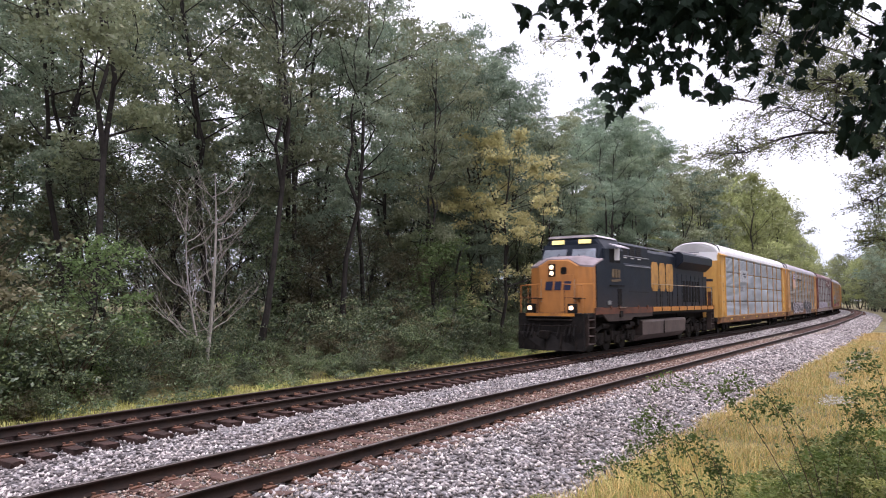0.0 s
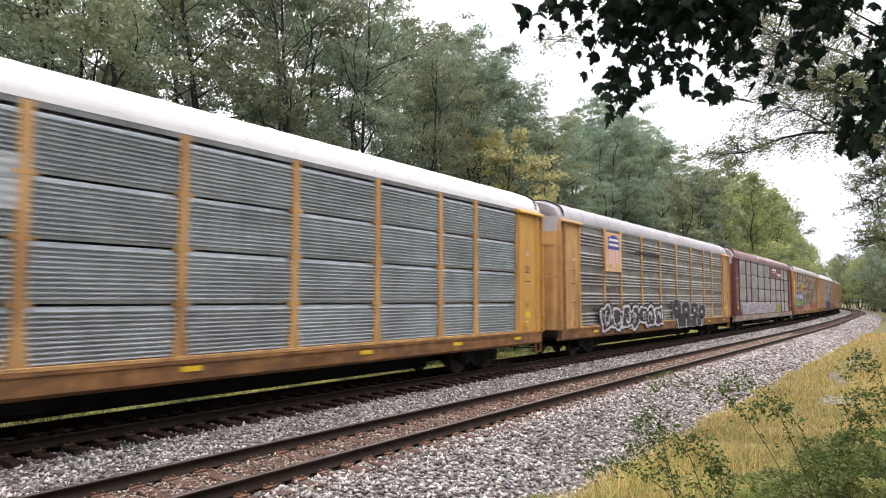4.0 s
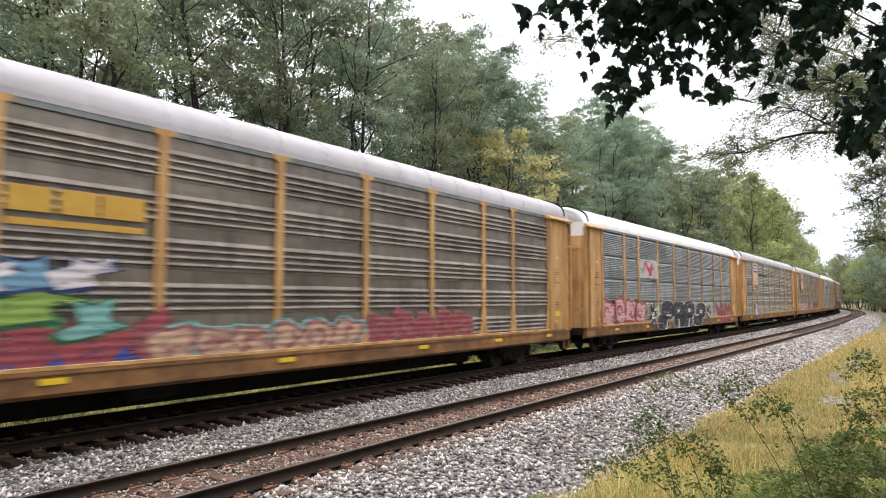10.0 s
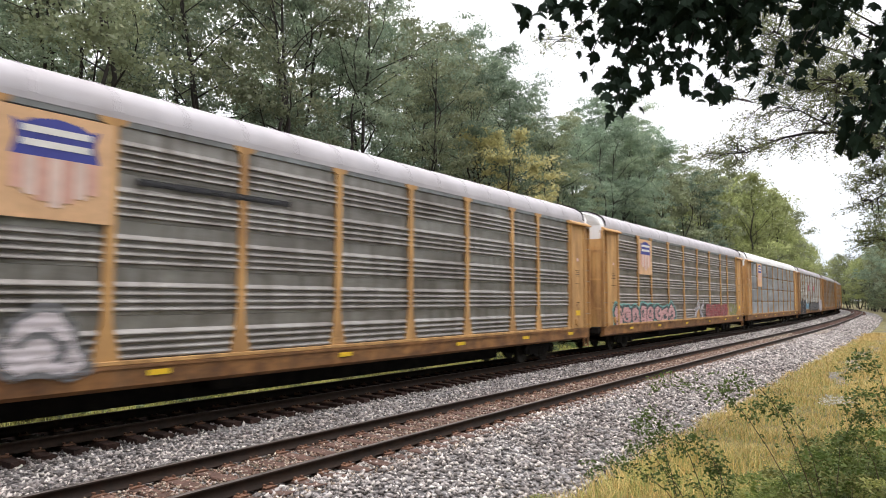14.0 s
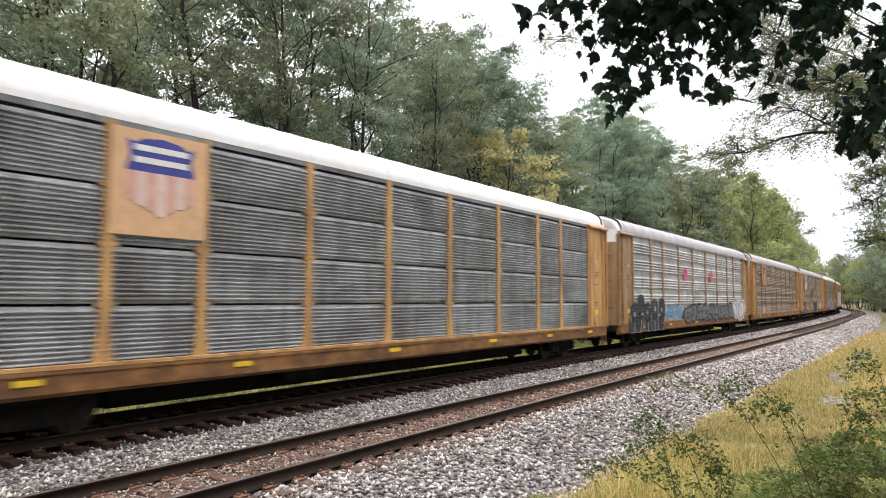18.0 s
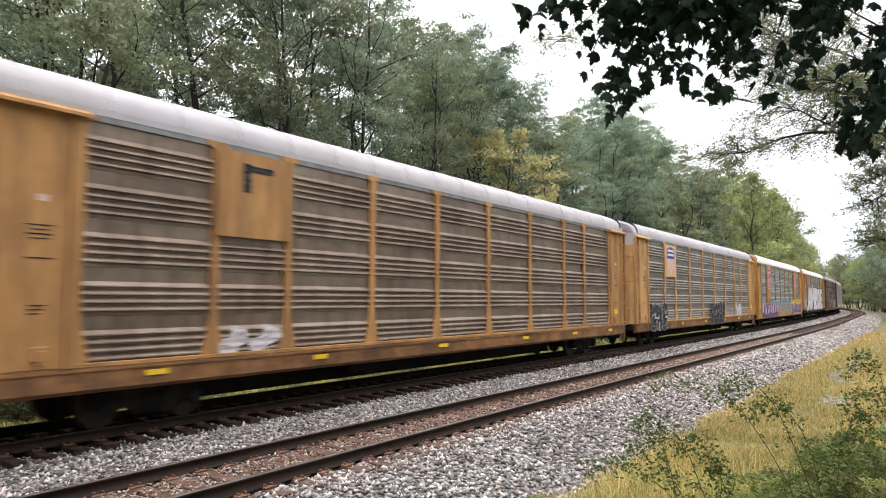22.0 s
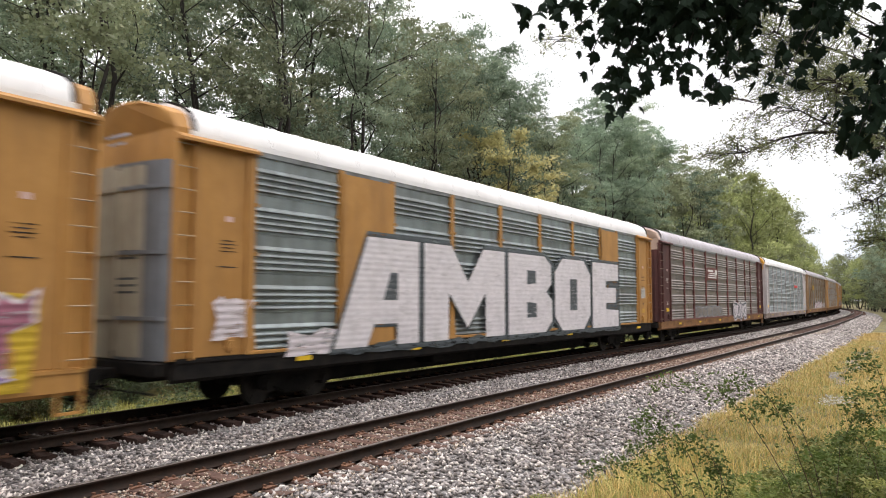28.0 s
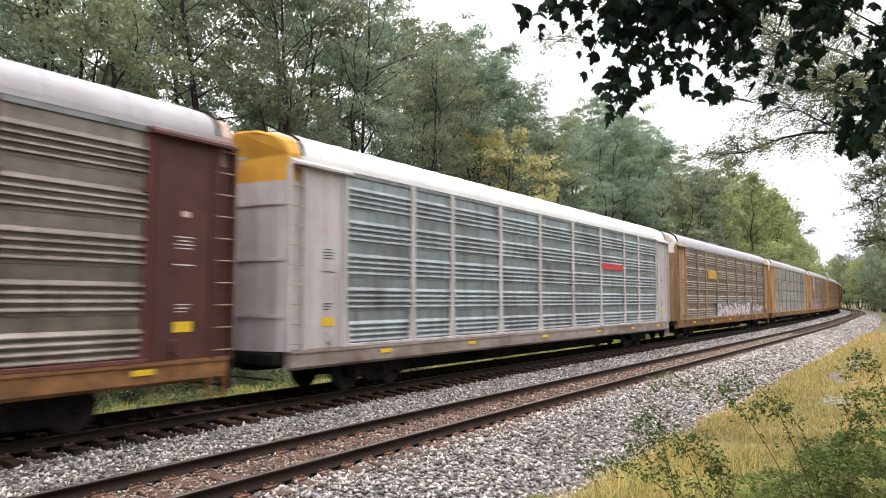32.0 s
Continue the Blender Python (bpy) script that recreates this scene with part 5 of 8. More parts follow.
    slab(c, "mark_board", -9.0, -7.08, 3.35, 4.95, "ochre_dull", 0.05, "ochre board with a black mark")
    slab(c, "mark_bar", -8.4, -8.2, 4.2, 4.75, "black_paint", 0.058)
    slab(c, "mark_bar", -8.4, -7.6, 4.6, 4.72, "black_paint", 0.058)
    scrawl(c, -8.9, -7.3, 1.2, 1.65, [("white_paint", 0.22, 0.0)], 58, 2)
    end_marks(c); CARS.append(c)
    c = rack(11, y + "grey banded panels, shield board, black graffiti", panel="galv_brown", style="band", roof="roof_grey", cap="roof_grey", posts="tee")
    shield_board(c, -9.0, -7.08)
    fat_tag(c, -11.5, -9.0, 0.76, 2.2, 3, 61, "white_fresh", "black_paint")
    fat_tag(c, 0.2, 3.6, 0.76, 2.25, 5, 63, "grey_paint")
    scrawl(c, 4.6, 6.6, 1.3, 2.0, [("grey_paint", 0.12, 0.0)], 65, 2)
    scrawl(c, 7.2, 8.9, 1.2, 1.95, [("white_paint", 0.3, 0.0)], 64, 2)
    end_marks(c); CARS.append(c)
    c = rack(12, "yellow auto wagon with red octagon marks and purple graffiti", post="ochre", panel="galv_green", style="band", end="ochre", cap="ochre", sill="ochre")
    for x0, x1 in ((-9.0, -7.08), (7.08, 9.0)):
        slab(c, "plain_panel", x0, x1, 1.19, 4.96, "ochre", 0.045)
        octagon(c, (x0 + x1) / 2, 3.95)
    slab(c, "paint_field", -11.4, -3.4, 0.85, 1.6, "purple_paint", 0.05, "purple and white graffiti")
    shard_tag(c, -11.4, -3.4, 0.95, 2.35, 13, 66, ("lilac_paint", "pink_dark", "lilac_paint", "purple_paint"), "black_paint", 0.056)
    slab(c, "paint_field", -3.0, 4.2, 1.15, 1.95, "orange_faded", 0.0, "faded orange and blue graffiti")
    bubble_tag(c, -3.0, 4.3, 1.1, 2.1, 6, 67, "orange_faded", "sky_paint", "teal_paint", 0.004)
    slab(c, "paint_field", 4.6, 12.6, 0.85, 2.25, "yellow_paint", 0.05, "yellow field with purple and blue graffiti")
    shard_tag(c, 4.8, 12.4, 0.9, 2.3, 12, 68, ("navy_paint", "pink_dark", "purple_paint", "navy_paint", "slate_paint"), "white_paint", 0.056)
    shard_tag(c, 5.1, 12.2, 0.8, 1.7, 10, 70, ("slate_paint", "purple_paint", "red_paint", "navy_paint"), "lilac_paint", 0.066)
    end_marks(c, gold=True); CARS.append(c)
    c = rack(13, "yellow auto wagon with huge white letters on green-grey panels", post="ochre", panel="galv_green", style="band", sill="black", roof="roof_white", cap="ochre", end="ochre", doors=("door_beige", "door_slate"))
    for x0, x1 in ((-9.0, -7.08), (7.08, 9.0)):
        slab(c, "plain_panel", x0, x1, 1.19, 4.96, "ochre", 0.045)
    slab(c, "paint_field", -8.9, 9.2, 0.98, 1.2, "slate_paint", 0.05, "dark grey sprayed ground under the letters")
    big_letters(c)
    strip = [(-np.interp(abs(v), (0.03, 0.70, 1.30, 1.44), (13.75, 13.72, 13.60, 13.50)) - 0.008, v) for v in (-0.85, -0.70, -0.06)]
    put("door_strip", Rack().loft([[(x, v, z) for x, v in strip] + [(x + 0.004, v, z) for x, v in strip[::-1]] for z in (1.2, 4.55)]).mesh("door_strip", M["door_beige"]), c, label="dirty beige strip on the end door")
    for z in (2.3, 2.42, 2.54, 2.9, 3.02):
        put("stencil_bar", Rack().loft([[(x - 0.004, v, zz) for x, v in strip[1:]] + [(x, v, zz) for x, v in strip[1:][::-1]] for zz in (z, z + 0.04)]).mesh("stencil_bar", M["slate_paint"]), c)
    slab(c, "paint_field", -10.7, -8.6, 1.05, 1.55, "white_paint", 0.05)
    slab(c, "paint_field", -12.6, -11.7, 1.5, 2.2, "white_paint", 0.05)
    slab(c, "paint_field", 11.9, 12.6, 2.3, 2.75, "sign_pale", 0.05)
    end_marks(c, gold=True); CARS.append(c)
    c = rack(14, "auto wagon with maroon posts and brownish grey panels", post="maroon", end="maroon_dark", panel="galv_brown", roof="roof_grey", cap="roof_pink", style="band", sill="sill_yellow")
    door_slots(c)
    slab(c, "name_board", -4.15, -1.42, 3.38, 4.1, "maroon", 0.03, "maroon board with white bars and a wheel mark")
    slab(c, "name_bar", -3.95, -2.7, 3.86, 3.98, "sign_white", 0.038)
    for z in (3.5, 3.62, 3.74):
        slab(c, "name_bar", -4.0 + (z - 3.5) * 1.5, -1.9, z, z + 0.06, "sign_white", 0.038)
    slab(c, "name_bar", -2.2, -1.7, 3.7, 4.0, "sign_white", 0.038)
    bubble_tag(c, -6.8, -0.4, 1.2, 1.9, 5, 73, "galv_brown", "grey_paint")
    bubble_tag(c, 2.6, 6.8, 0.95, 2.05, 4, 74, "white_paint", "slate_paint", "white_paint", 0.06, "blocky white graffiti with dark contours")
    end_marks(c, True); CARS.append(c)
    c = rack(15, "faded white auto wagon with pale green-grey panels", post="offwhite", end="offwhite", sill="sill_pale", panel="galv_mint", style="band", cap="cap_orange", posts="foot")
    slab(c, "red_bar", 4.3, 6.8, 3.42, 3.66, "sign_red", 0.0)
    end_marks(c); CARS.append(c)
    c = rack(16, y + "grimy tan panels, faded mint graffiti", post="tan", panel="galv_rust", style="band", roof="roof_grey")
    slab(c, "mark_bar", -6.6, -4.5, 3.45, 3.95, "mark_gold", 0.0)
    bubble_tag(c, -4.5, 5.5, 1.05, 2.1, 7, 80, "white_paint", "red_faded", "teal_paint")
    scrawl(c, 6.5, 10.5, 1.3, 1.9, [("white_paint", 0.16, 0.0)], 81, 3)
    end_marks(c); CARS.append(c)
    c = rack(17, y + "dark weathered panels, grey-white roof", panel="galv_slate", style="fine", roof="roof_grey")
    end_marks(c); CARS.append(c)
    for k in range(18, 25):
        CARS.append(copy_thing(CARS[(6, 9, 13, 16, 7, 9, 6)[k - 18]], Matrix()))


def octagon(car, cx, cz, r=0.86):
    """A red eight-sided sign with pale bars."""
    b = None
    for k, (rr, mat) in enumerate(((r, "sign_pink"), (r * 0.86, "sign_red"))):
        y = -SIDE - 0.10 - 0.004 * k
        sh = Rack().add([(cx + rr * math.cos(math.pi / 8 + i * math.pi / 4), y, cz + 1.1 * rr * math.sin(math.pi / 8 + i * math.pi / 4)) for i in range(8)], [tuple(range(8))])
        b = put("octagon_sign" if k == 0 else "sign_face", sh.mesh("octagon", M[mat]), car if k == 0 else b, label="red octagon sign with pale bars" if k == 0 else "")
    for x0, x1, z0, z1 in ((-0.30, 0.36, 0.38, 0.54), (-0.46, -0.28, -0.5, 0.5), (-0.16, 0.02, 0.08, 0.28), (-0.16, 0.50, -0.14, 0.0), (-0.16, 0.14, -0.36, -0.22), (0.22, 0.50, -0.36, -0.22), (-0.30, 0.30, -0.60, -0.48)):
        y = -SIDE - 0.112
        put("sign_bar", Rack().add([(cx + x0, y, cz + z0), (cx + x1, y, cz + z0), (cx + x1, y, cz + z1), (cx + x0, y, cz + z1)], [(0, 1, 2, 3)]).mesh("sign_bar", M["sign_pink"]), b)


BLOCKS = {"A": ([(0, 0), (0.36, 1), (1, 1), (1, 0), (0.72, 0), (0.72, 0.2), (0.44, 0.2), (0.36, 0)], [[(0.54, 0.42), (0.72, 0.42), (0.72, 0.68), (0.63, 0.68)]]),
          "M": ([(0, 0), (0, 1), (0.30, 1), (0.5, 0.62), (0.70, 1), (1, 1), (1, 0), (0.73, 0), (0.73, 0.5), (0.5, 0.12), (0.27, 0.5), (0.27, 0)], []),
          "B": ([(0, 0), (0, 1), (0.82, 1), (0.98, 0.88), (0.98, 0.64), (0.86, 0.53), (1, 0.42), (1, 0.14), (0.84, 0)], [[(0.40, 0.62), (0.60, 0.64), (0.60, 0.80), (0.40, 0.80)], [(0.40, 0.2), (0.62, 0.2), (0.62, 0.38), (0.40, 0.40)]]),
          "O": ([(0.2, 0), (0, 0.2), (0, 0.8), (0.2, 1), (0.8, 1), (1, 0.8), (1, 0.2), (0.8, 0)], [[(0.40, 0.28), (0.60, 0.28), (0.60, 0.72), (0.40, 0.72)]]),
          "E": ([(0, 0), (0, 1), (1, 1), (1, 0.74), (0.5, 0.72), (0.5, 0.62), (0.9, 0.62), (0.9, 0.38), (0.5, 0.38), (0.5, 0.28), (1, 0.26), (1, 0)], [])}


def big_letters(car):
    """Five fat block letters, one after another, each over its dark outline."""
    spans = [("A", -9.3, -6.0), ("M", -5.75, -1.3), ("B", -1.05, 2.2), ("O", 2.45, 5.75), ("E", 6.0, 8.9)]
    for ch, x0, x1 in spans:
        face, holes = BLOCKS[ch]
        cx, cz = 0.5, 0.5
        for grow, lift, mat, nm in ((1.0, 0.0, "slate_paint", "letter_outline"), (0.0, 0.006, "white_fresh", "letter")):
            edge = [(0, 0), (0, 1), (1, 1), (1, 0)] if grow and ch == "E" else face
            gx, gz = 1 + grow * 0.34 / (x1 - x0), 1 + grow * 0.10
            pts = [(x0 + (x1 - x0) * (cx + (u - cx) * gx), -SIDE - 0.104 - lift, 1.14 + 2.5 * (cz + (w - cz) * gz)) for u, w in edge]
            put(nm, Rack().add(pts, [tuple(range(len(pts)))]).mesh(nm, M[mat]), car, label="huge white block letter " + ch + " on the wagon side" if nm == "letter" else "dark sprayed outline behind a letter")
        for h in holes:
            pts = [(x0 + (x1 - x0) * u, -SIDE - 0.116, 1.14 + 2.5 * w) for u, w in h]
            put("letter_counter", Rack().add(pts, [tuple(range(len(pts)))]).mesh("letter_counter", M["slate_paint"]), car)


def roof_patches(car):
    """Pale worn bands across the maroon roof."""
    me = cached("roof_patch", lambda: Rack().loft([[(d, y * 1.006, z + 0.018) for y, z in ROOF[2:6]] + [(d, y * 0.99, z - 0.02) for y, z in ROOF[2:6][::-1]] for d in (-0.42, 0.42)]).mesh("roof_patch", M["roof_worn"]))
    for x in np.arange(-4.2, 12.0, 1.4):
        put("roof_patch", me, car, (x + 0.7, 0, 0), label="pale worn band on the roof")


build_wagons()
# ---- the locomotive: its front at x = -11, the seen side at y < 0 ----
def build_loco():
    L = empty("locomotive", Matrix(), "dark blue diesel locomotive with an orange-yellow nose, headlights lit", "locomotive")
    def P(name, sh, mat, label="", parent=None):
        # the body above the platform stands a little taller than drawn, and the front platform is a little shorter
        sh.v = [(x + 0.08 * min(1.0, max(0.0, (-8.3 - x) / 0.6)), y, z + 0.05 * max(0.0, z - 1.75)) for x, y, z in sh.v]
        return put(name, sh.mesh(name, M[mat]), parent or L, label=label)
    # platform and frame
    P("platform", Shape().box(-9.95, 10.75, -1.5, 1.5, 1.56, 1.74, 0.02).box(-9.6, 10.4, -0.9, 0.9, 1.2, 1.56), "black")
    for s in (-1, 1):
        P("side_stripe", Shape().box(-1.45, 10.7, s * 1.52 - 0.022, s * 1.52 + 0.022, 1.72, 1.94), "loco_orange", "grimy orange stripe along the frame")
        P("stripe_bracket", Shape().box(-1.45, 10.7, s * 1.50 - 0.02, s * 1.50 + 0.02, 1.62, 1.71), "black")
        P("lower_stripe", Shape().box(-8.8, -1.45, s * 1.535 - 0.022, s * 1.535 + 0.022, 1.68, 1.95), "loco_orange_dull", "faded orange stripe under the cab")
        P("skirt", Shape().prism_y([(-7.9, 1.68), (-1.46, 1.68), (-1.46, 1.50), (-4.2, 1.50), (-4.4, 1.36), (-7.3, 1.36)], s * 1.515 - 0.02, s * 1.515 + 0.02), "skirt_brown", "dusty brown skirt under the stripe")
        for x in (-7.1, -6.05, -3.6, -2.3):
            P("skirt_hinge", Shape().box(x, x + 0.16, s * 1.56 - 0.02, s * 1.56 + 0.02, 1.86, 2.02, 0.008), "loco_orange_dull")
        P("cab_step", Shape().box(-6.2, -5.35, s * 1.58 - 0.06, s * 1.58 + 0.06, 1.94, 1.965), "rung", "worn pale tread under the hatch")
        P("step_bracket", Shape().box(-5.98, -5.66, s * 1.56 - 0.03, s * 1.56 + 0.03, 1.52, 1.80), "black")
        P("brake_cylinder", Shape().cyl((-7.6, s * 1.30, 1.16), (-6.9, s * 1.30, 1.16), 0.13, 12).cyl((-4.3, s * 1.30, 1.16), (-3.7, s * 1.30, 1.16), 0.12, 12), "loco_frame")
        P("sand_pipe", Shape().cyl((-8.45, s * 1.2, 1.5), (-8.15, s * 1.2, 0.35), 0.03, 6).cyl((-3.0, s * 1.2, 1.5), (-3.3, s * 1.2, 0.35), 0.03, 6), "loco_frame")
    # nose: a wide safety nose whose middle stands forward, bevelled shoulders, sloped top
    rings = []
    for x, w, zs, zt, c in ((-9.14, 0.90, 3.62, 3.86, 0.0), (-9.09, 0.97, 3.66, 3.92, 0.0), (-8.80, 1.46, 3.62, 3.98, 0.0), (-7.75, 1.50, 3.95, 4.12, 0.0)):
        rings.append([(x, -w, 1.74), (x, w, 1.74), (x, w, zs), (x, 0.5 * w, zt), (x, -0.5 * w, zt), (x, -w, zs)])
    nose_ob = P("nose", Shape().loft(rings), "loco_yellow", "orange-yellow wide nose with a bevelled top")
    P("nose_roof", Shape().loft([[(x, w, zs + 0.014), (x, 0.5 * w, zt + 0.014), (x, -0.5 * w, zt + 0.014), (x, -w, zs + 0.014), (x, -w, zs - 0.06), (x, w, zs - 0.06)] for x, w, zs, zt in ((-9.10, 0.97, 3.68, 3.925), (-8.80, 1.465, 3.635, 3.985), (-7.75, 1.505, 3.965, 4.125))]), "nose_top", "dusty mauve-grey non-slip top of the nose", nose_ob)
    for s in (-1, 1):
        P("nose_side", Shape().prism_y([(-8.50, 1.96), (-7.5, 1.96), (-7.5, 3.98), (-8.50, 3.69)], s * 1.47 - 0.04, s * 1.47 + 0.04), "navy", "", nose_ob)
    P("nose_door", Shape().box(-9.16, -9.10, -0.72, -0.1, 1.8, 3.3, 0.01), "loco_yellow", "", nose_ob)
    # plain black block for the small round logo beside the headlight
    P("round_vent", Shape().box(-9.17, -9.09, -0.42, -0.1, 3.28, 3.62, 0.05), "black", "", nose_ob)
    for y0, y1 in ((-0.62, -0.24), (-0.18, 0.18), (0.24, 0.62)):
        P("nose_mark", Shape().loft([[(-9.168, y0 + 0.05, 2.66), (-9.168, y1, 2.66), (-9.168, y1 - 0.05, 3.02), (-9.168, y0, 3.02)], [(-9.11, y0 + 0.05, 2.66), (-9.11, y1, 2.66), (-9.11, y1 - 0.05, 3.02), (-9.11, y0, 3.02)]]), "mark_blue", "dull dark-blue painted shape", nose_ob)
    P("nose_seam", Shape().box(-9.135, -9.11, -0.80, 0.80, 3.20, 3.215), "black", "", nose_ob)
    for s in (-1, 1):
        P("nose_grab", Shape().cyl((-9.2, s * 0.78, 2.2), (-9.2, s * 0.78, 3.1), 0.016, 6).cyl((-9.2, s * 0.78, 3.1), (-9.06, s * 0.78, 3.1), 0.014, 6).cyl((-9.2, s * 0.78, 2.2), (-9.06, s * 0.78, 2.2), 0.014, 6), "rung", "", nose_ob)
        P("number_light_bar", Shape().box(-9.30, -9.12, s * 1.0 - 0.25, s * 1.0 + 0.25, 2.30, 2.33), "black", "", nose_ob)
    hl = P("headlight_case", Shape().box(-9.18, -9.05, 0.12, 0.44, 3.22, 3.74, 0.02), "black", "", nose_ob)
    for z in (3.35, 3.60):
        P("headlight", Shape().cyl((-9.21, 0.28, z), (-9.17, 0.28, z), 0.085, 14), "headlight", "lit round headlight", hl)
    for s in (-1, 1):
        dl = P("ditch_light_case", Shape().box(-9.92, -9.7, s * 0.95 - 0.18, s * 0.95 + 0.18, 1.74, 2.12, 0.02), "black")
        P("ditch_light", Shape().cyl((-9.96, s * 0.95, 1.95), (-9.91, s * 0.95, 1.95), 0.085, 14), "headlight", "lit ditch light", dl)
    # cab
    cab = Shape().loft([[(x0, -w, 1.74), (x0, w, 1.74), (x0, w, 4.4), (x0, w - 0.36, zt), (x0, -w + 0.36, zt), (x0, -w, 4.4)] for x0, w, zt in ((-7.62, 1.46, 4.76), (-7.5, 1.5, 4.88), (-5.26, 1.5, 4.92))])
    cab.loft([[(-7.62, -1.45, 3.6), (-7.62, 1.45, 3.6), (-7.62, 1.42, 4.6), (-7.62, -1.42, 4.6)], [(-8.12, -1.38, 3.6), (-8.12, 1.38, 3.6), (-7.66, 1.30, 4.6), (-7.66, -1.30, 4.6)]])
    cab_ob = P("cab", cab, "navy", "dark blue crew cab")
    P("cab_roof", Shape().loft([[(x, -1.2, 4.90), (x, 1.2, 4.90), (x, 1.05, 5.0), (x, -1.05, 5.0)] for x in (-7.6, -5.3)]), "roof_grey", "pale dusty cab roof", cab_ob)
    for s in (-1, 1):
        P("windshield", Shape().loft([[(-8.03, s * 0.14, 3.93), (-8.03, s * 1.28, 3.93), (-7.82, s * 1.22, 4.40), (-7.82, s * 0.14, 4.40)], [(-8.0, s * 0.14, 3.94), (-8.0, s * 1.28, 3.94), (-7.79, s * 1.22, 4.41), (-7.79, s * 0.14, 4.41)]]), "glass", "", cab_ob)
        P("wiper", Shape().cyl((-8.05, s * 0.7, 3.92), (-7.95, s * 0.45, 4.2), 0.012, 5), "black", "", cab_ob)
        P("number_board", Shape().loft([[(-7.74, s * 0.36, 4.64), (-7.74, s * 0.92, 4.64), (-7.70, s * 0.92, 4.81), (-7.70, s * 0.36, 4.81)], [(-7.6, s * 0.36, 4.64), (-7.6, s * 0.92, 4.64), (-7.6, s * 0.92, 4.81), (-7.6, s * 0.36, 4.81)]]), "numberboard", "lit yellow number board", cab_ob)
        for x0, x1 in ((-7.0, -6.45), (-6.3, -5.75)):
            P("side_window", Shape().box(x0, x1, s * 1.505 - 0.012, s * 1.505 + 0.012, 3.85, 4.42), "black", "", cab_ob)
        P("window_shade", Shape().loft([[(x, s * 1.46, 4.66), (x, s * 1.84, 4.52), (x, s * 1.84, 4.48), (x, s * 1.46, 4.62)] for x in (-6.95, -5.4)]), "roof_grey", "", cab_ob)
        P("mirror", Shape().box(-6.55, -6.5, s * 1.56, s * 1.78, 3.95, 4.45), "sign_white", "", cab_ob)
        P("hatch", Shape().box(-6.05, -5.6, s * 1.51 - 0.01, s * 1.51 + 0.01, 2.0, 2.75), "black", "", cab_ob)
        for k in range(3):
            P("number_bar", Shape().box(-6.75 + k * 0.36, -6.48 + k * 0.36, s * 1.515 - 0.006, s * 1.515 + 0.006, 3.22, 3.58), "number_dull", "", cab_ob)
        P("number_rule", Shape().prism_y([(-6.85, 3.12), (-5.7, 3.18), (-5.65, 3.08), (-6.75, 3.02)], s * 1.515 - 0.006, s * 1.515 + 0.006), "number_dull", "", cab_ob)
        P("grab_iron", Shape().box(-7.3, -6.95, s * 1.53 - 0.02, s * 1.53 + 0.02, 2.08, 2.24), "galv", "", cab_ob)
        P("ledge", Shape().box(-7.0, -5.3, s * 1.53 - 0.03, s * 1.53 + 0.03, 2.86, 2.90), "black", "", cab_ob)
    # equipment cabinet behind the cab, engine hood, radiator
    cabinet = P("equipment_cabinet", Shape().prism_x([(-1.50, 1.74), (1.50, 1.74), (1.50, 3.84), (1.32, 3.92), (1.32, 4.74), (1.1, 4.88), (-1.1, 4.88), (-1.32, 4.74), (-1.32, 3.92), (-1.50, 3.84)], -5.26, -1.42), "navy", "dark blue equipment cabinet with grilles")
    hood = P("engine_hood", Shape().prism_x([(-1.08, 1.74), (1.08, 1.74), (1.08, 4.6), (0.86, 4.78), (-0.86, 4.78), (-1.08, 4.6)], -1.42, 10.1), "navy", "dark blue long engine hood")
    for s in (-1, 1):
        P("roof_rail", Shape().box(-5.2, 4.1, s * 1.12 - 0.03, s * 1.12 + 0.03, 4.80, 4.86), "galv_dark", "", hood)
        for x in (-5.0, -4.05, -3.1):
            g = P("grille", Shape().box(x, x + 0.68, s * 1.325 - 0.012, s * 1.325 + 0.012, 4.28, 4.72), "shadow_black", "", cabinet)
            for k in range(5):
                P("grille_slat", Shape().box(x, x + 0.68, s * 1.34 - 0.012, s * 1.34 + 0.012, 4.32 + k * 0.085, 4.33 + k * 0.085), "black", "", g)
            P("lifting_lug", Shape().box(x + 0.15, x + 0.5, s * 1.36 - 0.02, s * 1.36 + 0.02, 4.14, 4.19), "sign_white", "", cabinet)
        P("cabinet_rail", Shape().cyl((-5.2, s * 1.40, 4.24), (-1.5, s * 1.40, 4.24), 0.016, 6), "galv", "", cabinet)
        P("cabinet_rail", Shape().cyl((-5.2, s * 1.53, 3.80), (-1.5, s * 1.53, 3.80), 0.02, 6), "galv_dark", "", cabinet)
        P("cabinet_seam", Shape().box(-4.7, -1.9, s * 1.51 - 0.008, s * 1.51 + 0.008, 2.62, 2.65), "shadow_black", "", cabinet)
        P("cabinet_window", Shape().box(-1.15, -0.7, s * 1.085 - 0.012, s * 1.085 + 0.012, 4.1, 4.55), "shadow_black", "", hood)
        for i, x in enumerate(np.arange(-1.2, 9.9, 0.92)):
            P("hood_door", Shape().box(x, x + 0.84, s * 1.092 - 0.014, s * 1.092 + 0.014, 1.9, 3.7, 0.006), "navy", "", hood)
    P("exhaust", Shape().box(1.4, 2.8, -0.4, 0.4, 4.78, 4.95, 0.03), "black", "", hood)
    P("horn", Shape().cyl((-3.6, 0.3, 5.0), (-4.1, 0.3, 5.05), 0.03, 8, 0.09).cyl((-3.6, 0.3, 4.88), (-3.6, 0.3, 5.02), 0.03, 6), "galv_dark", "", hood)
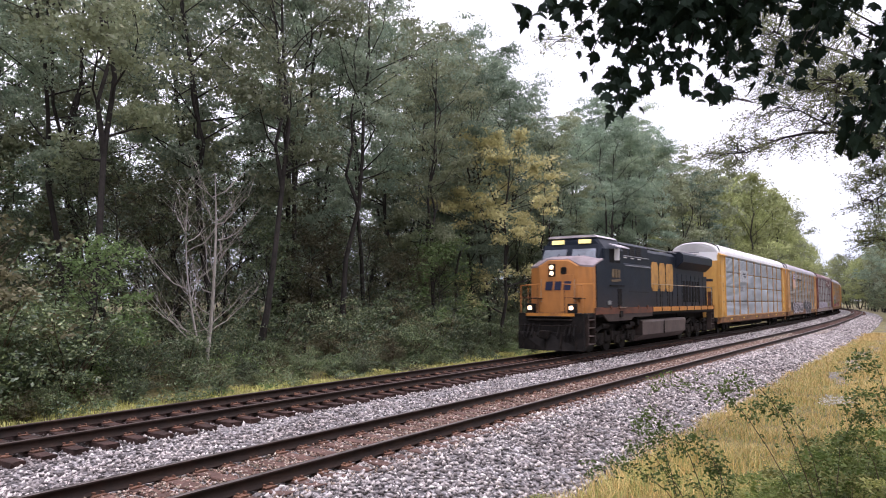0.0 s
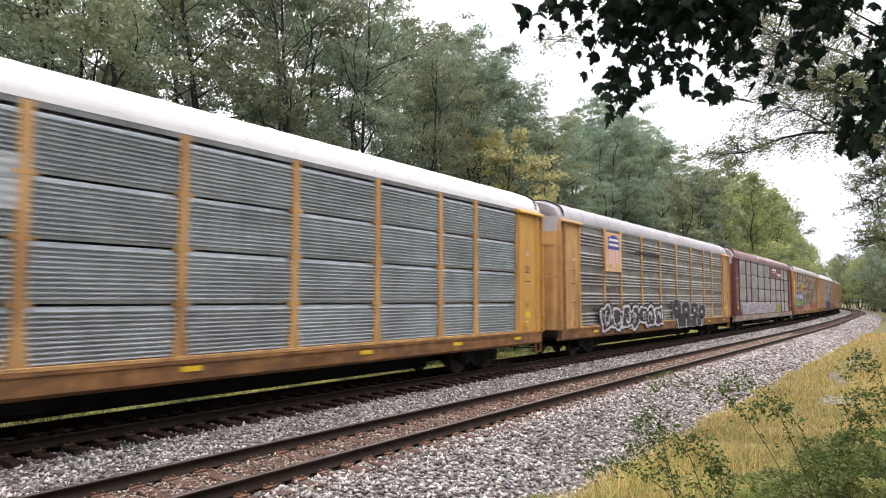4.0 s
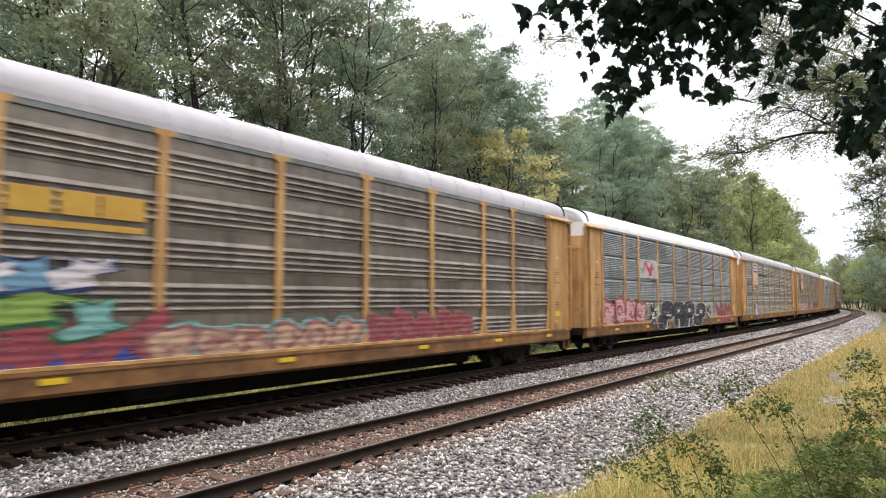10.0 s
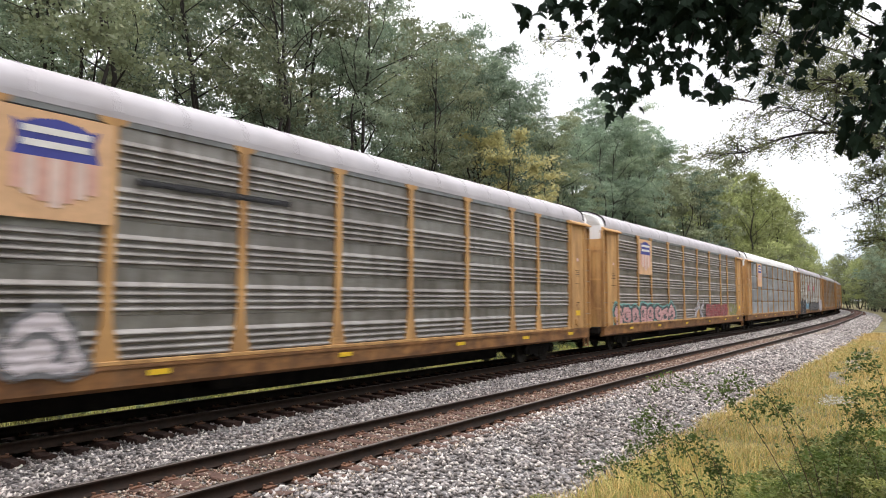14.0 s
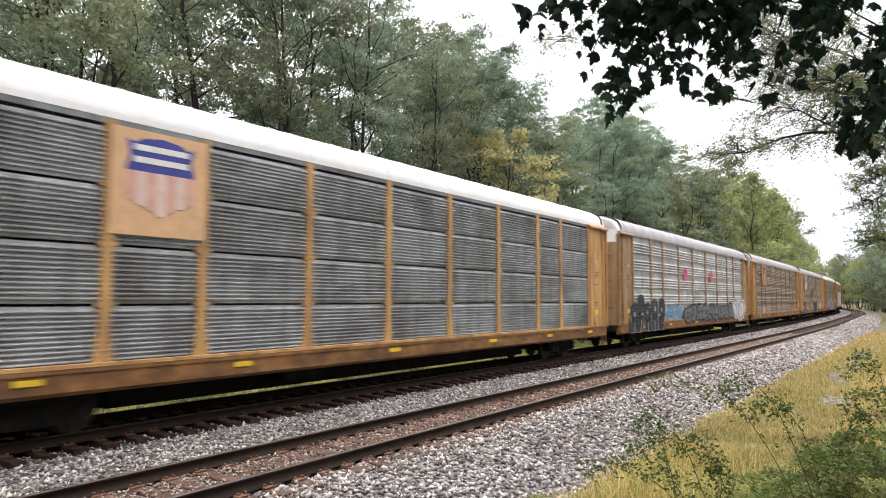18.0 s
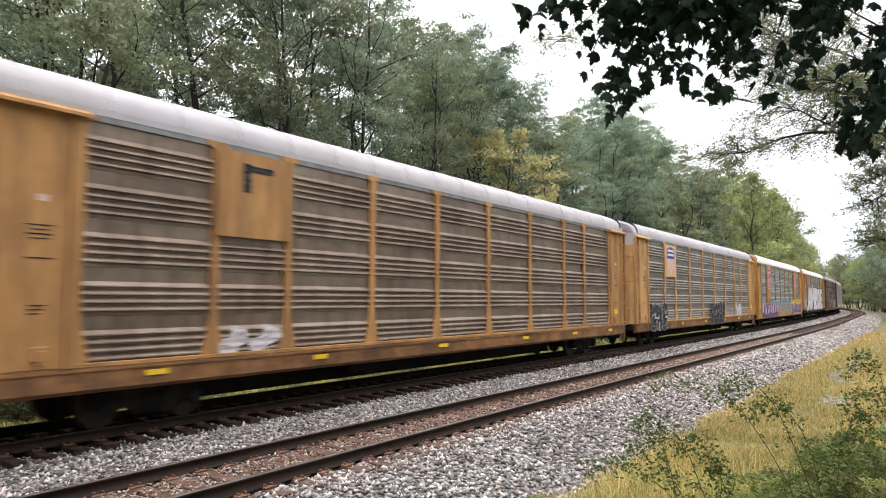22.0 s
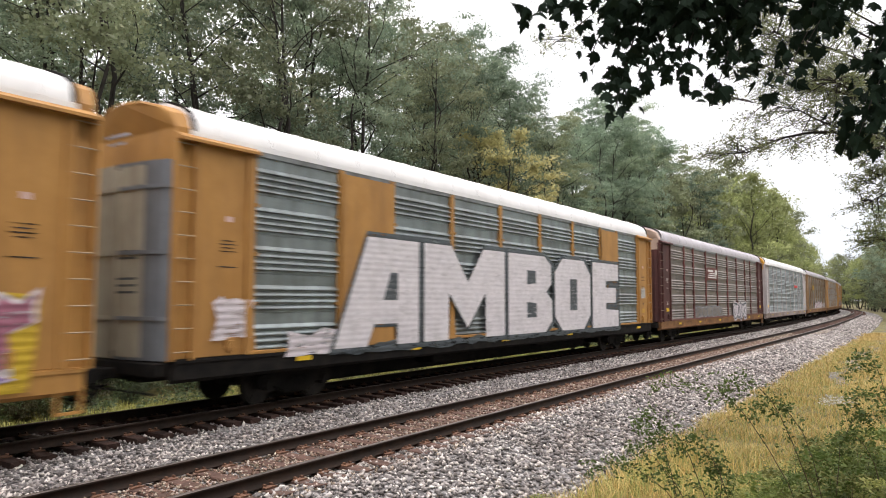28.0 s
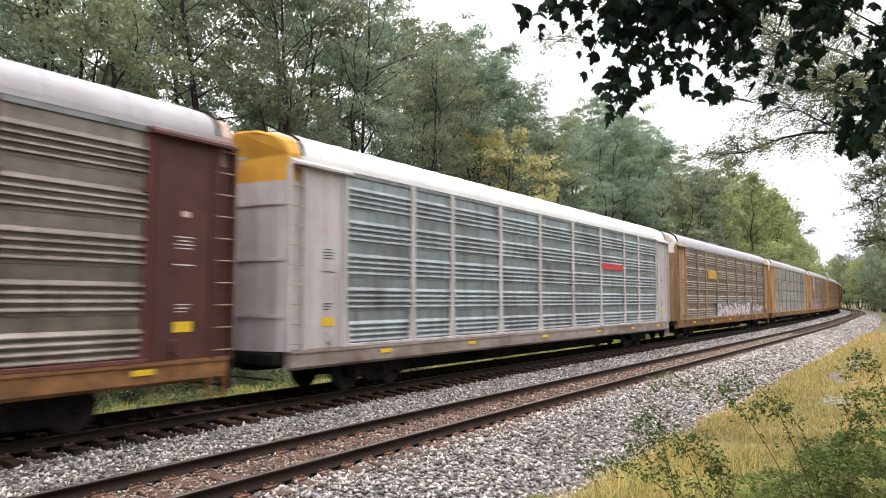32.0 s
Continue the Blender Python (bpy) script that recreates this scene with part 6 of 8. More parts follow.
    P("radiator", Shape().prism_x([(-1.52, 4.36), (-1.08, 3.98), (1.08, 3.98), (1.52, 4.36), (1.52, 4.76), (1.3, 4.90), (-1.3, 4.90), (-1.52, 4.76)], 4.15, 10.55), "navy", "overhanging radiator wing", hood)
    P("radiator_top", Shape().box(4.3, 6.9, -1.32, 1.32, 4.90, 4.96, 0.01), "roof_grey", "", hood)
    for x in np.arange(5.4, 8.8, 0.62):
        P("louvre", Shape().box(x, x + 0.38, -1.125, -1.10, 2.15, 3.35), "black", "", hood)
    # yellow mark on the hood, as three plain painted blocks
    chamfer = lambda x0, x1, z0, z1, c: [(x0 + c, z0), (x1 - c, z0), (x1, z0 + c), (x1, z1 - c), (x1 - c, z1), (x0 + c, z1), (x0, z1 - c), (x0, z0 + c)]
    ym = [chamfer(-0.28, 0.86, 2.72, 4.18, 0.22), chamfer(1.02, 2.04, 2.72, 4.18, 0.18), chamfer(2.20, 3.45, 2.72, 4.18, 0.16)]
    for prof in ym:
        P("side_mark", Shape().prism_y(prof, -1.125, -1.110), "number_tan", "worn yellow painted shape", hood)
    # handrails and steps
    for s in (-1, 1):
        P("handrail", Shape().cyl((-1.5, s * 1.46, 3.05), (10.6, s * 1.46, 3.05), 0.018, 6), "rung")
        for x in np.arange(-1.4, 10.7, 1.5):
            P("stanchion", Shape().cyl((x, s * 1.46, 1.74), (x, s * 1.46, 3.05), 0.018, 6).box(x - 0.035, x + 0.035, s * 1.55 - 0.012, s * 1.55 + 0.012, 1.70, 1.96), "black")
        P("front_handrail", Shape().cyl((-9.85, s * 1.42, 1.74), (-9.85, s * 1.42, 2.85), 0.022, 6).cyl((-9.85, s * 1.42, 2.85), (-9.85, s * 0.5, 2.9), 0.022, 6), "loco_yellow")
        P("corner_handrail", Shape().cyl((-8.95, s * 1.54, 1.9), (-8.95, s * 1.54, 2.9), 0.014, 6).cyl((-8.95, s * 1.54, 2.9), (-9.3, s * 0.9, 2.92), 0.014, 6), "loco_orange")
        P("front_stanchion", Shape().cyl((-9.85, s * 0.62, 1.74), (-9.85, s * 0.62, 2.88), 0.018, 6).cyl((-9.85, s * 1.42, 2.35), (-9.85, s * 0.62, 2.35), 0.014, 6), "loco_orange_dull")
        P("rear_handrail", Shape().cyl((10.65, s * 1.4, 1.74), (10.65, s * 1.4, 3.05), 0.025, 6).cyl((10.65, s * 1.4, 3.05), (10.65, s * 0.5, 3.05), 0.02, 6), "galv_dark")
        P("rear_post", Shape().box(10.5, 10.66, s * 1.3 - 0.1, s * 1.3 + 0.1, 1.74, 2.8), "loco_orange_dull")
        for x0, x1 in ((-9.5, -8.85), (10.0, 10.6)):
            st = P("step_well", Shape().box(x0 - 0.05, x0, s * 1.40 - 0.14, s * 1.40 + 0.14, 0.4, 1.74).box(x1, x1 + 0.05, s * 1.40 - 0.14, s * 1.40 + 0.14, 0.4, 1.74).box(x0, x1, s * 1.24 - 0.02, s * 1.24 + 0.02, 0.4, 1.74), "skirt_brown", "dusty brown step well")
            for z in (0.45, 0.78, 1.12, 1.45):
                P("step", Shape().box(x0, x1, s * 1.40 - 0.14, s * 1.40 + 0.14, z, z + 0.03), "tank", "", st)
    # plough, couplers, hoses, tank
    P("plough", Shape().loft([[(-9.95, -1.5, z), (-10.45 + k, 0, z), (-9.95, 1.5, z), (-9.8, 1.5, z), (-10.15, 0, z), (-9.8, -1.5, z)] for z, k in ((0.22, 0.0), (0.95, 0.25))]), "black", "black snow plough pilot")
    P("end_plate", Shape().box(-9.95, -9.8, -1.5, 1.5, 0.9, 1.74, 0.01), "black")
    P("coupler", Shape().box(-10.5, -9.8, -0.12, 0.12, 0.78, 1.0, 0.02).box(-10.65, -10.4, -0.18, 0.16, 0.72, 1.04, 0.03), "loco_frame")
    P("anticlimber", Shape().box(-10.08, -9.93, -1.0, 1.0, 1.42, 1.5, 0.02).box(-10.08, -9.93, -1.0, 1.0, 1.56, 1.62, 0.02), "loco_frame")
    P("cut_lever", Shape().cyl((-10.12, -1.4, 1.22), (-10.12, 1.4, 1.22), 0.02, 6).cyl((-10.12, -1.4, 1.22), (-10.12, -1.4, 0.95), 0.02, 6), "loco_frame")
    for k in range(5):
        P("plough_rib", Shape().loft([[(-10.0 - 0.4 * (1 - abs(yy) / 1.5) + e, yy - 0.03, z), (-10.0 - 0.4 * (1 - abs(yy) / 1.5) + e, yy + 0.03, z), (-9.85, yy + 0.03, z), (-9.85, yy - 0.03, z)] for z, e in ((0.25, -0.06), (0.93, 0.12)) for yy in (-1.2 + 0.6 * k,)]), "loco_frame")
    P("coupler", Shape().box(10.6, 11.25, -0.12, 0.12, 0.78, 1.0, 0.02), "rust")
    P("front_deck_edge", Shape().box(-9.99, -9.95, -1.1, 1.1, 1.62, 1.74), "loco_orange")
    for yy in (-1.15, -0.95, -0.75, -0.45, 0.45, 0.75, 0.95, 1.15):
        P("air_hose", Shape().cyl((-9.98, yy, 1.3), (-10.2, yy, 0.85), 0.035, 6).cyl((-10.2, yy, 0.85), (-10.05, yy, 0.55), 0.035, 6), "black")
    P("fuel_tank", Shape().prism_x([(-1.40, 0.58), (-1.05, 0.3), (1.05, 0.3), (1.40, 0.58), (1.46, 1.2), (1.38, 1.32), (-1.38, 1.32), (-1.46, 1.2)], -2.75, 4.6), "tank", "brown-grey fuel tank under the frame")
    for x0, x1 in ((-9.7, -8.7), (-3.2, -2.76), (4.62, 5.0), (9.9, 10.3)):
        P("underframe_box", Shape().box(x0, x1, -0.95, 0.95, 0.34, 1.56, 0.04), "black")
    for x in (-2.95, 4.8):
        P("air_tank", Shape().cyl((x, -1.35, 1.22), (x, 1.35, 1.22), 0.17, 12), "loco_frame")
    P("tank_rib", Shape().box(-2.78, -2.70, -1.47, 1.47, 0.58, 1.26, 0.01), "skirt_brown")
    P("tank_seam", Shape().box(0.6, 0.66, -1.48, -1.44, 0.55, 1.25), "black")
    # trucks with three axles each
    for cx in (-5.75, 7.55):
        tr = put("truck", cached("loco_bolster", lambda: Shape().box(-2.9, 2.9, -0.62, 0.62, 0.24, 1.25, 0.05).box(-0.5, 0.5, -1.05, 1.05, 0.75, 1.25, 0.03).mesh("truck", M["black"])), L, (cx, 0, 0))
        def fr():
            sh = Shape()
            prof = [(-2.6, 0.6), (-2.5, 0.86), (-1.2, 0.86), (-1.0, 0.72), (-0.7, 0.72), (-0.5, 0.88), (0.5, 0.88), (0.7, 0.72), (1.0, 0.72), (1.2, 0.86), (2.5, 0.86), (2.6, 0.6), (2.2, 0.48), (-2.2, 0.48)]
            sh.prism_y(prof, -1.26, -1.08)
            for x in (-1.95, 0.0, 1.95):
                sh.cyl((x, -1.34, 0.54), (x, -1.05, 0.54), 0.2, 12).box(x - 0.26, x + 0.26, -1.3, -1.1, 0.34, 0.72, 0.03)
            for x in (-1.35, -0.6, 0.6, 1.35):
                sh.cyl((x, -1.24, 0.5), (x, -1.24, 0.95), 0.1, 10)
            sh.cyl((-2.5, -1.3, 0.95), (-1.5, -1.3, 1.2), 0.08, 8).cyl((0.9, -1.32, 1.05), (1.6, -1.32, 1.05), 0.11, 10)
            return sh.mesh("side_frame", M["loco_frame"])
        me = cached("loco_side_frame", fr)
        put("side_frame", me, tr)
        put("side_frame", me, tr, rot=(0, 0, 180))
        for x in (-1.95, 0.0, 1.95):
            ws = put("wheelset", wheelset_mesh(0.53), tr, (x, 0, 0.53))
            WHEELSETS.append((ws, (x, 0, 0.53), cx + x, 0.53, L))
    return L


M["mark_blue"] = plain("dull_blue_marking", (0.02, 0.025, 0.06))
M["number_dull"] = plain("faded_number_bars", (0.13, 0.09, 0.05))
M["nose_top"] = surface("dusty_nose_top", (0.22, 0.18, 0.19), (0.30, 0.25, 0.26), 3.0, 0.7)
M["number_tan"] = surface("worn_yellow_marking", (0.40, 0.20, 0.045), (0.52, 0.28, 0.07), 3.0, 0.6, 0, (0.15, 0.085, 0.045), 0.75, 2.2)
M["loco_orange_dull"] = surface("dusty_orange_stripe", (0.105, 0.040, 0.022), (0.17, 0.062, 0.030), 2.0, 0.7, 0, (0.055, 0.036, 0.029), 0.9, 1.6, (0.4, 1, 2.0))
M["skirt_brown"] = surface("dusty_brown_skirt", (0.040, 0.029, 0.024), (0.066, 0.048, 0.040), 2.0, 0.8, 0, (0.03, 0.022, 0.019), 0.7, 1.4, (0.4, 1, 2.0))
M["loco_frame"] = surface("dusty_dark_truck_frame", (0.008, 0.0068, 0.006), (0.016, 0.0135, 0.0115), 4.0, 0.9, 0, (0.042, 0.031, 0.024), 0.6, 2.6, spec=0.1)
def dusty_side():
    """Track dust thrown up over the lower flanks of the dark blue paint, in uneven veils."""
    m = M["navy"]
    n, l = m.node_tree.nodes, m.node_tree.links
    b = n["Principled BSDF"]
    old = b.inputs["Base Color"].links[0].from_socket
    tc, sep, up, mul = n.new("ShaderNodeTexCoord"), n.new("ShaderNodeSeparateXYZ"), n.new("ShaderNodeMapRange"), n.new("ShaderNodeMath")
    l.new(tc.outputs["Object"], sep.inputs[0])
    l.new(sep.outputs[2], up.inputs[0])
    up.inputs[1].default_value, up.inputs[2].default_value, up.inputs[3].default_value, up.inputs[4].default_value = 1.7, 3.0, 0.75, 0.0
    mul.operation = "MULTIPLY"
    l.new(up.outputs[0], mul.inputs[0])
    l.new(noise_node(n, l, coords(n, l, (0.5, 1, 0.8)), 1.6, 6, 0.65), mul.inputs[1])
    l.new(mix_node(n, l, mul.outputs[0], old, (0.075, 0.052, 0.042)), b.inputs["Base Color"])


dusty_side()
LOCO = build_loco()

# where the gap between the locomotive and the first wagon stands, second by second
GAP_S = (47.93, 35.01, 21.87, 8.69, -4.75, -18.40, -32.17, -46.11, -60.07, -74.0, -87.82, -101.59, -115.36, -129.18, -142.94, -156.70, -170.50,
         -184.29, -198.03, -211.75, -225.43, -239.13, -252.80, -266.45, -280.12, -293.74, -307.40, -321.05, -334.65, -348.22, -361.75, -375.26, -388.76)


def gap_at(t):
    i = min(int(t), 31)
    u = t - i
    p = [GAP_S[k] if 0 <= k <= 32 else (2 * GAP_S[0] - GAP_S[1] if k < 0 else 2 * GAP_S[32] - GAP_S[31]) for k in (i - 1, i, i + 1, i + 2)]
    return p[1] + 0.5 * u * (p[2] - p[0] + u * (2 * p[0] - 5 * p[1] + 4 * p[2] - p[3] + u * (3 * (p[1] - p[2]) + p[3] - p[0])))


def on_far_track(s, half):
    """The pose of a vehicle whose two trucks stand half a wheelbase from its middle."""
    x0, y0, _ = along(s - half, FAR_Q)
    x1, y1, _ = along(s + half, FAR_Q)
    return pose((x0 + x1) / 2, (y0 + y1) / 2, 0, 0, 0, math.degrees(math.atan2(y1 - y0, x1 - x0)))


def motions():
    middle = {LOCO: -11.35}
    for n, car in enumerate(CARS):
        middle[car] = n * CAR_PITCH + 14.24
    times = [0.5 * i for i in range(65)]
    for thing, off in middle.items():
        walk(thing, [(t, on_far_track(gap_at(t) + off, 6.8 if thing is LOCO else 9.95)) for t in times])
    # wheels turn while they pass the camera
    for ws, place, dx, r, thing in WHEELSETS:
        rows, angle, prev = [], 0.0, None
        for f in range(961):
            t = f / FPS
            s = gap_at(t) + middle[thing] + dx
            if -1 < s < 42:
                if not rows and f:
                    rows.append((0.0, Matrix.Translation(place)))
                if prev is not None:
                    angle += (s - prev) / r
                rows.append((t, Matrix.Translation(place) @ Matrix.Rotation(angle, 4, "Y")))
                prev = s
        if rows:
            if rows[-1][0] < 32:
                rows.append((32.0, rows[-1][1]))
            walk(ws, rows)


# ---- plants ----
def tube(acc, pts, radii, n=6):
    """Adds a tapering tube along pts to acc = [verts, faces]."""
    pts, radii = np.asarray(pts, float), np.asarray(radii, float)
    d = np.gradient(pts, axis=0)
    d /= np.linalg.norm(d, axis=1)[:, None] + 1e-9
    ref = np.array([0.31, 0.17, 0.1]) if abs(d[0][2]) > 0.8 else np.array([0.0, 0.1, 1.0])
    u = np.cross(d, ref)
    u /= np.linalg.norm(u, axis=1)[:, None] + 1e-9
    w = np.cross(d, u)
    a = np.arange(n) * 2 * math.pi / n
    ring = pts[:, None] + radii[:, None, None] * (np.cos(a)[None, :, None] * u[:, None] + np.sin(a)[None, :, None] * w[:, None])
    o = sum(len(v) for v in acc[0])
    k = len(pts)
    i, j = np.meshgrid(np.arange(k - 1), np.arange(n), indexing="ij")
    f = np.stack([i * n + j, i * n + (j + 1) % n, (i + 1) * n + (j + 1) % n, (i + 1) * n + j], 2).reshape(-1, 4) + o
    acc[0].append(ring.reshape(-1, 3))
    acc[1].append(f)


def tube_mesh(name, acc, mat):
    return mesh_np(name, np.concatenate(acc[0]), np.concatenate(acc[1]), mat, True)


def leaf_quads(rng, centres, size, flat=0.5, aspect=0.55):
    """A folded diamond for each centre, turned at random; flat: how far leaves lie level."""
    n = len(centres)
    u = rng.standard_normal((n, 3))
    u[:, 2] *= flat
    u /= np.linalg.norm(u, axis=1)[:, None]
    w = rng.standard_normal((n, 3))
    w[:, 2] *= flat
    w = np.cross(u, np.cross(u, w))
    w /= np.linalg.norm(w, axis=1)[:, None] + 1e-9
    r = (size * (0.6 + 0.8 * rng.random(n)))[:, None]
    v = np.stack([centres - u * r, centres + w * r * aspect - u * r * 0.15, centres + u * r, centres - w * r * aspect - u * r * 0.15], 1)
    return v.reshape(-1, 3), np.arange(4 * n).reshape(n, 4)


def grow_tree(seed, height, r0, base, spread, limbs, per_clump, leaf, clump, wood, leaves, fork=0.0, flat=0.5, sides=6, bow=0.35, shape=0.55, subs=4, thick=0.55, crook=0.02, inner=0.22, big=1.9, thin=0.3):
    """The trunk-and-limb mesh and the crown mesh of one tree, standing at the origin."""
    rng = np.random.default_rng(seed)
    acc, cl = [[], []], []
    def stem(x0, h, r, lean):
        t = np.linspace(0, 1, 9)
        wob = np.cumsum(rng.standard_normal((9, 2)) * crook * h, axis=0)
        wob -= wob[0]
        pts = np.stack([x0[0] + wob[:, 0] + lean[0] * t ** 1.3 * h, x0[1] + wob[:, 1] + lean[1] * t ** 1.3 * h, x0[2] + t * h], 1)
        rad = r * (1 - 0.86 * t) * (1 + 0.5 * np.exp(-t * 25))
        tube(acc, pts, rad, sides + 1)
        return pts, rad
    stems = [stem((0, 0, -0.15), height, r0, rng.standard_normal(2) * 0.04)]
    if fork:
        p, r = stems[0]
        k = 3
        stems.append(stem(p[k], height - p[k][2], r[k] * 0.8, rng.standard_normal(2) * fork))
    az = rng.random() * 6.28
    for k in range(limbs):
        pts, rad = stems[k % len(stems)]
        lo = max(base, pts[0][2] + 0.8)
        h = lo + (height * 0.97 - lo) * ((k + rng.random()) / limbs)
        t = np.interp(h, pts[:, 2], np.linspace(0, 1, 9))
        p0 = np.array([np.interp(h, pts[:, 2], pts[:, c]) for c in range(3)])
        rt = np.interp(h, pts[:, 2], rad)
        rel = (h - base) / (height - base)
        ln = spread * max(0.28, 1 - ((rel - shape) / 0.62) ** 2 * 0.85) * (0.7 + 0.5 * rng.random())
        az += 2.4 + rng.standard_normal() * 0.4
        up = radians(rng.uniform(5, 45)) + rel * 0.4
        f = np.linspace(0, 1, 6)
        d = np.array([math.cos(az) * math.cos(up), math.sin(az) * math.cos(up), math.sin(up)])
        side = np.array([-math.sin(az), math.cos(az), 0])
        wig = np.cumsum(rng.standard_normal(6)) * 0.11 * ln
        lp = p0 + d * (f * ln)[:, None] + side * (wig * f)[:, None]
        lp[:, 2] += bow * ln * (f ** 2) * rng.uniform(-0.3, 1) * 0.6
        tube(acc, lp, max(rt * 0.58, 0.03) * (1 - 0.86 * f), sides - 1)
        cl.append(lp[-1])
        for m in range(subs):
            fr = rng.uniform(0.3, 0.98)
            b0 = np.array([np.interp(fr, f, lp[:, c]) for c in range(3)])
            sd = d + rng.standard_normal(3) * 0.75
            sd /= np.linalg.norm(sd)
            sl = ln * rng.uniform(0.2, 0.42) + 0.3
            bp = b0 + sd * (np.linspace(0, 1, 4) * sl)[:, None]
            bp[:, 2] += np.linspace(0, 1, 4) ** 2 * sl * rng.uniform(-0.2, 0.3)
            tube(acc, bp, max(rt * 0.16, 0.012) * (1 - 0.8 * np.linspace(0, 1, 4)), 3)
            cl += [bp[2], bp[3]]
    # small leaves all through each clump, larger ones in its heart
    cl = np.array(cl)
    cl = cl[rng.random(len(cl)) > 0.12]
    size = clump * (0.45 + 1.1 * rng.random(len(cl)))
    cs, ls = [], []
    rel_h = np.clip((cl[:, 2] - base) / (height - base), 0, 1)
    for share, reach, k in ((1.0, 1.0, 1.0), (inner, 0.6, big)):
        n = rng.poisson(per_clump * share * (1 + thin * (0.4 - rel_h)))
        c = np.repeat(cl, n, 0)
        # leaves lie in flat, bounded plates that dip outwards
        off = rng.standard_normal((len(c), 3))
        off *= (rng.random(len(c)) ** 0.45 / (np.linalg.norm(off, axis=1) + 1e-9))[:, None] * np.array([1, 1, thick])
        off[:, 2] -= 0.22 * (off[:, 0] ** 2 + off[:, 1] ** 2)
        c = c + off * np.repeat(size, n)[:, None] * reach * 1.9
        cs.append(c)
        ls.append(np.full(len(c), leaf * k))
    c = np.concatenate(cs)
    c[:, 2] = np.maximum(c[:, 2], 0.15)
    v, f = leaf_quads(rng, c, np.concatenate(ls), flat)
    crown = mesh_np("crown", v, f, leaves)
    crown["top"] = float(np.percentile(v[:, 2], 99.7))
    return tube_mesh("trunk", acc, wood), crown


def shrub_meshes(seed, h, r, stems, per_clump, leaf, clump, wood, leaves, flat=0.5, thick=0.012):
    rng = np.random.default_rng(seed)
    acc, cl = [[], []], []
    for k in range(stems):
        az, out = rng.random() * 6.283, r * rng.uniform(0.15, 1)
        top = h * rng.uniform(0.55, 1.0) * (1 - 0.35 * (out / r) ** 2)
        f = np.linspace(0, 1, 5)
        p = np.stack([math.cos(az) * out * f ** 1.2, math.sin(az) * out * f ** 1.2, top * f ** 0.8 - 0.05], 1) + np.cumsum(rng.standard_normal((5, 3)) * 0.03 * h, 0) * f[:, None]
        tube(acc, p, thick * h * (1.05 - f) + thick * 0.3, 4)
        for fr in (0.3, 0.5, 0.68, 0.85, 1.0):
            cl.append([np.interp(fr, f, p[:, c]) + rng.standard_normal() * 0.12 * h * (c < 2) for c in range(3)])
    cl = np.array(cl)
    n = rng.poisson(per_clump, len(cl))
    off = rng.standard_normal((n.sum(), 3))
    off *= (rng.random(len(off)) ** 0.5 / (np.linalg.norm(off, axis=1) + 1e-9))[:, None] * np.array([1, 1, 0.32])
    off[:, 2] -= 0.3 * (off[:, 0] ** 2 + off[:, 1] ** 2)
    c = np.repeat(cl, n, 0) + off * np.repeat(clump * 1.8 * (0.5 + rng.random(len(cl))), n)[:, None]
    c[:, 2] = np.abs(c[:, 2])
    v, f = leaf_quads(rng, c, leaf, flat)
    return tube_mesh("stem", acc, wood), mesh_np("foliage", v, f, leaves)


def plant(kind, meshes, s, q, label, category, scale=1.0, turn=0.0, group="", sink=0.05, xy=None):
    x, y = xy if xy else [float(a) for a in along(s, q)[:2]]
    z = float(ground_z([x], [y])[0]) - sink
    ob = empty(kind, pose(x, y, z, 0, 0, turn), label, category, group)
    ob.scale = (scale, scale, scale)
    for nm, me in zip(("trunk", "crown") if category == "tree" else ("stem", "foliage"), meshes):
        tagged(put(nm, me, ob), kind="" if category == "tree" else "stuff")
    return ob


rng_p = random.Random(11)
WOOD_NEAR = [grow_tree(20 + i, (20, 19, 21, 18)[i], (0.15, 0.13, 0.16, 0.12)[i], (7.5, 6.5, 8.5, 6.0)[i], (4.4, 3.8, 4.6, 3.6)[i], 22, 70, 0.060, 0.46, M["bark"],
                       (M["leaf_wood"], M["leaf_blue"], M["leaf_blue"], M["leaf_olive"])[i], fork=(0.07, 0.05, 0.05, 0.08)[i], flat=0.9, subs=5, thick=0.3, crook=0.018, inner=0.36, big=1.6, thin=0.6) for i in range(4)]
WOOD_MID = [grow_tree(30 + i, (20, 18, 21)[i], 0.18, (4.5, 3.5, 5.5)[i], 4.2, 18, 60, 0.092, 0.56, M["bark"], (M["leaf_wood"], M["leaf_blue"], M["leaf_olive"])[i], fork=(0.06, 0.05, 0.07)[i], flat=0.9, sides=5, subs=4, thick=0.36, crook=0.018, inner=0.5) for i in range(3)]
WOOD_FAR = [grow_tree(40 + i, (20, 19, 20)[i], 0.2, 1.5, 5.2, 18, 36, 0.15, 0.9, M["bark"], (M["leaf_bright"], M["leaf_bright"], M["leaf_olive"])[i], flat=1.0, sides=4, shape=0.4, thick=0.5, inner=0.5, big=1.7) for i in range(3)]
# two of these four carry the leaf colour darkened for shade
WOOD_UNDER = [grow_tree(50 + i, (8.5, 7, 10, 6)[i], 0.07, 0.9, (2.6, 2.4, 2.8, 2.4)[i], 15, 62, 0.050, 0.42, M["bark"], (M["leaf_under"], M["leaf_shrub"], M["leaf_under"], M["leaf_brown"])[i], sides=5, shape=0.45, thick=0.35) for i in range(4)]
